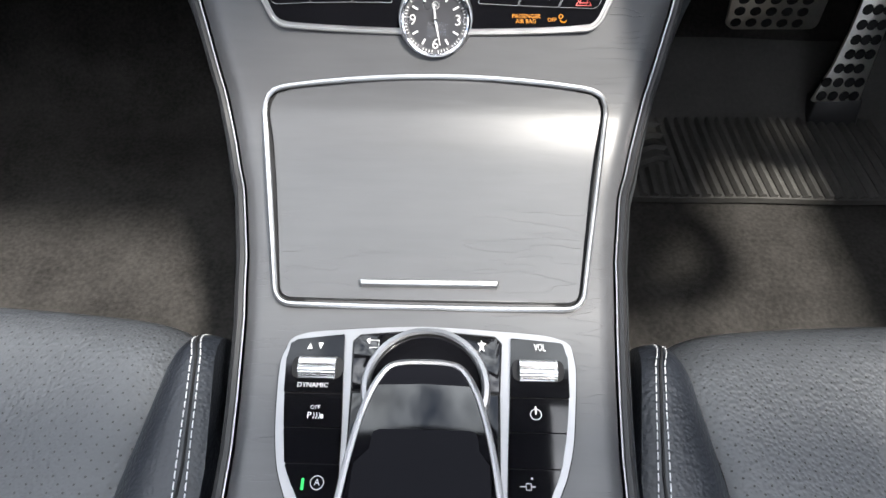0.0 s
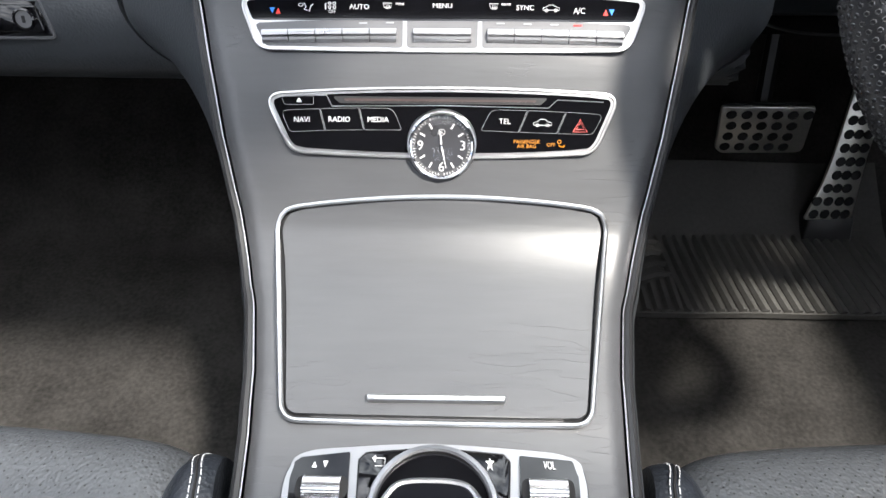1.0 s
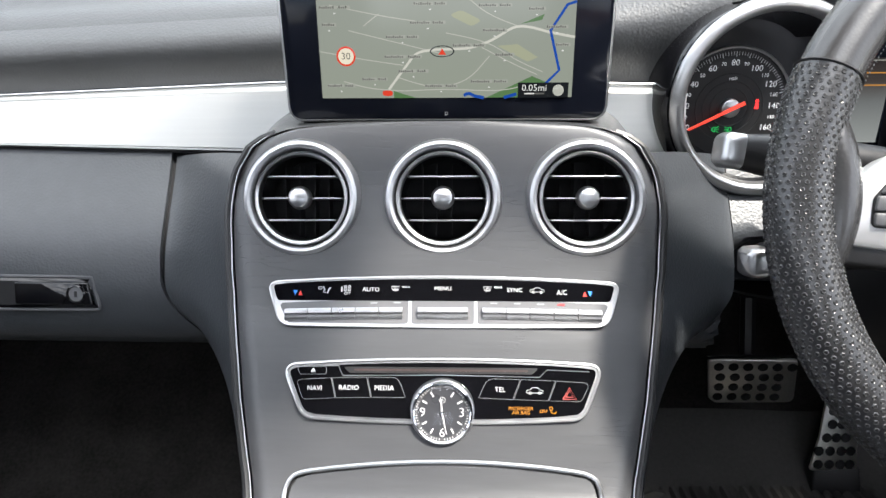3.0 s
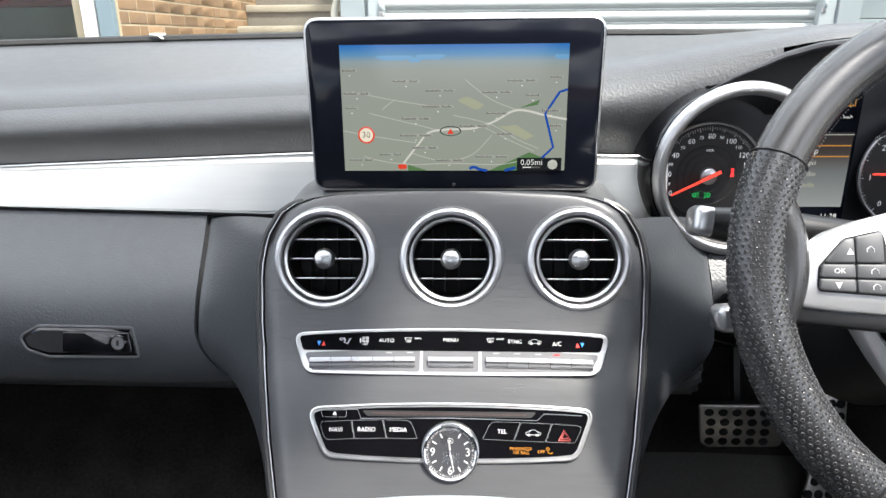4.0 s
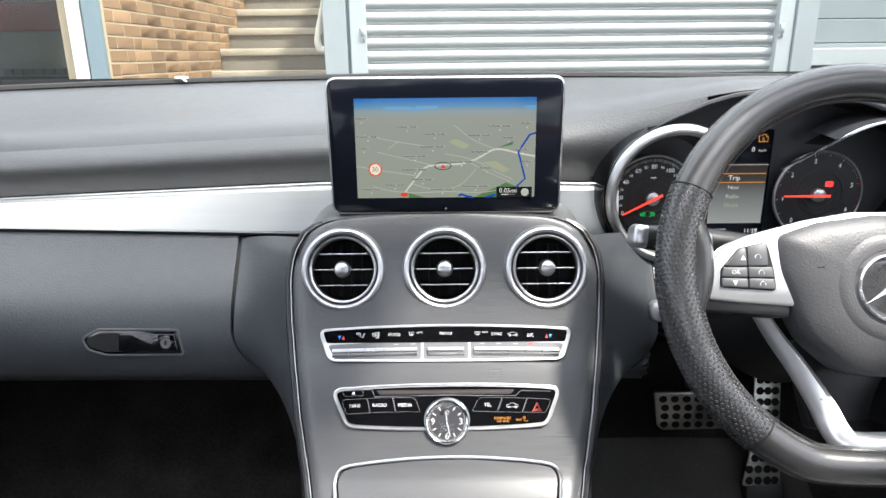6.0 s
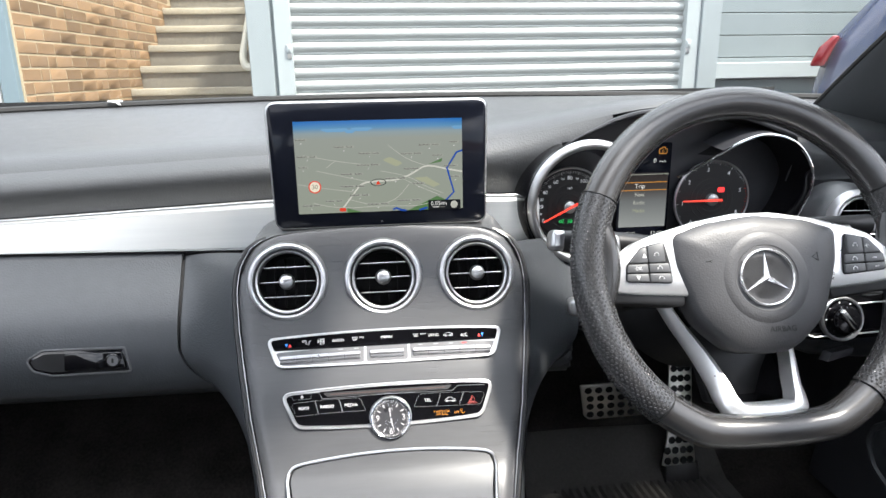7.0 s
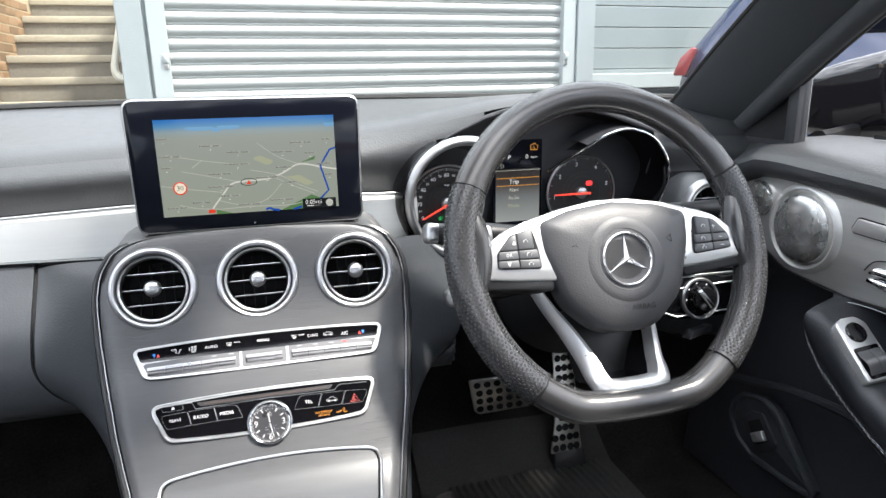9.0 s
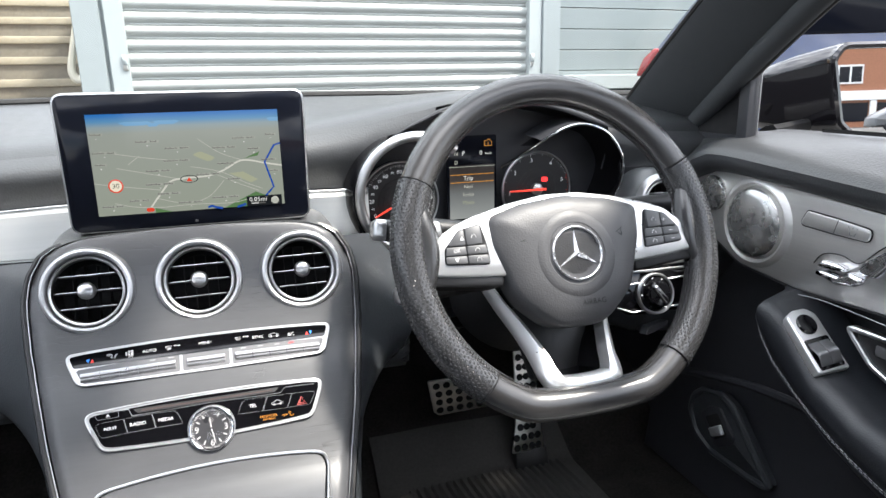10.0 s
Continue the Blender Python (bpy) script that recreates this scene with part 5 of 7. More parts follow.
# side lamp and dipped beam symbols
for k, sg in ((-.0105, -1), (.0030, 1)):
    x, z = HLx + k, HLz - .0198
    line_mark([(x - sg * .0008, z - .0022), (x - sg * .0008, z + .0022), (x + sg * .0010, z + .0018), (x + sg * .0022, z), (x + sg * .0010, z - .0018), (x - sg * .0008, z - .0022)], .00040, sp, FM, .0018, "glow_green", "indicator_lamp")
    for q in (-.0017, 0, .0017):
        line_mark([(x - sg * .0018, z + q), (x - sg * .0042, z + q * 1.6 - (.0006 if sg > 0 else 0))], .00032, sp, FM, .0018, "glow_green", "indicator_lamp")
rv = gauge(HRx, HRz, GR, "rev_counter")
for i in range(0, 61):
    dg = 229 - i * 42.6 / 10
    dial_mark(rv, HRx, HRz, GR - (.0065 if i % 5 == 0 else .0048), GR - .003, dg, .0003 if i % 5 == 0 else .00018, "print_red" if i > 48 else "print_white")
for i in range(0, 7):
    a, b = polar(HRx, HRz, GR - .0125, 229 - i * 42.6)
    lettering("numeral", str(i), FM, a, b, .0080, "lit_white", rv, .0019)
pointer(rv, HRx, HRz, 180, .044)
P("warning_lamp", prism(B(), FM, rrect(HRx + .008, HRz + .010, HRx + .0175, HRz + .0165, .0015, 2), .0014, .0020), "glow_red", rv)
# the lit middle display
IM = flat((.3590, .5885, .7640), (1, 0, 0), (0, 0, 1))
md = P("middle_display", prism(B(), IM, rrect(-.036, -.082, .036, .082, .002, 2), -.004, .001), "glass_black", cl, "lit driver display")
def menu_glow():
    m = glow("menu_ground", (0.1, 0.1, 0.1))
    n, l = m.node_tree.nodes, m.node_tree.links
    tc, sep, rp, mr = n.new("ShaderNodeTexCoord"), n.new("ShaderNodeSeparateXYZ"), n.new("ShaderNodeValToRGB"), n.new("ShaderNodeMapRange")
    mr.inputs["From Min"].default_value, mr.inputs["From Max"].default_value = .728, .815
    l.new(tc.outputs["Object"], sep.inputs[0]), l.new(sep.outputs["Z"], mr.inputs["Value"]), l.new(mr.outputs[0], rp.inputs[0])
    e = rp.color_ramp.elements
    e[0].position, e[0].color, e[1].position, e[1].color = 0.0, (.32, .34, .33, 1), 1.0, (.012, .012, .014, 1)
    q = e.new(.45)
    q.color = (.16, .17, .17, 1)
    q = e.new(.66)
    q.color = (.06, .05, .045, 1)
    l.new(rp.outputs[0], n["Principled BSDF"].inputs["Emission Color"])
    return m
P("menu_picture", prism(B(), IM, [(-.033, -.033), (.033, -.033), (.033, .042), (-.033, .042)], .0008, .0014), menu_glow(), md)
amber = glow("menu_amber", (.55, .25, .05))
for z in (.0285, .0178):
    P("menu_rule", prism(B(), IM, [(-.032, z), (.032, z), (.032, z + .0011), (-.032, z + .0011)], .0014, .0018), amber, md)
for t_, z, k, c in (("Trip", .0238, .0085, "white"), ("Navi", .0122, .0072, "road"), ("Radio", .0010, .0072, "thin"), ("Media", -.0102, .0072, "field")):
    lettering("menu_writing", t_, IM, -.006, z, k, MAPM[c], md, .0022)
lettering("menu_writing", "27.5°C", IM, -.0315, -.0430, .0080, MAPM["white"], md, .0018, centre=False)
lettering("menu_writing", "11:28", IM, .0130, -.0430, .0078, MAPM["white"], md, .0018, centre=False)
lettering("menu_writing", "0", IM, .0130, .0580, .0085, MAPM["white"], md, .0018)
lettering("menu_writing", "km/h", IM, .0240, .0570, .0045, MAPM["white"], md, .0018)
for t_, z, c in (("R", .0700, "thin"), ("N", .0580, "thin"), ("D", .0460, "thin")):
    lettering("menu_writing", t_, IM, -.0235, z, .0075, MAPM[c], md, .0018)
lettering("menu_writing", "P", IM, -.0130, .0580, .0085, MAPM["white"], md, .0018)
line_mark([(.0185, .0675), (.0185, .0745), (.0225, .0745), (.0225, .0760), (.0265, .0760), (.0265, .0735), (.0290, .0735), (.0290, .0675), (.0185, .0675)], .00055, md, IM, .0016, amber, "menu_icon")
line_mark([(.0240, .0728), (.0222, .0702), (.0252, .0702), (.0234, .0682)], .00045, md, IM, .0016, amber, "menu_icon")
P("menu_rule", prism(B(), IM, [(-.034, .0395), (.034, .0395), (.034, .0402), (-.034, .0402)], .0012, .0016), MAPM["thin"], md)
P("small_trim", tube(B(), [(.295, .575, .700), (.32, .572, .703), (.335, .575, .700)], .002, n=6), "satin", cl)


# ---- steering wheel ----
TL = radians(23)
WM = flat((.365, .328, .745), (1, 0, 0), (0, math.sin(TL), math.cos(TL)))
wheel = thing("steering_wheel", (.365, .36, .73), "flat-bottomed black leather steering wheel with silver spokes", "steering wheel")
def rim_c(deg):
    """The rim's centre line: round above, flattened below."""
    r = .1690
    a, b = r * .985 * math.cos(radians(deg)), r * math.sin(radians(deg)) + .0075
    if b < -.1480:
        b = -.1480 - .006 * math.tanh((-.1480 - b) / .016)
    return a, b
def rim_run(d0, d1, k=1.0, step=3):
    n = max(2, int(abs(d1 - d0) / step))
    return [WM(*rim_c(d), 0) for d in lin(d0, d1, n)]
def rim_piece(name, d0, d1, r, material, label):
    n = 20
    bm = B()
    tube(bm, rim_run(d0, d1), r, n=n)
    return P(name, bm, material, wheel, label)
rim_piece("rim_top", 27, 154, .0166, "wheel_worn", "smooth worn black leather rim")
rim_piece("rim_bottom", 231, 309, .0166, "wheel_worn", "smooth black leather lower rim")
gripR = rim_piece("grip", -50.5, 26.5, .0176, "wheel", "perforated leather grip")
gripL = rim_piece("grip", 154.5, 230.5, .0176, "wheel", "perforated leather grip")
# thumb rests where the spokes meet the rim
for sg in (-1, 1):
    pts = [WM(sg * a, b, .004) for a, b in ((.155, .066), (.150, .045), (.1475, .020), (.149, -.006), (.155, -.028))]
    P("thumb_rest", tube(B(), smooth_curve(pts, 6), lambda t: .006 + .0060 * math.sin(math.pi * t), n=12), "wheel", wheel, "leather thumb rest")
# perforations: rows of dark holes, each in a slightly raised lip
def pits(d0, d1, parent):
    lips, cores = B(), B()
    nn = (WM(0, 0, 1) - WM(0, 0, 0))
    for i, d in enumerate(lin(d0, d1, 58)):
        c = WM(*rim_c(d), 0)
        tg = (WM(*rim_c(d + 1), 0) - WM(*rim_c(d - 1), 0)).normalized()
        rad = tg.cross(nn).normalized()
        for j in range(-8, 12):
            q = radians(j * 14.5 + (7.25 if i % 2 else 0))
            w = nn * math.cos(q) + rad * math.sin(q)
            ctr, e2 = c + w * .0176, tg.cross(w)
            ring = [[ctr + (tg * math.cos(k) + e2 * math.sin(k)) * r + w * h for k in lin(0, 2 * math.pi * 5 / 6, 5)] for r, h in ((.00150, -.0001), (.00105, .00026), (.00080, .00012))]
            vs = [[lips.verts.new(p) for p in row] for row in ring]
            for r0, r1 in zip(vs, vs[1:]):
                for k in range(6):
                    lips.faces.new((r0[k - 1], r0[k], r1[k], r1[k - 1]))
            cores.faces.new([cores.verts.new(p) for p in ring[2]])
    tagged(P("perforation_lip", lips, "wheel", parent, "raised lips round the perforations"), kind="stuff")
    return tagged(P("perforation", cores, "void", parent, "rows of fine dark perforations"), kind="stuff")
pits(-49, 25.5, gripR), pits(155.5, 229.5, gripL)
for d in (27, 154.3, 230.8, 309.2):
    a, b = rim_c(d)
    c = WM(a, b, 0)
    t_ = (WM(*rim_c(d + 1), 0) - WM(*rim_c(d - 1), 0)).normalized()
    nn = WM(0, 0, 1) - WM(0, 0, 0)
    rr = t_.cross(nn).normalized()
    P("seam", tube(B(), [c + (nn * math.cos(q) + rr * math.sin(q)) * .0177 for q in lin(0, 2 * math.pi * .97, 32)], .0007, True, 5), "void", wheel, "leather seam")
def rim_stitch(d0, d1):
    bm = B()
    for d in lin(d0, d1, int(abs(d1 - d0) / .9)):
        a, b = rim_c(d)
        c = WM(a, b, 0)
        rad = (c - WM(0, .0075, 0)).normalized()
        nn = WM(0, 0, 1) - WM(0, 0, 0)
        tg = rad.cross(nn)
        w = (-rad * .92 + nn * .30).normalized()
        tube(bm, [c + w * .0178 - tg * .0012 + nn * .0012, c + w * .0182 + tg * .0006 - nn * .0010], .00032, n=4)
    tagged(P("stitching", bm, "key_grey", wheel, "cross stitching round the inner rim"), kind="stuff")
rim_stitch(-50, 153), rim_stitch(155, 309)
# airbag boss
HUB = fillet([(-.0875, .041), (-.052, .0525), (0, .0590), (.052, .0525), (.0875, .041), (.085, .010), (.066, -.046), (.030, -.079), (-.030, -.079), (-.066, -.046), (-.085, .010)], [.010, .05, .06, .05, .010, .05, .05, .05, .05, .05, .05], 5)
bm = B()
shrink = lambda k: [(a * k, (b + .004) * k - .004) for a, b in HUB]
rings_ = [(HUB, -.014), (HUB, .0050), (shrink(.97), .0105), (shrink(.90), .0150), (shrink(.75), .0190), (shrink(.55), .0208), (shrink(.3), .0212)]
vv = [[bm.verts.new(WM(a, b, h)) for a, b in o] for o, h in rings_]
for r0, r1 in zip(vv, vv[1:]):
    for i in range(len(HUB)):
        bm.faces.new((r0[i - 1], r0[i], r1[i], r1[i - 1]))
bm.faces.new(vv[-1]), bm.faces.new(vv[0][::-1])
boss = P("airbag_cover", bm, "airbag", wheel, "grained dark grey airbag cover", sharp=60)
P("badge_dish", lathe(B(), WM, .0015, -.006, [(.0470, .0180), (.0425, .0212), (.0360, .0222), (.0320, .0222), (.0308, .0212), (0, .0212)], 48), "airbag", boss, "round badge dish")
P("badge_ring", lathe(B(), WM, .0015, -.006, [(.0282, .0212), (.0278, .0236), (.0266, .0245), (.0256, .0236), (.0252, .0212)], 56), "badge_chrome", boss, "chrome emblem ring")
star(flat(WM(.0015, -.006, .0216), (1, 0, 0), (0, math.sin(TL), math.cos(TL))), .0262, 0, boss, "badge_chrome", .13, .0042, "chrome three-pointed emblem")
lettering("writing", "AIRBAG", WM, .0130, -.0560, .0078, "void", boss, .0200)
for a in (-.052, .052):
    line_mark([(a - .005, .012), (a - .001, .012), (a + .005, .016), (a + .005, .008), (a - .001, .012)], .0004, boss, WM, .0202, "void")
# silver spokes in one arch over the boss, with their key pads
half = [(.1505, -.0125), (.1495, .002), (.139, .020), (.122, .0345), (.100, .0425), (.060, .0528), (.020, .0594)]
ARCH = half + [(-a, b) for a, b in half[::-1]] + [(-.118, -.0165), (-.070, -.020), (.070, -.020), (.118, -.0165)]
P("spoke", prism(B(), WM, fillet(ARCH, [.004, .02, .03, .03, .03, .03, .03, .03, .03, .03, .03, .03, .02, .004, 0, 0, 0, 0], 3), -.010, .0105, .0028), "spoke_silver", wheel, "satin silver spokes arching over the boss")
for sg in (-1, 1):
    P("spoke_back", prism(B(), WM, fillet([(sg * a, b) for a, b in ((.07, .035), (.148, .015), (.156, -.022), (.075, -.030))], .006, 3), -.026, .0070, .002), "black", wheel)
    pad = fillet([(sg * a, b) for a, b in ((.0935, .0350), (.1175, .0295), (.1330, .0120), (.1345, -.0035), (.0875, -.0070), (.0890, .012))], [.004, .006, .006, .004, .004, .01], 4)
    pd = P("key_pad", prism(B(), WM, pad, .0095, .0120, .0008), "void", wheel, "steering wheel key pad")
    quads = [((.0942, .0140), (.1110, .0140), (.1110, .0300), (.0945, .0340)), ((.1118, .0140), (.1308, .0140), (.1180, .0283), (.1118, .0298)), ((.0900, .0040), (.1110, .0046), (.1110, .0132), (.0908, .0132)),
             ((.1118, .0046), (.1333, .0050), (.1316, .0132), (.1118, .0132)), ((.0886, -.0060), (.1110, -.0044), (.1110, .0038), (.0897, .0032)), ((.1118, -.0043), (.1336, -.0027), (.1334, .0042), (.1118, .0038))]
    for k_ in quads:
        kb = P("wheel_key", prism(B(), WM, fillet([(sg * a, b) for a, b in k_], .0016, 3), .0105, .0136, .0008), "key_grey", pd, "dark grey key")
        a0, b0, a1, b1 = k_[0][0], k_[0][1], k_[2][0], k_[2][1]
        cx, cy = sg * (a0 + a1) / 2, (b0 + b1) / 2
        if .004 < b0 < .01 and a0 > .105 and sg < 0:
            lettering("writing", "OK", WM, cx, cy, .0048, "print_white", pd, .0139)
        elif b0 > .01 and a0 > .105 and sg < 0:
            mark("symbol", WM, [(cx - .0022, cy - .002), (cx + .0022, cy - .002), (cx, cy + .002)], "print_white", pd, .0139)
        elif b0 < 0 and a0 > .105 and sg < 0:
            mark("symbol", WM, [(cx - .0022, cy + .002), (cx + .0022, cy + .002), (cx, cy - .002)], "print_white", pd, .0139)
        elif sg > 0 and a0 > .105:
            line_mark([(cx - .002, cy), (cx + .002, cy)], .0003, pd, WM, .0138)
            if b0 > .01:
                line_mark([(cx, cy - .002), (cx, cy + .002)], .0003, pd, WM, .0138)
        else:
            line_mark([(cx - .0022, cy - .0014), (cx - .0022, cy + .0006), (cx, cy + .0022), (cx + .0022, cy + .0006), (cx + .0022, cy - .0014)], .0003, pd, WM, .0138)
# the open silver U below: two legs that come forward from behind the boss and run into one plate on the rim
leg = [(.0690, -.026, -.052), (.0610, -.048, -.042), (.0505, -.075, -.026), (.0420, -.103, -.010), (.0375, -.122, -.001), (.0300, -.1335, .003), (.0150, -.1360, .004)]
U_RUN = smooth_curve([(-a, b, h) for a, b, h in leg] + [(0, -.1364, .004)] + leg[::-1], 7)
LEG_P = [(-.0090, -.016), (-.0085, -.005), (-.0070, .0020), (-.0035, .0030), (.0025, -.0030), (.0070, -.0115), (.0060, -.018)]
LOW_P = [(-.0078, -.016), (-.0078, -.006), (-.0066, .0010), (-.0035, .0032), (.0040, .0028), (.0078, -.0020), (.0080, -.012)]
bm, facet, rows_ = B(), B(), []
for i, q in enumerate(U_RUN):
    d = (U_RUN[min(i + 1, len(U_RUN) - 1)] - U_RUN[max(i - 1, 0)])
    d = Vector((d.x, d.y, 0)).normalized()
    o = Vector((d.y, -d.x, 0))                       # away from the inside of the U
    low = max(0, min(1, (-.112 - q.y) / .020))
    k = interp(q.y, [-.136, -.125, -.09, -.026], [1.30, 1.30, 1.05, .55])
    rows_.append([(q + o * (k * (a0 + (a1 - a0) * low))) + Vector((0, 0, h0 + (h1 - h0) * low)) for (a0, h0), (a1, h1) in zip(LEG_P, LOW_P)])
grid = [[bm.verts.new(WM(p.x, p.y, p.z)) for p in r] for r in rows_]
for r0, r1 in zip(grid, grid[1:]):
    for j in range(len(LEG_P) - 1):
        bm.faces.new((r0[j], r0[j + 1], r1[j + 1], r1[j]))
P("lower_spoke", bm, "spoke_silver", wheel, "satin silver U-shaped lower spoke on the rim", sharp=50)
inner = [[facet.verts.new(WM(r[0].x * c, r[0].y + (1 - c) * .012, r[0].z - g)) for c, g in ((1, .002), (.86, .016), (.66, .034))] for r in rows_]
for r0, r1 in zip(inner, inner[1:]):
    for j in range(2):
        facet.faces.new((r0[j], r0[j + 1], r1[j + 1], r1[j]))
P("inner_facet", facet, "gloss", wheel, "gloss black inner facet", sharp=50)
P("inner_web", prism(B(), WM, fillet([(-.050, -.050), (.050, -.050), (.036, -.130), (-.036, -.130)], .006, 3), -.060, -.048, .002), "black", wheel, "black web between the lower spokes")
P("boss_back", lathe(B(), WM, 0, 0, [(.050, .0), (.054, -.015), (.052, -.045), (.048, -.06)], 36), "black", wheel, "black steering boss")
for sg in (-1, 1):
    P("shift_paddle", prism(B(), WM, fillet([(sg * .118, .050), (sg * .140, .050), (sg * .150, .034), (sg * .146, .020), (sg * .118, .024)], .006, 4), -.042, -.036, .002), "satin", wheel, "small silver shift paddle")
col_a, col_b = WM(0, -.018, -.050), WM(0, -.035, -.20)
cols = thing("steering_column", tuple(WM(0, 0, -.1)), "black steering column shroud with stalks", "steering column")
P("shroud", tube(B(), [col_a, col_a.lerp(col_b, .15), col_a.lerp(col_b, .6), col_b], lambda t: .052 + .020 * t, n=28, squash=(.85, 1.05)), "black", cols, "black column shroud")
def stalk(root, tip, knob_r, lab, thick=.010):
    root, tip = Vector(root), Vector(tip)
    d = (tip - root).normalized()
    s_ = P("stalk", tube(B(), [root, root.lerp(tip, .6), tip - d * .012], lambda t: thick + .003 * t - .006 * max(0, t - .9) * 10 * (thick > .012), n=18, squash=(.9, 1.1)), "black", cols, lab)
    v = Vector((0, .25, 1)).normalized()
    mm = flat(tip - d * .012, v.cross(d), v - d * v.dot(d))
    P("stalk_end", prism(B(), mm, rrect(-knob_r, -knob_r, knob_r, knob_r, knob_r * .6), 0, .013, .0045), "satin", s_, "satin silver stalk end")
    return s_
main_stalk = stalk((.300, .405, .752), (.1775, .399, .769), .0112, "black wiper and light stalk", .0145)
WIPE = flat((.207, .3825, .7660), (1, 0, 0), (0, 0, 1))
ring_mark(.0030, .0010, .0040, .0022, .0006, main_stalk, WIPE, .0006, "print_grey")
ring_mark(-.0055, 0, .0014, .0014, .0005, main_stalk, WIPE, .0006, "print_grey")
stalk((.300, .395, .700), (.1950, .376, .7008), .0098, "black cruise control stalk")
stalk((.430, .410, .770), (.556, .405, .768), .0085, "black gear selector stalk")


# ---- light switch and the outer vent ----
ls = thing("light_switch", (.57, .46, .62), "rotary light switch with bright trim on the dash", "light switch")
SWM = flat((.5760, .4600, .6320), (.99, -.04, .0), (0, .25, 1))
P("switch_plate", prism(B(), SWM, fillet([(-.055, -.012), (-.040, -.026), (.055, -.026), (.060, .050), (-.060, .050)], .008, 4), -.010, -.002, .001), "gloss", ls, "gloss black plate")
for b_ in (.032, .040, .047):
    P("trim_bar", prism(B(), SWM, rrect(-.056, b_ - .0018, .056, b_ + .0018, .001, 2), -.003, .001, .0006), "satin", ls, "bright trim bar")
for b_ in (-.022, .016):
    P("trim_line", tube(B(), [SWM(-.058, b_ + .008, .0), SWM(-.036, b_, .001), SWM(.058, b_ + .004, .001)], .0012, n=6), "satin", ls)
P("switch_ring", lathe(B(), SWM, 0, 0, [(.0285, -.004), (.0285, .003), (.0270, .0048), (.0250, .0045), (.0245, .001)], 44), "satin", ls, "bright ring")
P("switch_dish", lathe(B(), SWM, 0, 0, [(.0248, .0018), (.0190, .0030), (0, .0030)], 40), "gloss", ls)
P("switch_knob", lathe(B(), SWM, 0, 0, [(.0175, .002), (.0170, .0130), (.0150, .0150), (0, .0152)], 36), "gloss", ls, "gloss black knob")
P("knob_grip", prism(B(), flat(SWM(0, 0, .014), SWM(.8, .6, 0) - SWM(0, 0, 0), SWM(-.6, .8, 0) - SWM(0, 0, 0)), rrect(-.0035, -.0155, .0035, .0155, .003), -.004, .005, .0015), "chrome", ls, "bright grip bar")
for dg in (20, 60, 100, 140, 180):
    a, b = polar(0, 0, .0215, dg)
    mark("symbol", SWM, circle(a, b, .0011, 8), "print_white", ls, .0034)
P("pull_handle", prism(B(), flat((.585, .468, .575), (.95, .2, 0), (0, .2, 1)), fillet([(-.022, -.004), (.022, .000), (.026, .010), (-.012, .008)], .002, 3), -.01, .004, .001), "soft_black", ls)
VM = flat((.6020, .4880, .7500), (.985, -.10, 0), (0, .20, 1))
vent4 = thing("outer_vent", (.60, .50, .72), "round silver air vent at the dash end", "air vent")
air_vent(VM, vent4, .0385)
P("vent_pod", lathe(B(), VM, 0, 0, [(.0540, -.05), (.0500, -.016), (.0445, -.006), (.0410, -.001)], 44), "dash", vent4, "dark grey vent pod")


# ---- pedals ----
def pedal(name, o, m, holes, lab, arm):
    t = thing(name, m(0, 0, 0), lab, "pedal")
    P("plate", prism(B(), m, o, -.004, .0, .0012), "steel", t, "brushed steel pedal plate")
    P("backing", prism(B(), m, inset(o, .002), -.012, -.004), "rubber", t, "rubber backing")
    for a, b in holes:
        P("rubber_stud", lathe(B(), m, a, b, [(.0064, -.001), (.0060, .0008), (.0046, .0012), (0, .0012)], 14), "void", t)
    P("pedal_arm", tube(B(), arm, .010, n=8), "black", t, "black pedal arm")
    return t
BM_ = flat((.3700, .676, .4130), (1, .0, 0), (-.10, -.18, 1))
pedal("brake_pedal", fillet([(-.057, .036), (.050, .036), (.056, -.034), (-.042, -.036), (-.050, -.028)], [.004, .004, .010, .010, .006], 4), BM_,
      [(x, y) for y in (.025, .0085, -.008, -.0245) for x in [-.043 + .0175 * i + (.0035 if y < .02 else 0) for i in range(6)] if -.046 < x < .047], "perforated steel brake pedal with rubber studs", [(.375, .70, .40), (.385, .76, .50), (.39, .78, .62)])
AM_ = flat((.4880, .692, .370), (1, .02, .0), (.06, .36, 1))
pedal("accelerator_pedal", fillet([(-.010, .090), (.032, .090), (.030, 0), (.034, -.085), (-.026, -.085), (-.016, -.04), (-.012, 0)], [.004, .004, .05, .003, .004, .05, .05], 4), AM_,
      [(x + (-.006 if y < -.03 else 0), y) for y in [.078 - .0172 * i for i in range(10)] for x in ((-.0015, .0105, .0225) if y > -.05 else (-.010, .004, .018, .030))], "tall perforated steel accelerator pedal", [(.49, .69, .30), (.49, .72, .28), (.49, .73, .27)])
P("pedal_foot", prism(B(), flat((.4880, .655, .262), (1, 0, 0), (0, .45, 1)), fillet([(-.030, -.02), (.036, -.02), (.034, .035), (-.024, .035)], .004, 3), -.02, .004, .003), "black", bpy.data.objects["accelerator_pedal"], "black pedal hinge block")


# ---- floor, mat ----
def floor_pt(x, y):
    z = .25 + max(0, y - .66) * .75
    return Vector((x, y, z + .006 * noise.noise(Vector((x * 6, y * 6, 0)))))
tagged(part("floor", sheet(B(), floor_pt, lin(-.80, .80, 64), lin(-1.3, 1.0, 92)), "carpet"), "dark grey carpeted car floor with scuffed nap", "floor", kind="structure")
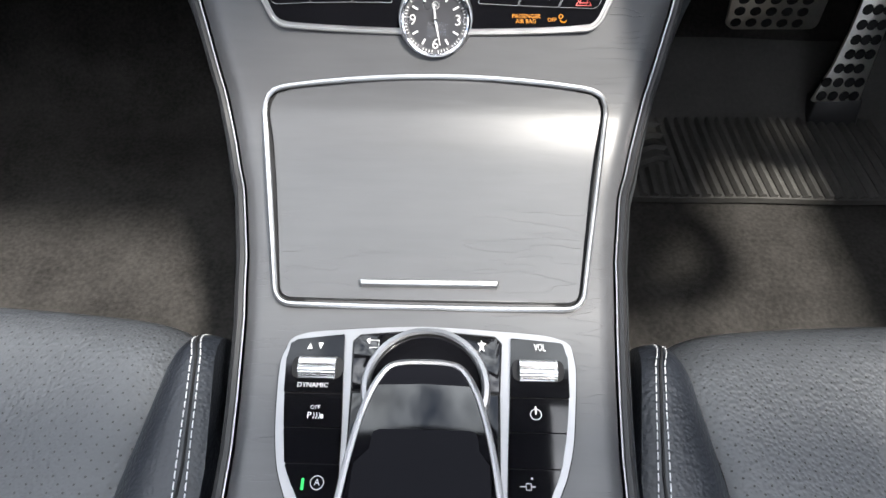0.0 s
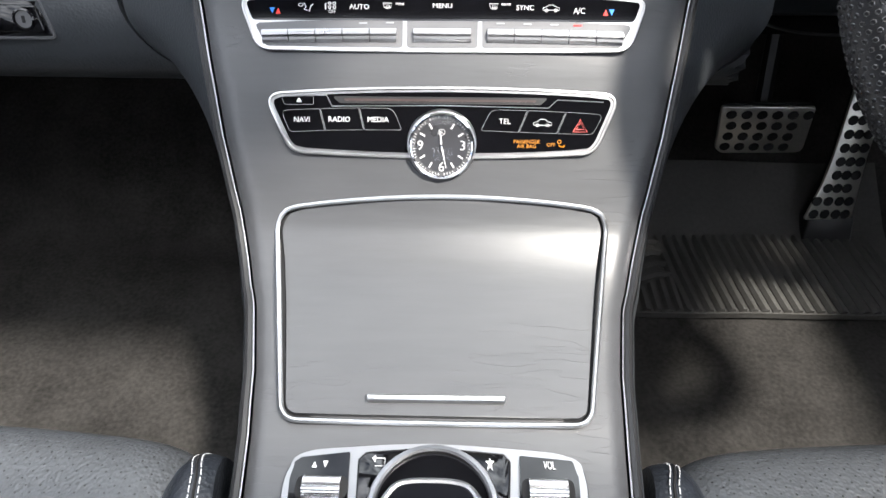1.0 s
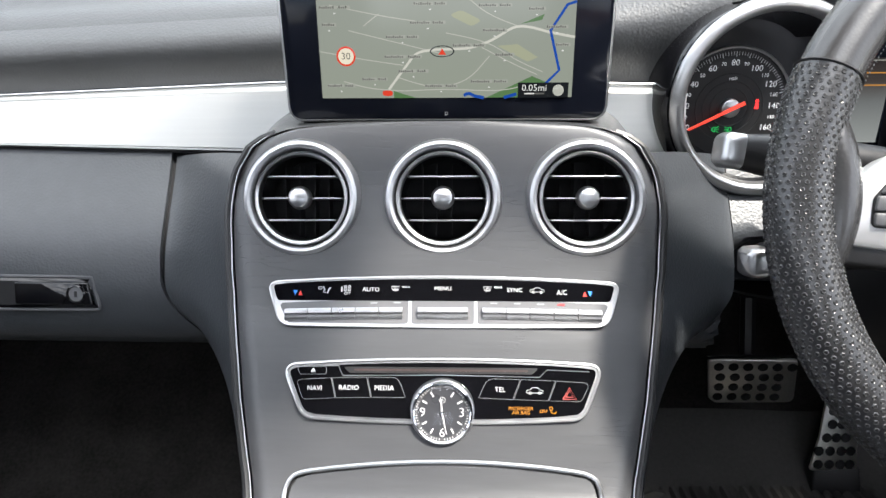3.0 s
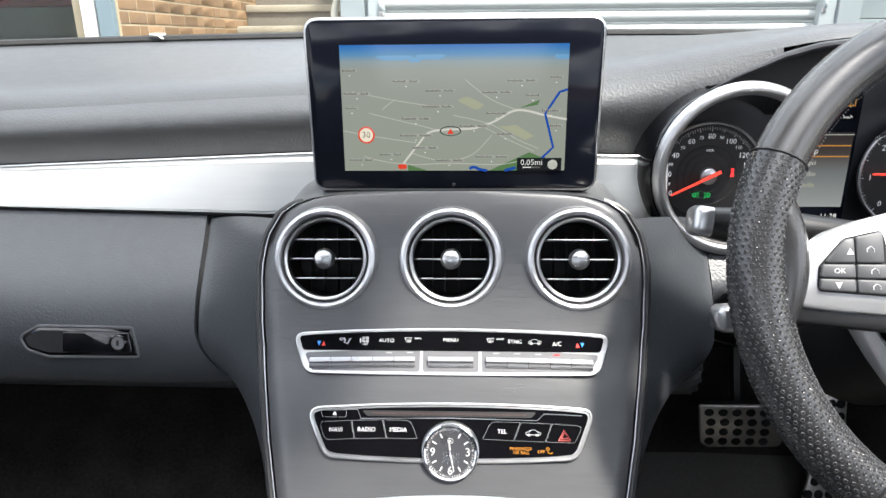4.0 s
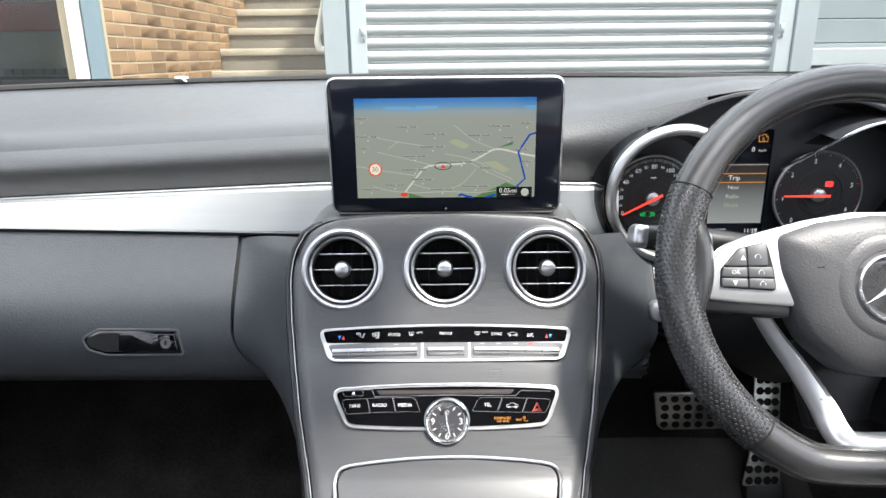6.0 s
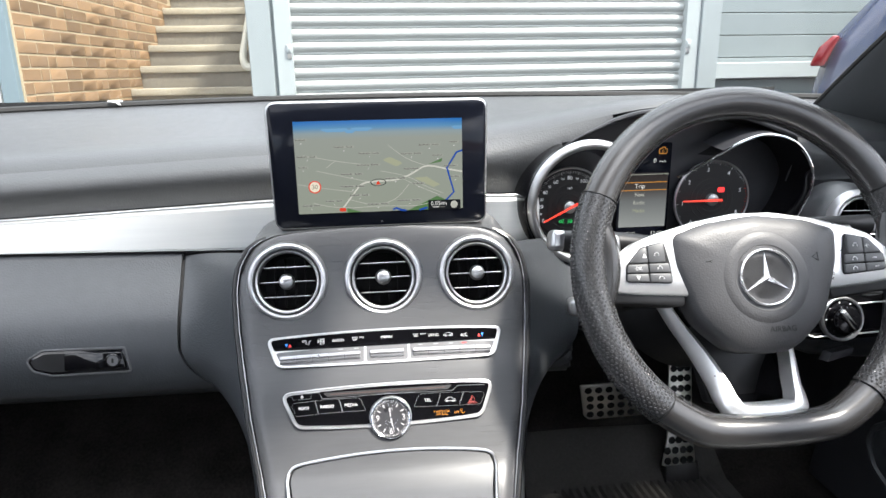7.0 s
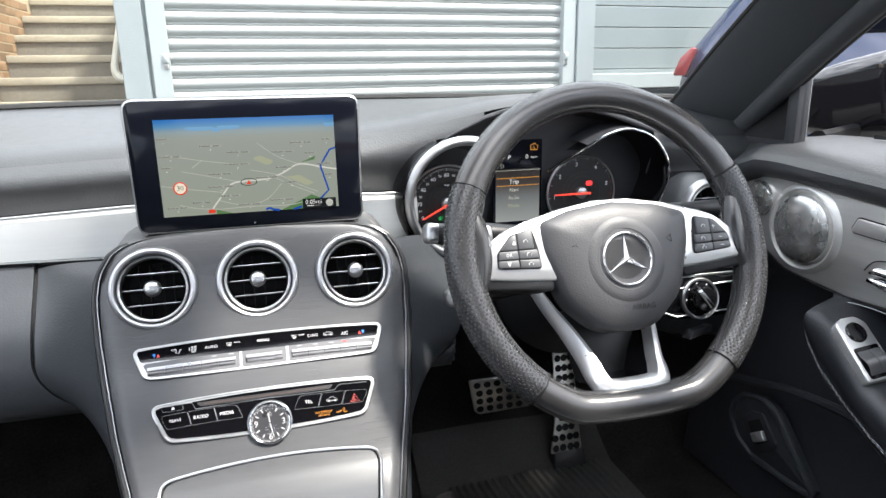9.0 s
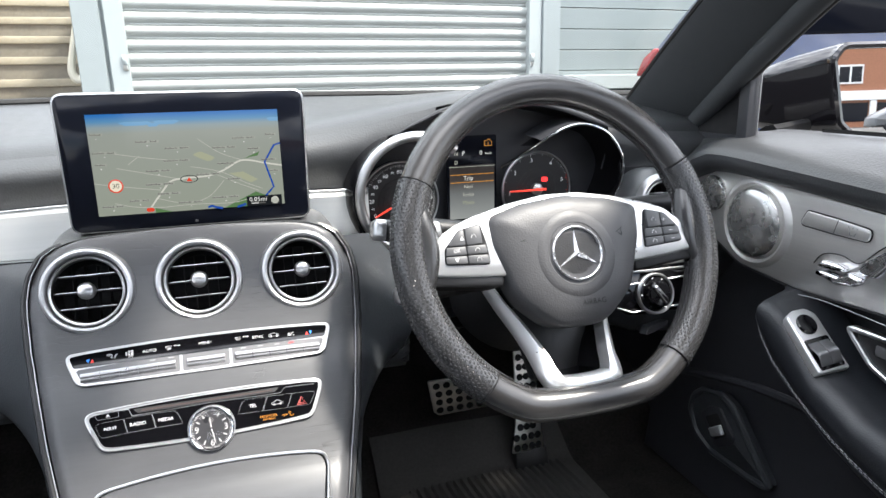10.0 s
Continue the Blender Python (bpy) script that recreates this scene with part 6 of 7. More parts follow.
rubber_mat = thing("floor_mat", (.37, .60, .26), "ribbed grey rubber mat panel under the pedals", "floor mat")
P("mat_panel", sheet(B(), lambda x, y: floor_pt(x, y) + Vector((0, 0, .012)), lin(.222, .57, 14), lin(.525, .745, 12), (0, 0, -.008)), "matrub", rubber_mat, "rubber mat panel")
for i in range(22):
    x = .282 + i * .0128
    pts = [floor_pt(x + .010 * (y - .53) / .13 * (-1), y) + Vector((0, 0, .0125)) for y in lin(.527, .660, 8)]
    P("rib", tube(B(), pts, .0052, n=6, squash=(1, .8)), "matrub", rubber_mat)
for i in range(4):
    a = .235 + i * .0128
    P("rib", tube(B(), [floor_pt(a, y) + Vector((0, 0, .0125)) for y in lin(.527, .565 + .006 * i, 4)], .0052, n=6), "matrub", rubber_mat)
for i in range(4):
    y = .578 + i * .020
    P("rib", tube(B(), [floor_pt(x, y + (x - .232) * .45 if x < .262 else y + .0135 - (x - .262) * .3) + Vector((0, 0, .0125)) for x in lin(.228, .276, 6)], .0052, n=6), "matrub", rubber_mat)
footrest = thing("foot_rest", (.22, .80, .36), "dark carpeted footwell side", "footwell trim")
# near-black colour stands in for the shade at the footwell's front
P("toe_board", sheet(B(), lambda x, v: Vector((x, .98 + .06 * v, .40 + .5 * v)), lin(-.82, .82, 8), lin(0, 1, 4)), "void", footrest, "toe board in near-black for the footwell shade")
for sg in (-1, 1):
    P("kick_panel", sheet(B(), lambda y, z: Vector((sg * .775, y, z)), lin(.55, 1.06, 6), lin(.24, .88, 6)), "soft_black", footrest, "black kick panel")


# ---- seats ----
ST_D = (.01, .03, .06, .12)
def seat(name, sg, lab):
    """A cushion: perforated middle, raised side bolsters with twin stitching. sg: +1 on the driver's side."""
    t = thing(name, (sg * .37, .0, .25), lab, "car seat", "front seats")
    F = lambda x, y: Vector((sg * x, y, 0))
    # x is measured outwards from the middle of the car
    us = lin(.162, .555, 34)
    ds = [0, .001, .003, .007, .013, .021, .032, .045, .07, .1, .16, .24, .34, .46, .60]
    def cush(x, d):
        u = (x - .162) / .393
        front = .250 + .014 * math.sin(math.pi * min(1, max(0, u))) - (.007 * (1 - min(1, (x - .162) / .05)) ** 2)
        q = F(x + .13 * min(d, .12) * (1 - min(1, max(0, u))) ** 2, front - d)
        r = .045
        drop = r - math.sqrt(max(0, r * r - (r - min(d, r)) ** 2))
        edge = .007 * (1 - min(1, (x - .162) / .022)) ** 2
        q.z = .446 - drop - .014 * math.sin(math.pi * u) ** 2 * min(1, d * 6) - edge
        return q
    P("cushion", sheet(B(), cush, us, ds), "seat_perf", t, "perforated black leather cushion")
    P("cushion_front", sheet(B(), lambda x, v: cush(x, 0) + Vector((0, -.02 * v, -.15 * v)), us, lin(0, 1, 6)), "seat", t, "black leather cushion front")
    # inner bolster beside the console
    def bol(a, d):
        # a runs over the roll from the cushion to the console
        an = math.pi * (a * .68 + .02)
        w = .024 + .22 * min(d, .12)
        front = .232 - .016 * (1 - math.sin(an)) ** 2
        x = .1450 + w * math.cos(an) - .085 * min(d, .12)
        r = .035
        drop = r - math.sqrt(max(0, r * r - (r - min(d, r)) ** 2))
        q = F(x, front - d)
        q.z = .405 + (.060 + .004 * min(1, d * 5)) * math.sin(an) ** .9 - drop * 1.3
        if a > .9:
            q.z -= (a - .9) * 1.0
        return q
    P("bolster", sheet(B(), bol, lin(0, 1, 26), ds), "seat", t, "smooth black leather side bolster")
    P("bolster_front", sheet(B(), lambda a, v: bol(a, 0) + Vector((0, -.006 * v, -.14 * v)), lin(0, 1, 26), lin(0, 1, 4)), "seat", t)
    P("bolster_seam", tube(B(), [bol(interp(d, ST_D, (.625, .726, .750, .775)), d) + Vector((0, 0, .0002)) for d in ds[2:]], .0009, n=6), "void", t, "sewn seam")
    for row in ((.57, .685, .715, .745), (.68, .767, .785, .805)):
        bm = B()
        y = .004
        while y < .34:
            p0, p1 = (bol(interp(q, ST_D, row), q) + Vector((0, 0, .0007)) for q in (y, y + .0042))
            tube(bm, [p0, p0.lerp(p1, .5) + Vector((0, 0, .0003)), p1], .00042, n=4)
            y += .0058
        tagged(P("stitching", bm, "thread", t, "white double stitching"), kind="stuff")
    # near-black tube laid in the groove as its shade
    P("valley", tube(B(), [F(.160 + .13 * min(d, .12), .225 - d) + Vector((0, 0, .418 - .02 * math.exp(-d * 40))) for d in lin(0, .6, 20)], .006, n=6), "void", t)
    lo, hi = min(sg * .15, sg * .53), max(sg * .15, sg * .53)
    # backrest out of view, added to keep light from behind off the footwell
    P("backrest", prism(B(), flat((0, -.335, .40), (1, 0, 0), (0, -.26, 1)), fillet([(lo, 0), (hi, 0), (hi - .03, .56), (lo + .03, .56)], [.02, .02, .08, .08], 5), -.11, 0, .03), "seat", t, "black leather backrest")
    P("seat_base", box(B(), min(sg * .14, sg * .55), -.35, .245, max(sg * .14, sg * .55), .18, .40, .01), "black", t, "black seat base")
    return t
def perf_material():
    """Black seat leather with a lattice of fine pierced holes."""
    m = mat("perforated_leather", (0.058, 0.062, 0.068), 0.40, grain=1.0, gscale=430, bump_kind="leather", vary=0.12)
    n, l = m.node_tree.nodes, m.node_tree.links
    tc, mp = n.new("ShaderNodeTexCoord"), n.new("ShaderNodeMapping")
    mp.inputs["Rotation"].default_value, mp.inputs["Scale"].default_value = (0, 0, radians(45)), (150, 150, 150)
    fr, ln = n.new("ShaderNodeVectorMath"), n.new("ShaderNodeVectorMath")
    fr.operation, ln.operation = "FRACTION", "DISTANCE"
    sp_, cb = n.new("ShaderNodeSeparateXYZ"), n.new("ShaderNodeCombineXYZ")
    lt = n.new("ShaderNodeMath")
    lt.operation, lt.inputs[1].default_value = "LESS_THAN", 0.10
    ln.inputs[1].default_value = (0.5, 0.5, 0)
    l.new(tc.outputs["Object"], mp.inputs[0]), l.new(mp.outputs[0], fr.inputs[0]), l.new(fr.outputs[0], sp_.inputs[0])
    l.new(sp_.outputs[0], cb.inputs[0]), l.new(sp_.outputs[1], cb.inputs[1]), l.new(cb.outputs[0], ln.inputs[0]), l.new(ln.outputs["Value"], lt.inputs[0])
    b = n["Principled BSDF"]
    src = b.inputs["Base Color"].links[0].from_socket
    mx = n.new("ShaderNodeMixRGB")
    mx.inputs[2].default_value = (0.002, 0.002, 0.002, 1)
    l.new(lt.outputs[0], mx.inputs[0]), l.new(src, mx.inputs[1]), l.new(mx.outputs[0], b.inputs["Base Color"])
    return m
M["seat_perf"] = perf_material()
seat("driver_seat", 1, "black perforated leather driver seat cushion with white stitching")
seat("passenger_seat", -1, "black perforated leather passenger seat cushion with white stitching")


# ---- driver's door ----
door = thing("driver_door", (.72, .1, .26), "open-topped black door lining with brushed metal panel", "car door")
DX = lambda x: flat((x, 0, 0), (0, -1, 0), (0, 0, 1))   # a runs to the rear (-y), b up, h towards the driver
P("lining", sheet(B(), lambda y, z: Vector((.730 + .02 * math.sin((z - .3) * 5) - .015 * max(0, .45 - z), y, z)), lin(-.9, .66, 30), lin(.26, .835, 20), (.03, 0, 0)), "soft_black", door, "black lower door lining")
def rail(y, v):
    """The leather door top: a nose over the metal panel, then a slope up to the window."""
    zn = .795 + .072 * (max(y, -.1) - .25) - max(0, y - .52) * .5
    pts = [(.712, zn - .026), (.694, zn - .020), (.686, zn - .008), (.685, zn + .002), (.692, zn + .012), (.708, zn + .022), (.735, .836), (.765, .843), (.79, .845), (.80, .82)]
    i = v * (len(pts) - 1)
    j = min(int(i), len(pts) - 2)
    a, b = pts[j], pts[j + 1]
    return Vector((a[0] + (b[0] - a[0]) * (i - j), y, min(.8455, a[1] + (b[1] - a[1]) * (i - j)) - max(0, y - .47) * .10))
P("top_rail", sheet(B(), rail, lin(-.9, .60, 50), lin(0, 1, 24)), "dash", door, "dark grey leather door top")
ALU = fillet([(-.585, .800), (-.2443, .770), (.30, .745), (.30, .640), (-.2277, .661), (-.354, .655), (-.455, .664), (-.53, .700), (-.565, .745)], [.01, .2, .01, .01, .2, .08, .05, .05, .03], 6)
P("metal_panel", prism(B(), DX(.712), ALU, -.004, .006, .0025), "door_alu", door, "brushed grey metal door panel")
P("panel_shadow_line", tube(B(), [DX(.712)(a, b - .0015, .004) for a, b in ALU], .0013, True, 5), "black", door)
def pierced(name, base, pitch, hole):
    """Metal sheet with a lattice of fine dark holes, laid in the plane of the door."""
    m = mat(name, base, 0.27, 0.85, vary=0.05)
    n, l = m.node_tree.nodes, m.node_tree.links
    tc, mp, fr, sp_, cb, ds_, lt, mx, mr = (n.new(k) for k in ("ShaderNodeTexCoord", "ShaderNodeMapping", "ShaderNodeVectorMath", "ShaderNodeSeparateXYZ", "ShaderNodeCombineXYZ", "ShaderNodeVectorMath", "ShaderNodeMath", "ShaderNodeMixRGB", "ShaderNodeMath"))
    mp.inputs["Rotation"].default_value, mp.inputs["Scale"].default_value = (radians(45), 0, 0), (1 / pitch,) * 3
    fr.operation, ds_.operation, lt.operation, lt.inputs[1].default_value = "FRACTION", "DISTANCE", "LESS_THAN", hole
    ds_.inputs[1].default_value = (0.5, 0.5, 0)
    b = n["Principled BSDF"]
    src = b.inputs["Base Color"].links[0].from_socket
    l.new(tc.outputs["Object"], mp.inputs[0]), l.new(mp.outputs[0], fr.inputs[0]), l.new(fr.outputs[0], sp_.inputs[0])
    l.new(sp_.outputs[1], cb.inputs[0]), l.new(sp_.outputs[2], cb.inputs[1]), l.new(cb.outputs[0], ds_.inputs[0]), l.new(ds_.outputs["Value"], lt.inputs[0])
    mx.inputs[2].default_value = (0.004, 0.004, 0.004, 1)
    l.new(lt.outputs[0], mx.inputs[0]), l.new(src, mx.inputs[1]), l.new(mx.outputs[0], b.inputs["Base Color"])
    return m
M["grille"] = pierced("pierced_metal", (0.62, 0.62, 0.61), .0023, .27)
SPK = DX(.706)
sp_o = P("speaker", lathe(B(), SPK, -.4290, .7264, [(.0660, -.006), (.0600, .002), (.0540, .0050), (.0505, .0030), (.0495, -.002), (.0470, .004), (.0470, .004), (.0466, .006)], 56), "door_alu", door, "round speaker surround")
P("grille", lathe(B(), SPK, -.4290, .7264, [(.0468, .004), (.0440, .0085), (.034, .0130), (.020, .0155), (0, .0162)], 56), "grille", sp_o, "finely pierced metal grille")
P("tweeter", lathe(B(), SPK, -.5135, .7540, [(.0262, -.006), (.0258, .003), (.0235, .0060), (.012, .0088), (0, .0095)], 40), "grille", door, "small round tweeter grille")
MEM = fillet([(-.3545, .7430), (-.3470, .7572), (-.3040, .7545), (-.2605, .7502), (-.2625, .7362), (-.3080, .7366), (-.3520, .7385)], [.004, .005, .05, .006, .006, .05, .004], 4)
P("plate_outline", prism(B(), SPK, inset(MEM, -.0011), -.002, .0016), "void", door)
P("seat_memory_plate", prism(B(), SPK, MEM, -.002, .0030, .001), "door_alu", door, "seat memory button plate")
P("plate_split", tube(B(), [SPK(-.3026, .7538, .0031), SPK(-.3075, .7366, .0031)], .0004, n=4), "void", door)
line_mark([(-.2870, .7475), (-.2862, .7400), (-.2800, .7400), (-.2790, .7430)], .0005, door, SPK, .0032, "print_grey")
for k_ in range(3):
    mark("symbol", SPK, circle(-.2885 + .0055 * k_, .7488 - .0004 * k_, .0008, 6), "print_grey", door, .0034)
# seat-shaped adjuster: cushion, its front edge, and the backrest
def chrome_piece(name, o, lab):
    q = P(name, prism(B(), SPK, fillet(o, .004, 4), -.002, .013, .0045), "chrome", door, lab)
    P("dark_inlay", prism(B(), SPK, inset(fillet(o, .004, 4), .0042), .0120, .0136), "grille", q, "fine dark inlay")
chrome_piece("seat_adjuster", [(-.3185, .6986), (-.3104, .7060), (-.2901, .7060), (-.2778, .7025), (-.2822, .6972), (-.2986, .6958), (-.3140, .6950)], "chrome cushion adjuster")
chrome_piece("seat_adjuster", [(-.3210, .6910), (-.3047, .6935), (-.2877, .6922), (-.2729, .7000), (-.2569, .6971), (-.2551, .6917), (-.2673, .6840), (-.2928, .6804), (-.3107, .6846)], "chrome cushion adjuster")
chrome_piece("backrest_adjuster", [(-.2660, .7049), (-.2571, .7180), (-.2200, .7480), (-.2080, .7430), (-.2420, .7000), (-.2573, .6995)], "chrome backrest adjuster")
P("recess_line", tube(B(), smooth_curve([SPK(a, b, .0012) for a, b in ((-.330, .6960), (-.3180, .7100), (-.2950, .7140), (-.2712, .7100), (-.2500, .7296), (-.2250, .7520))], 6), .0007, n=5), "void", door, "fine panel joint")
# armrest, swelling out from the lining
ZS = lambda y: interp(y, [-.6, .05, .165, .20, .238, .28, .318, .340, .350, .366], [.47, .485, .502, .514, .530, .5545, .581, .606, .626, .644])
ZP = lambda y: interp(y, [-.6, .10, .165, .20, .255, .31, .335, .350, .366], [.545, .550, .555, .563, .587, .636, .650, .653, .653])
def arm(y, v):
    """The armrest: from under the stitched line, over a full roll to the top that carries the switches."""
    zs, zp = ZS(y), ZP(y)
    k = min(1, max(0, (.366 - y) / .020)) ** .5
    xs = .735 - .089 * k
    pts = [(.735, zs - .06), (xs + .030 * k, zs - .035), (xs + .004, zs - .010), (xs, zs), (xs - .006 * k, zs + (zp - zs) * .35), (xs - .004 * k, zs + (zp - zs) * .7), (xs + .006, zp - .004), (xs + .020 * k, zp), (.70, zp + .002), (.735, zp + .004)]
    i = v * (len(pts) - 1)
    j = min(int(i), len(pts) - 2)
    w = i - j
    p0, p1, p2, p3 = (pts[max(0, min(len(pts) - 1, j + d))] for d in (-1, 0, 1, 2))
    f = lambda n: .5 * (2 * p1[n] + (p2[n] - p0[n]) * w + (2 * p0[n] - 5 * p1[n] + 4 * p2[n] - p3[n]) * w * w + (3 * p1[n] - p0[n] - 3 * p2[n] + p3[n]) * w ** 3)
    return Vector((f(0), y, f(1)))
P("armrest", sheet(B(), arm, lin(-.6, .10, 16) + lin(.11, .340, 46) + lin(.343, .3655, 14), lin(0, 1, 45)), "door_leather", door, "black leather armrest")
for k_ in (.322, .350):
    bm = B()
    y = -.30
    while y < .352:
        p0, p1 = arm(y, k_), arm(y + .0042, k_)
        off = Vector((-.0009, 0, .0002))
        tube(bm, [p0 + off, p1 + off], .00042, n=4)
        y += .0060
    tagged(P("stitching", bm, "thread", door, "white double stitching on the armrest"), kind="stuff")
AMM = flat((.6690, .2820, .6180), (0, -.76, -.65), (1, 0, .10))
def armtop(a, b, h=0.0):
    return AMM(a, b, h)
sw = P("switch_panel", prism(B(), armtop, fillet([(-.042, -.008), (-.036, -.021), (.037, -.023), (.040, .020), (-.032, .020), (-.041, .010)], [.008, .010, .004, .004, .012, .008], 5), -.012, .002, .0015), "spoke_silver", door, "silver window switch panel")
P("mirror_dial", lathe(B(), armtop, -.021, -.001, [(.0130, .001), (.0126, .0035), (.0110, .0045), (.0060, .0036), (0, .0040)], 32), "gloss", sw, "round mirror adjuster")
P("switch_well", prism(B(), armtop, rrect(-.003, -.018, .035, .016, .003), .0015, .0024), "gloss", sw, "gloss black switch well")
for a in (.014,):
    bm = B()
    sheet(bm, lambda u, v, a=a: armtop(a + u, v, .0024 + .0055 * math.exp(-((u - .004) / .010) ** 2)), lin(-.012, .016, 10), [-.015, -.0005], (0, 0, -.002))
    P("window_switch", bm, "switch_grey", sw, "silver window switch")
    bm = B()
    sheet(bm, lambda u, v, a=a: armtop(a + u, v, .0024 + .0055 * math.exp(-((u - .004) / .010) ** 2)), lin(-.012, .016, 10), [.0005, .0145], (0, 0, -.002))
    P("window_switch", bm, "switch_grey", sw, "silver window switch")
GH = DX(.700)
P("grab_frame", band(B(), GH, fillet([(-.276, .640), (-.10, .642), (-.10, .545), (-.235, .600)], [.008, .01, .01, .03], 5), inset(fillet([(-.276, .640), (-.10, .642), (-.10, .545), (-.235, .600)], [.008, .01, .01, .03], 5), .006), -.004, .006, .0015), "satin", door, "silver grab handle frame")
P("grab_plate", prism(B(), GH, fillet([(-.262, .634), (-.10, .636), (-.10, .555), (-.232, .604)], [.006, .01, .01, .02], 4), -.008, .001), "black", door, "black lock button plate")
P("lock_key", prism(B(), GH, rrect(-.232, .616, -.14, .628, .002), .0, .003, .001), "key_grey", door, "dark lock key")
P("arm_stitch_line", tube(B(), smooth_curve([GH(-.345, .652, .002), GH(-.30, .656, .002), GH(-.20, .652, .002), GH(-.05, .645, .002)], 8), .0005, n=5), "thread", door, "stitched upper seam")
# boot release in its oval ring
BRM = DX(.722)
REL = fillet([(-.539, .395), (-.5335, .420), (-.5115, .4400), (-.475, .4490), (-.448, .4390), (-.3655, .3530), (-.404, .3485), (-.4876, .3465), (-.523, .3625)], [.02, .02, .02, .02, .02, .006, .02, .03, .03], 5)
P("release_panel", prism(B(), BRM, REL, -.012, .004, .004), "dash_low", door, "dark grey boot release panel")
P("release_ring", tube(B(), [BRM(a, b, .003) for a, b in REL], .0055, True, 8), "dash_low", door, "raised rim")
P("release_bezel", prism(B(), BRM, fillet([(-.5133, .3985), (-.4938, .4210), (-.4715, .4275), (-.4380, .3945), (-.4424, .3795), (-.4739, .3590)], .008, 4), .002, .0075, .001), "soft_black", door, "black switch bezel")
P("release_recess", prism(B(), BRM, fillet([(-.4991, .4004), (-.4747, .4178), (-.4510, .3922), (-.4742, .3726)], .003, 3), .006, .0082), "void", door)
P("release_switch", prism(B(), BRM, fillet([(-.4873, .3870), (-.4645, .4040), (-.4550, .3916), (-.4780, .3765)], .002, 3), .007, .0135, .002), "spoke_silver", door, "silver boot release switch")
P("pocket_line", tube(B(), smooth_curve([BRM(-.60, .440, .004), BRM(-.5582, .4523, .004), BRM(-.4757, .4744, .004), BRM(-.3997, .4916, .004), BRM(-.30, .500, .004), BRM(-.1, .500, .004)], 6), .007, n=8), "soft_black", door, "moulded ridge")
P("door_glass", sheet(B(), lambda y, z: Vector((.770 - .05 * (z - .84), y, z)), [-.9, .40], [.845, .850]), "rubber", door)


# ---- windscreen, pillar, mirror ----
pil = thing("windscreen_pillar", (.72, .70, .88), "charcoal windscreen pillar rising beside the dash", "pillar")
def pillar_pt(t, w):
    low, high = Vector((.728, .690, .858)), Vector((.600, .100, 1.150))
    c = low.lerp(high, t) + Vector((0, 0, .020 * math.sin(math.pi * t)))
    side = Vector((.30, -.93, -.06)).normalized()
    an = math.pi * (w - .5)
    wd = .080 - .006 * t
    return c + side * (wd * math.sin(an)) + Vector((-.5, -.5, .2)).normalized() * (.018 * math.cos(an))
P("pillar_cover", sheet(B(), pillar_pt, lin(-.12, 1, 26), lin(0, 1, 14)), "soft_pillar", pil, "charcoal fabric pillar cover")
P("pillar_lip", tube(B(), [pillar_pt(t, .97) + Vector((-.004, -.004, 0)) for t in lin(-.12, 1, 20)], .015, n=12), "soft_pillar", pil, "moulded pillar edge")
P("pillar_seal", tube(B(), [pillar_pt(t, 1.0) + Vector((.004, -.010, 0)) for t in lin(-.12, 1, 20)], .011, n=8), "rubber", pil, "black rubber door seal")
P("pillar_glass_edge", tube(B(), [pillar_pt(t, 0) for t in lin(0, 1, 20)], .004, n=6), "rubber", pil)
wsc = thing("windscreen", (0, .89, .90), "clear raked windscreen above the dashboard", "windscreen")
def glass_pt(x, t):
    y, z = base_line(x)
    top = Vector((x * .82, .315 - .06 * (x / .75) ** 2, 1.170))
    return Vector((x, y + .006, z + .004)).lerp(top, t) + Vector((0, 0, .02 * math.sin(math.pi * t)))
g = P("pane", sheet(B(), glass_pt, lin(-.74, .74, 24), lin(0, 1, 10)), "screen_glass", wsc, "clear glass pane")
g.visible_shadow = False
P("header", tube(B(), [glass_pt(x, 1) for x in lin(-.74, .74, 24)], .022, n=10), "soft_black", wsc, "black windscreen header")
P("frame_post", tube(B(), [glass_pt(-.745, t) for t in lin(0, 1, 12)], .026, n=10), "soft_black", wsc, "charcoal windscreen post")
# the rubber-edged front of the side window and its corner trim
P("window_post", box(B(), .728, .4860, .826, .750, .5060, .938, .004), "soft_black", door, "charcoal window post")
P("window_line", box(B(), .7420, .4815, .828, .7435, .4830, .950, .0004), "switch_grey", door, "thin bright window edge")
P("corner_trim", prism(B(), flat((.745, 0, 0), (0, -1, 0), (0, 0, 1)), [(-.66, .820), (-.505, .834), (-.503, .944), (-.560, .905), (-.625, .840)], -.01, .004, .002), "void", door, "black corner trim")
mir = thing("door_mirror", (.84, .48, .84), "black wing mirror beside the door glass", "wing mirror")
MM = flat((.992, .470, .890), (.965, -.26, 0), (0, .033, 1))
MO = fillet([(-.115, .048), (-.100, .072), (.105, .074), (.120, .040), (.112, -.055), (.08, -.075), (-.066, -.072), (-.096, -.044)], [.02, .03, .03, .02, .03, .03, .03, .02], 5)
bm = B()
def swell(o, d):
    """The shell grows towards the car and slopes down as it runs forward."""
    return [(a - .60 * d * max(0, min(1, (.02 - a) / .10)), b - (.22 * d * max(0, min(1, (.02 - a) / .10)) if b > .02 else 0)) for a, b in o]
rings_ = [(inset(swell(MO, .15), .045), -.172), (inset(swell(MO, .145), .020), -.160), (inset(swell(MO, .11), .006), -.115), (swell(MO, .055), -.06), (MO, -.012), (MO, .0), (inset(MO, .004), .004), (inset(MO, .009), .002), (inset(MO, .010), -.006)]
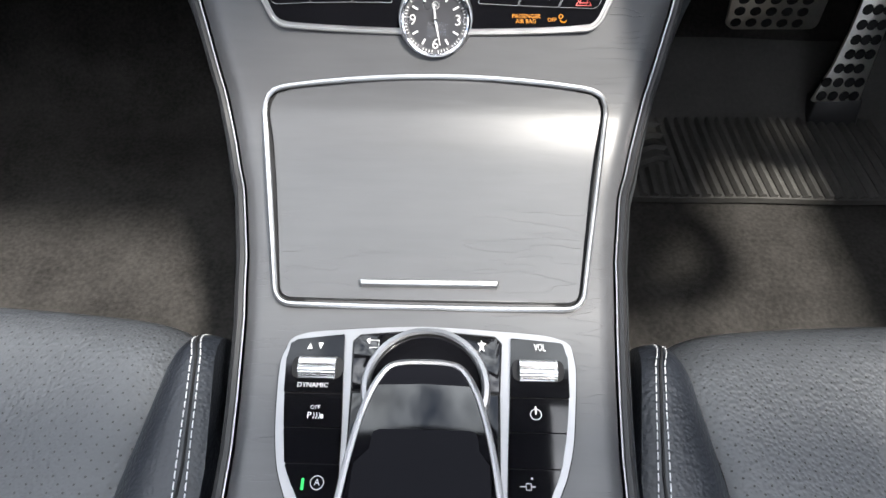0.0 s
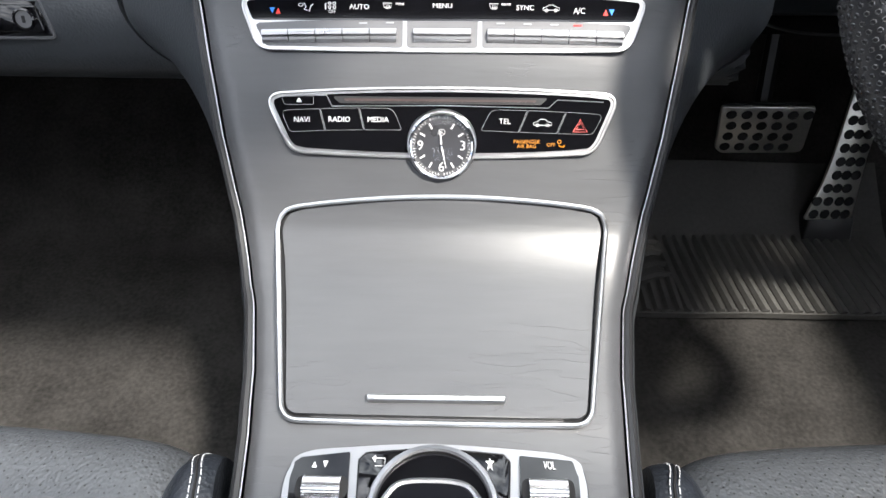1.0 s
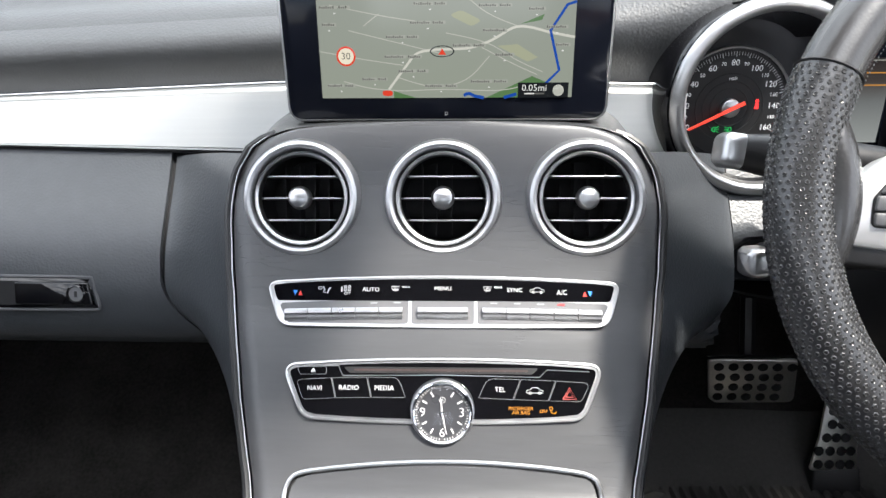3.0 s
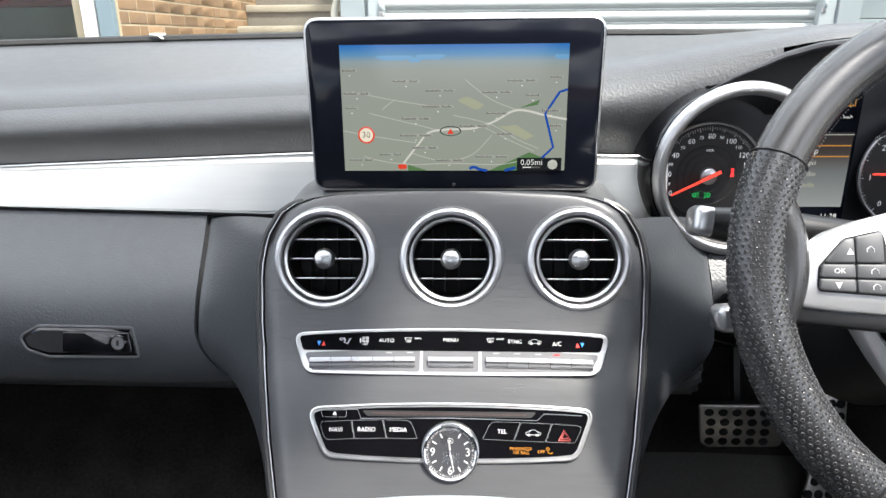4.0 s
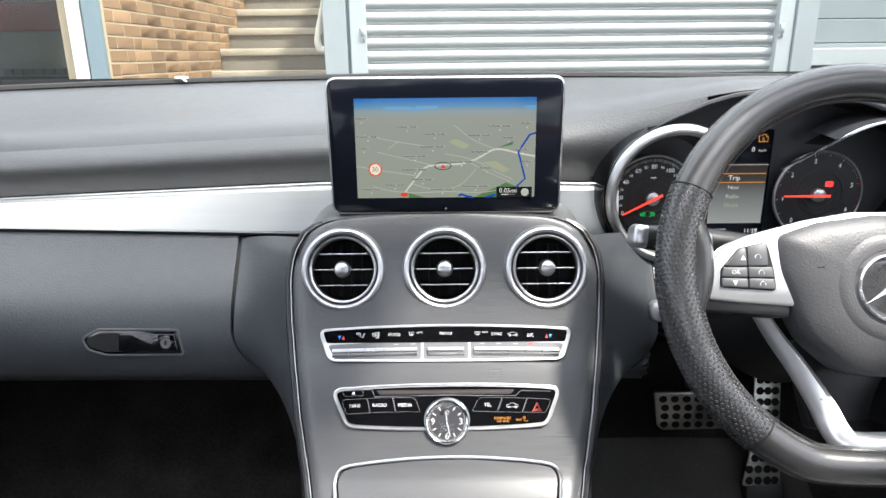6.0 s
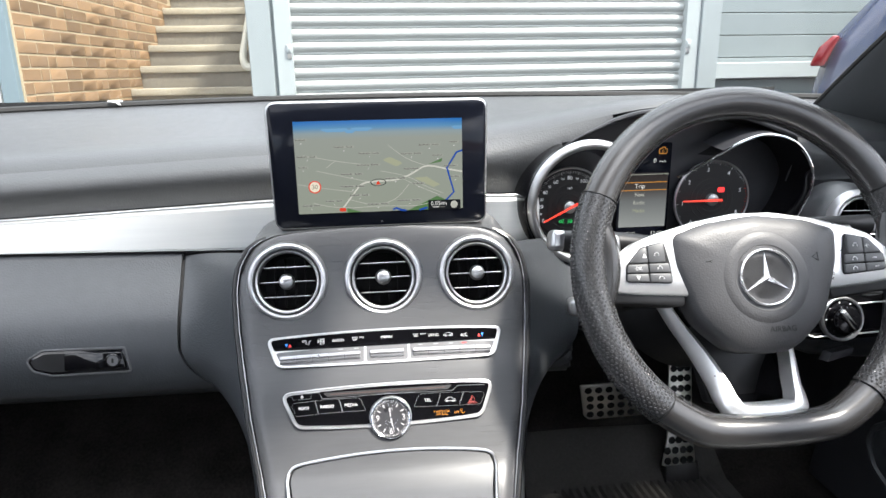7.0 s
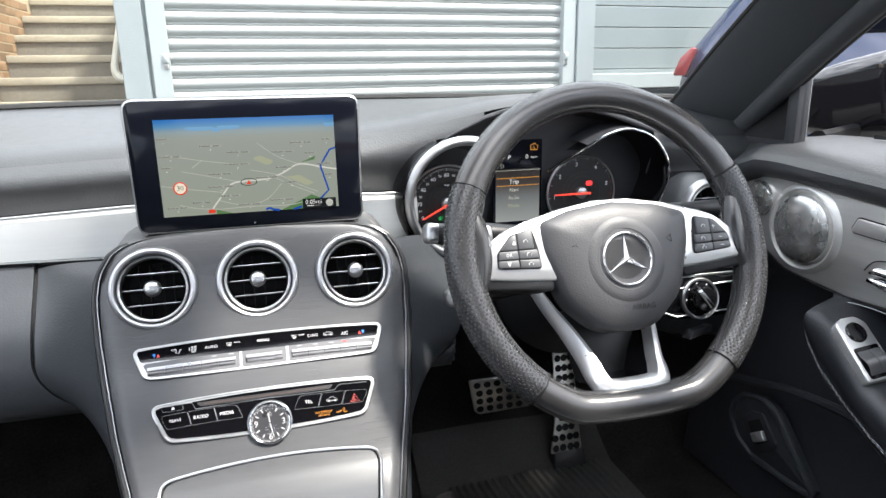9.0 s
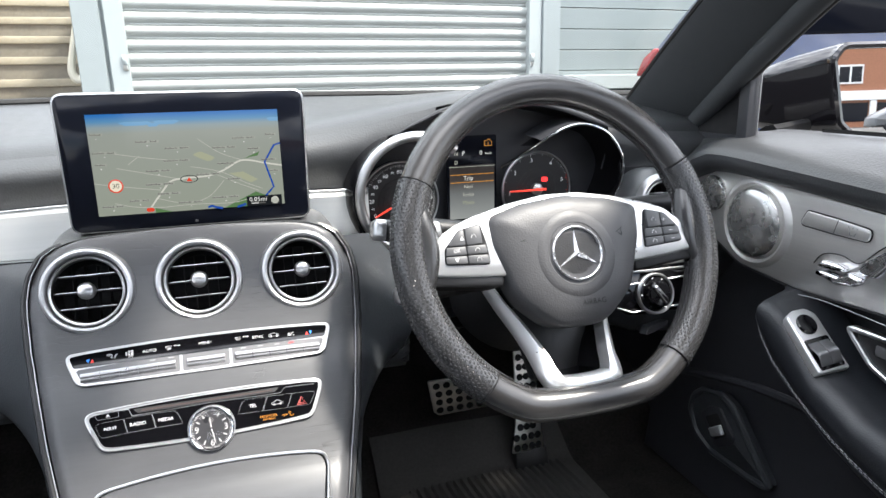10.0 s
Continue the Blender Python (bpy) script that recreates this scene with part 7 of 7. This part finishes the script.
vv = [[bm.verts.new(MM(a, b, h)) for a, b in o] for o, h in rings_]
for r0, r1 in zip(vv, vv[1:]):
    for i in range(len(MO)):
        bm.faces.new((r0[i - 1], r0[i], r1[i], r1[i - 1]))
bm.faces.new(vv[0][::-1])
P("shell", bm, "car_black", mir, "gloss black mirror shell")
P("mirror_glass", prism(B(), MM, inset(MO, .010), -.008, -.004), "mirror", mir, "mirror glass")
P("mirror_foot", tube(B(), smooth_curve([(.775, .50, .833), (.81, .515, .834), (.86, .54, .836), (.92, .55, .842)], 5), lambda t: .020 - .004 * t, n=10, squash=(.6, 1)), "black", mir, "black mirror foot")


# ---- the plain rest of the car behind and beside the camera ----
tagged(part("wall_passenger_side", box(B(), -.80, -1.3, .25, -.745, .56, .84, .01), "soft_black"), "plain black passenger door lining", "car side", kind="structure")
tagged(part("wall_rear", box(B(), -.80, -1.20, .25, .80, -1.12, .86, .01), "soft_black"), "plain black rear wall of the cabin", "car rear", kind="structure")
# unseen roof rear, added for dark reflections and shade, then the header; open between
tagged(part("roof", box(B(), -.645, -.80, 1.165, .645, -.06, 1.205, .015), "soft_black"), "plain black unseen roof panel behind the open top", "car roof", kind="structure")
tagged(part("roof_header", box(B(), -.60, .290, 1.155, .60, .315, 1.180, .010), "soft_black"), "plain black roof header above the windscreen", "car roof", kind="structure")
# unseen block, set to throw the shadow line across the passenger footwell
tagged(part("roof_console", box(B(), -.34, .160, 1.145, .17, .290, 1.180, .015), "soft_black"), "unseen black block added to shade the passenger footwell", "car roof", kind="structure")
for sg in (-1, 1):
    tagged(part("wall_rear_pillar", tube(B(), [(sg * .76, -1.17, .84), (sg * .71, -1.02, 1.02), (sg * .62, -.79, 1.18)], .035, n=10), "soft_black"), "plain black rear roof pillar", "car pillar", kind="structure")
    tagged(part("wall_front_wing", box(B(), min(sg * .74, sg * .80), .98, .12, max(sg * .74, sg * .80), 2.08, .755, .02, 2), "car_black"), "plain black front wing under the bonnet", "car wing", kind="structure")
tagged(part("wall_car_nose", box(B(), -.80, 2.02, .12, .80, 2.10, .745, .03, 2), "car_black"), "plain black nose of the car", "car nose", kind="structure")
tagged(part("wall_underbody", box(B(), -.80, -1.25, -.055, .80, 2.06, .225, .02, 2), "soft_black"), "plain black underbody of the car", "car underbody", kind="structure")
bonnet = tagged(part("bonnet", sheet(B(), lambda x, y: Vector((x, y, .872 - .055 * max(0, y - .9) ** 1.5 - .05 * (x / .75) ** 2)), lin(-.80, .80, 16), lin(.90, 2.1, 14), (0, 0, -.02)), "car_black"), "black car bonnet beyond the windscreen", "bonnet")

# ---- outside ----
GZ = -.06
tagged(part("ground", sheet(B(), lambda x, y: Vector((x, y, GZ)), [-400, -60, -12, -4, 0, 4, 12, 60, 400], [-400, -60, -12, -4, 0, 3, 12, 60, 400]), "asphalt"), "grey asphalt yard", "ground", kind="structure")
WL, WD = Vector((-.488, 3.93, 0)), Vector((2.584, .16, 0)).normalized()
WN = Vector((WD.y, -WD.x, 0))             # towards the car
def OM(off=0.0):
    """The garage wall's plane, pushed back by off: a along it from the latch, b height, h towards the car."""
    return flat(WL - WN * off, WD, (0, 0, 1))
W0 = OM()
# roller shutter
sh = thing("roller_shutter", tuple(W0(1.3, GZ, -.05)), "closed pale grey roller shutter door", "roller shutter")
def slat_mesh():
    bm = B()
    m = OM()
    pr = [(.0, .000), (.004, .002), (.008, .009), (.018, .017), (.032, .020), (.046, .017), (.056, .009), (.060, .002), (.0605, .000), (.064, .0035), (.070, .0045), (.0755, .000)]
    g = [[bm.verts.new(m(x, b, h - .02)) for b, h in pr] for x in (.018, 2.570)]
    for i in range(len(pr) - 1):
        bm.faces.new((g[0][i], g[0][i + 1], g[1][i + 1], g[1][i]))
    return bm
s0 = P("slat", slat_mesh(), "shutter", sh)
for i in range(-1, 32):
    o = s0.copy()
    scene.collection.objects.link(o)
    o.matrix_parent_inverse = s0.matrix_parent_inverse
    o.location.z = .0755 * i
s0.location.z = .0755 * -2
for a in (-.080, 2.566):
    P("guide_rail", prism(B(), W0, [(a, GZ), (a + .098, GZ), (a + .098, 2.6), (a, 2.6)], -.03, .035, .004), "paint_light", sh, "pale guide rail")
for a in (-.004, 2.588):
    P("latch", prism(B(), W0, rrect(a - .016, 1.050, a + .016, 1.105, .008), .03, .050, .006), "paint_light", sh, "shutter latch")
    P("latch_shade", prism(B(), W0, rrect(a - .012, 1.020, a + .014, 1.062, .006), .03, .042, .004), "steel", sh)
# painted posts
def post(a0, a1, lab):
    t = thing("post", tuple(W0((a0 + a1) / 2, GZ, 0)), lab, "post")
    P("post_face", prism(B(), W0, [(a0, GZ), (a1, GZ), (a1, 3.2), (a0, 3.2)], -.12, .05, .005), "paint_grey", t)
    return t
post(-.238, -.100, "pale blue-grey painted post beside the shutter")
post(2.668, 2.806, "pale blue-grey painted post between shutter and siding")
P("groove", prism(B(), W0, [(-.100, GZ), (-.080, GZ), (-.080, 3.0), (-.100, 3.0)], -.05, .010), "paint_side", sh)
lintel = tagged(part("wall_over_shutter", prism(B(), W0, [(-.24, 2.5), (2.81, 2.5), (2.81, 3.0), (-.24, 3.0)], -.2, .02), "paint_grey"), "pale painted wall above the shutter", "wall", kind="structure")
# siding
sd_ = tagged(part("wall_siding", prism(B(), W0, [(2.80, GZ), (6.5, GZ), (6.5, 3.0), (2.80, 3.0)], -.25, -.06), "paint_side"), "pale blue-grey clad garage wall", "wall", kind="structure")
bd = part("board", prism(B(), W0, [(2.806, 0), (6.5, 0), (6.5, .141), (2.806, .141)], -.058, -.035, .004), "paint_side", sd_)
for i in range(20):
    o = bd if i == 0 else bd.copy()
    if i:
        scene.collection.objects.link(o)
    o.location.z = GZ + .02 + .1455 * i + .011
ledge = tagged(part("trim_ledge", prism(B(), W0, [(2.81, .85), (6.5, .85), (6.5, .955), (2.81, .955)], -.05, .03, .006), "paint_light"), "pale ledge across the siding", "ledge", kind="structure")

# the alley's brick wall, the shop front before it, the stairs between it and the garage
bw = tagged(part("wall_brick", box(B(), -2.20, 3.71, GZ, -1.945, 9.0, 2.6, .006), "mortar"), "buff brick alley wall with pale mortar", "wall", kind="structure")
SF = flat((-1.96, 3.70, 0), (1, .0, 0), (0, 0, 1))
sf = thing("shop_front", (-3.2, 3.72, GZ), "shop window with white and grey-blue frame", "shop front")
P("grey_jamb", prism(B(), SF, [(-.085, GZ), (.006, GZ), (.006, 3.0), (-.085, 3.0)], -.10, .03, .006), "paint_grey_dark", sf, "blue-grey jamb")
P("white_jamb", prism(B(), SF, [(-.170, GZ), (-.100, GZ), (-.100, 3.0), (-.170, 3.0)], -.10, .04, .006), "white", sf, "white window frame")
P("window_rail", prism(B(), SF, [(-3.0, .30), (-.17, .30), (-.17, .40), (-3.0, .40)], -.10, .05, .006), "white", sf, "white lower rail")
P("window_base", prism(B(), SF, [(-3.0, GZ), (-.17, GZ), (-.17, .30), (-3.0, .30)], -.10, .02, .006), "paint_grey_dark", sf, "blue-grey panel under the window")
gl_ = P("shop_pane", prism(B(), SF, [(-3.0, .40), (-.17, .40), (-.17, 2.9), (-3.0, 2.9)], -.055, -.050), "shop_glass", sf, "dark shop glass")
gl_.visible_shadow = False
tagged(part("wall_shop_inside", box(B(), -5.2, 5.3, GZ, -2.2, 5.4, 3.0), "concrete_dark"), "dim shop back wall", "wall", kind="structure")
tagged(part("shop_ceiling", sheet(B(), lambda x, y: Vector((x, y, 2.95)), [-5.2, -2.2], [3.7, 5.4]), "concrete_dark"), "dim shop ceiling", "ceiling", kind="structure")
CR = flat((-2.2, 4.3, 0), (1, 0, 0), (0, 0, 1))
crate = thing("stock_shelf", (-2.9, 4.4, GZ), "dark shelf of orange and red stock in the shop window", "shelf")
P("shelf_board", prism(B(), CR, [(-1.4, .78), (-.03, .78), (-.03, .83), (-1.4, .83)], -.3, 0), "black", crate)
P("shelf_leg", prism(B(), CR, [(-1.4, GZ), (-.03, GZ), (-.03, .78), (-1.4, .78)], -.28, -.02), "black", crate)
P("stock", prism(B(), CR, rrect(-.30, .86, -.10, .95, .01), -.15, 0, .01), "orange", crate, "orange boxes")
P("stock", prism(B(), CR, rrect(-1.2, 1.12, -.12, 1.30, .02), -.15, 0, .01), "red_stock", crate, "dark red stock")
for i in range(9):
    P("slot_bar", prism(B(), CR, [(-.75 + .07 * i, .84), (-.70 + .07 * i, .84), (-.70 + .07 * i, .88), (-.75 + .07 * i, .88)], -.05, .02), "slate", crate)
stz = thing("stairs", (-1.3, 5.0, GZ), "pale worn concrete stairs going up beside the brick wall", "stairs")
for i in range(12):
    z1, y0 = .118 + .178 * i, 4.25 + .28 * i
    bm = box(B(), -1.943, y0, max(GZ, z1 - .36), -.60, y0 + .62, z1, .012, 2)
    P("step", bm, "concrete", stz, "worn concrete step")
    P("nosing", box(B(), -1.940, y0 - .018, z1 - .055, -.602, y0 + .02, z1 + .003, .010, 2), "concrete_pale", stz, "paler nosing")
tagged(part("wall_stair_right", prism(B(), OM(.14), [(-.236, GZ), (.3, GZ), (.3, 2.3), (-.236, 2.3)], -4.5, 0), "paint_grey"), "painted wall beside the stairs", "wall", kind="structure")
hr = thing("stair_rail", tuple(OM(.14)(-.25, .95, 0)), "pale wooden handrail end at the stairs", "handrail")
P("rail", tube(B(), smooth_curve([OM(.10)(-.205, 1.42, 0), OM(.08)(-.245, 1.24, 0), OM(.08)(-.278, 1.10, 0), OM(.08)(-.290, 1.03, 0), OM(.08)(-.276, .985, 0), OM(.08)(-.245, .975, 0)], 5), lambda t: .014 + .012 * t, n=10), "wood_rail", hr)

# parked dark blue car ahead on the right
van = thing("parked_car", (2.6, 3.0, GZ), "dark blue parked car with red tail lamp", "car")
CMp = flat((2.25, 2.96, 0), (.80, -.60, 0), (0, 0, 1))
side_o = fillet([(.0, .30), (.0, .75), (.05, 1.02), (.42, 1.50), (.60, 1.56), (1.25, 1.54), (1.85, 1.04), (2.9, .92), (2.95, .25), (.1, .25)], [.05, .1, .1, .1, .1, .2, .2, .2, .1, .1], 5)
P("body", prism(B(), CMp, side_o, -1.2, .45, .09), "car_blue", van, "dark blue body")
P("tail_lamp", prism(B(), CMp, fillet([(-.008, .93), (.022, 1.01), (.070, 1.06), (.100, 1.06), (.050, .93)], .01, 3), -.1, .462, .01), "lamp_red", van, "red tail lamp")
P("side_window", prism(B(), CMp, fillet([(.30, 1.10), (.52, 1.42), (1.2, 1.42), (1.6, 1.08)], .05, 4), -.1, .456, .01), "glass_black", van, "dark side window")
P("bumper", prism(B(), CMp, rrect(-.04, .25, .5, .62, .05), -1.15, .47, .03), "car_blue", van)
for a in (.60, 2.35):
    wh_ = P("car_wheel", lathe(B(), CMp, a, .26, [(.31, .20), (.32, .44), (.24, .47), (.10, .45), (0, .46)], 32), "rubber", van, "black tyre")

# what the wing mirror and the open side show: a neighbouring car, roofs and a brick parade behind
shed = thing("lean_to_shed", (4.2, 4.0, GZ), "grey slatted lean-to shed across the yard", "shed")
for i in range(12):
    P("slat_board", box(B(), 4.96, .6, .10 + .115 * i, 5.0, 4.6, .180 + .115 * i, .008, 1), "paint_grey_dark", shed)
P("shed_wall", box(B(), 5.0, .6, GZ, 6.4, 4.6, 1.55, .02), "slate", shed, "dark grey shed wall")
P("shed_roof", box(B(), 4.85, .5, 1.55, 6.6, 4.7, 1.62, .02), "slate", shed, "dark shed roof")
par = thing("brick_parade", (20, -62, GZ), "two-storey brick parade with white shop fronts across the road", "building")
bmw = prism(B(), flat((75, -62, GZ), (-1, 0, 0), (0, 0, 1)), [(0, 0), (60, 0), (60, 9), (0, 9)], -8, 0)
P("wall", bmw, "brick_red", par, "red brick upper wall")
PF = flat((75, -62, GZ), (-1, 0, 0), (0, 0, 1))
P("fascia", prism(B(), PF, [(0, 2.3), (60, 2.3), (60, 3.1), (0, 3.1)], 0, .25, .03), "white", par, "white shop fascia")
for i in range(14):
    a = 1 + 4.2 * i
    wdw = P("window", prism(B(), PF, [(a, 3.7), (a + 2.0, 3.7), (a + 2.0, 5.3), (a, 5.3)], 0, .10, .02), "white", par, "white-framed window")
    for k in (0.12, 1.08):
        P("pane", prism(B(), PF, [(a + k, 3.85), (a + k + .80, 3.85), (a + k + .80, 5.15), (a + k, 5.15)], .08, .11), "glass_black", wdw)
    P("shop_window", prism(B(), PF, [(a - .6, .5), (a + 2.9, .5), (a + 2.9, 2.1), (a - .6, 2.1)], 0, .06), "glass_black", par, "dark shop window")
    P("pier", prism(B(), PF, [(a + 3.0, 0), (a + 3.5, 0), (a + 3.5, 2.3), (a + 3.0, 2.3)], 0, .2, .02), "white", par)

# a dark grey car parked before the parade
kerb_car = thing("parked_car", (20.6, -45, GZ), "dark grey hatchback parked at the far kerb", "car")
KC = flat((22.5, -45, GZ), (-1, .05, 0), (0, 0, 1))
P("body", prism(B(), KC, fillet([(.0, .25), (.02, .72), (.9, .92), (1.5, 1.42), (3.0, 1.46), (3.9, 1.0), (4.15, .8), (4.2, .25)], [.08, .15, .2, .3, .3, .2, .1, .08], 5), -1.6, 0, .12), "car_grey", kerb_car, "dark grey body")
P("side_window", prism(B(), KC, fillet([(1.0, .95), (1.55, 1.34), (2.9, 1.37), (3.55, 1.0)], .08, 4), -.1, .010, .01), "glass_black", kerb_car, "dark side windows")
for a in (.75, 3.35):
    P("car_wheel", lathe(B(), KC, a, .31, [(.31, -.18), (.31, .01), (.22, .03), (.20, .01), (0, .02)], 28), "rubber", kerb_car, "black tyre")

# bricks of the pier and of the wall along the stairs, each its own piece
def brick_piece(w, hgt, dep, rnd):
    bm = B()
    box(bm, 0, -dep, 0, w, 0, hgt, .002, 1)
    for v in bm.verts:
        v.co += Vector((rnd.uniform(-.0015, .0015), rnd.uniform(-.001, .001), rnd.uniform(-.0015, .0015)))
    finish(bm)
    me = bpy.data.meshes.new("brick")
    bm.to_mesh(me)
    bm.free()
    me.materials.append(M["brick"])
    return me
rnd = random.Random(5)
PH = .0752
full, half_ = [brick_piece(.208, .064, .02, rnd) for i in range(3)], [brick_piece(.098, .064, .02, rnd) for i in range(3)]
def lay(wallob, org, along, n_courses, z0, run, first=0.0):
    ang = math.atan2(along.y, along.x)
    for c in range(n_courses):
        a = first
        k = 0
        while a < run - .05:
            ln_ = .098 if (k == 0 and c % 2) or rnd.random() < .12 else .208
            k += 1
            ob = new("brick", rnd.choice(full if ln_ > .1 else half_))
            ob.parent = wallob
            p = org + along * (a + .004)
            ob.matrix_local = pose(p.x, p.y, z0 + c * PH, 0, 0, math.degrees(ang))
            a += ln_ + .012
lay(bw, Vector((-1.9615, 3.72, 0)), Vector((0, 1, 0)), 14, .62, 3.0)
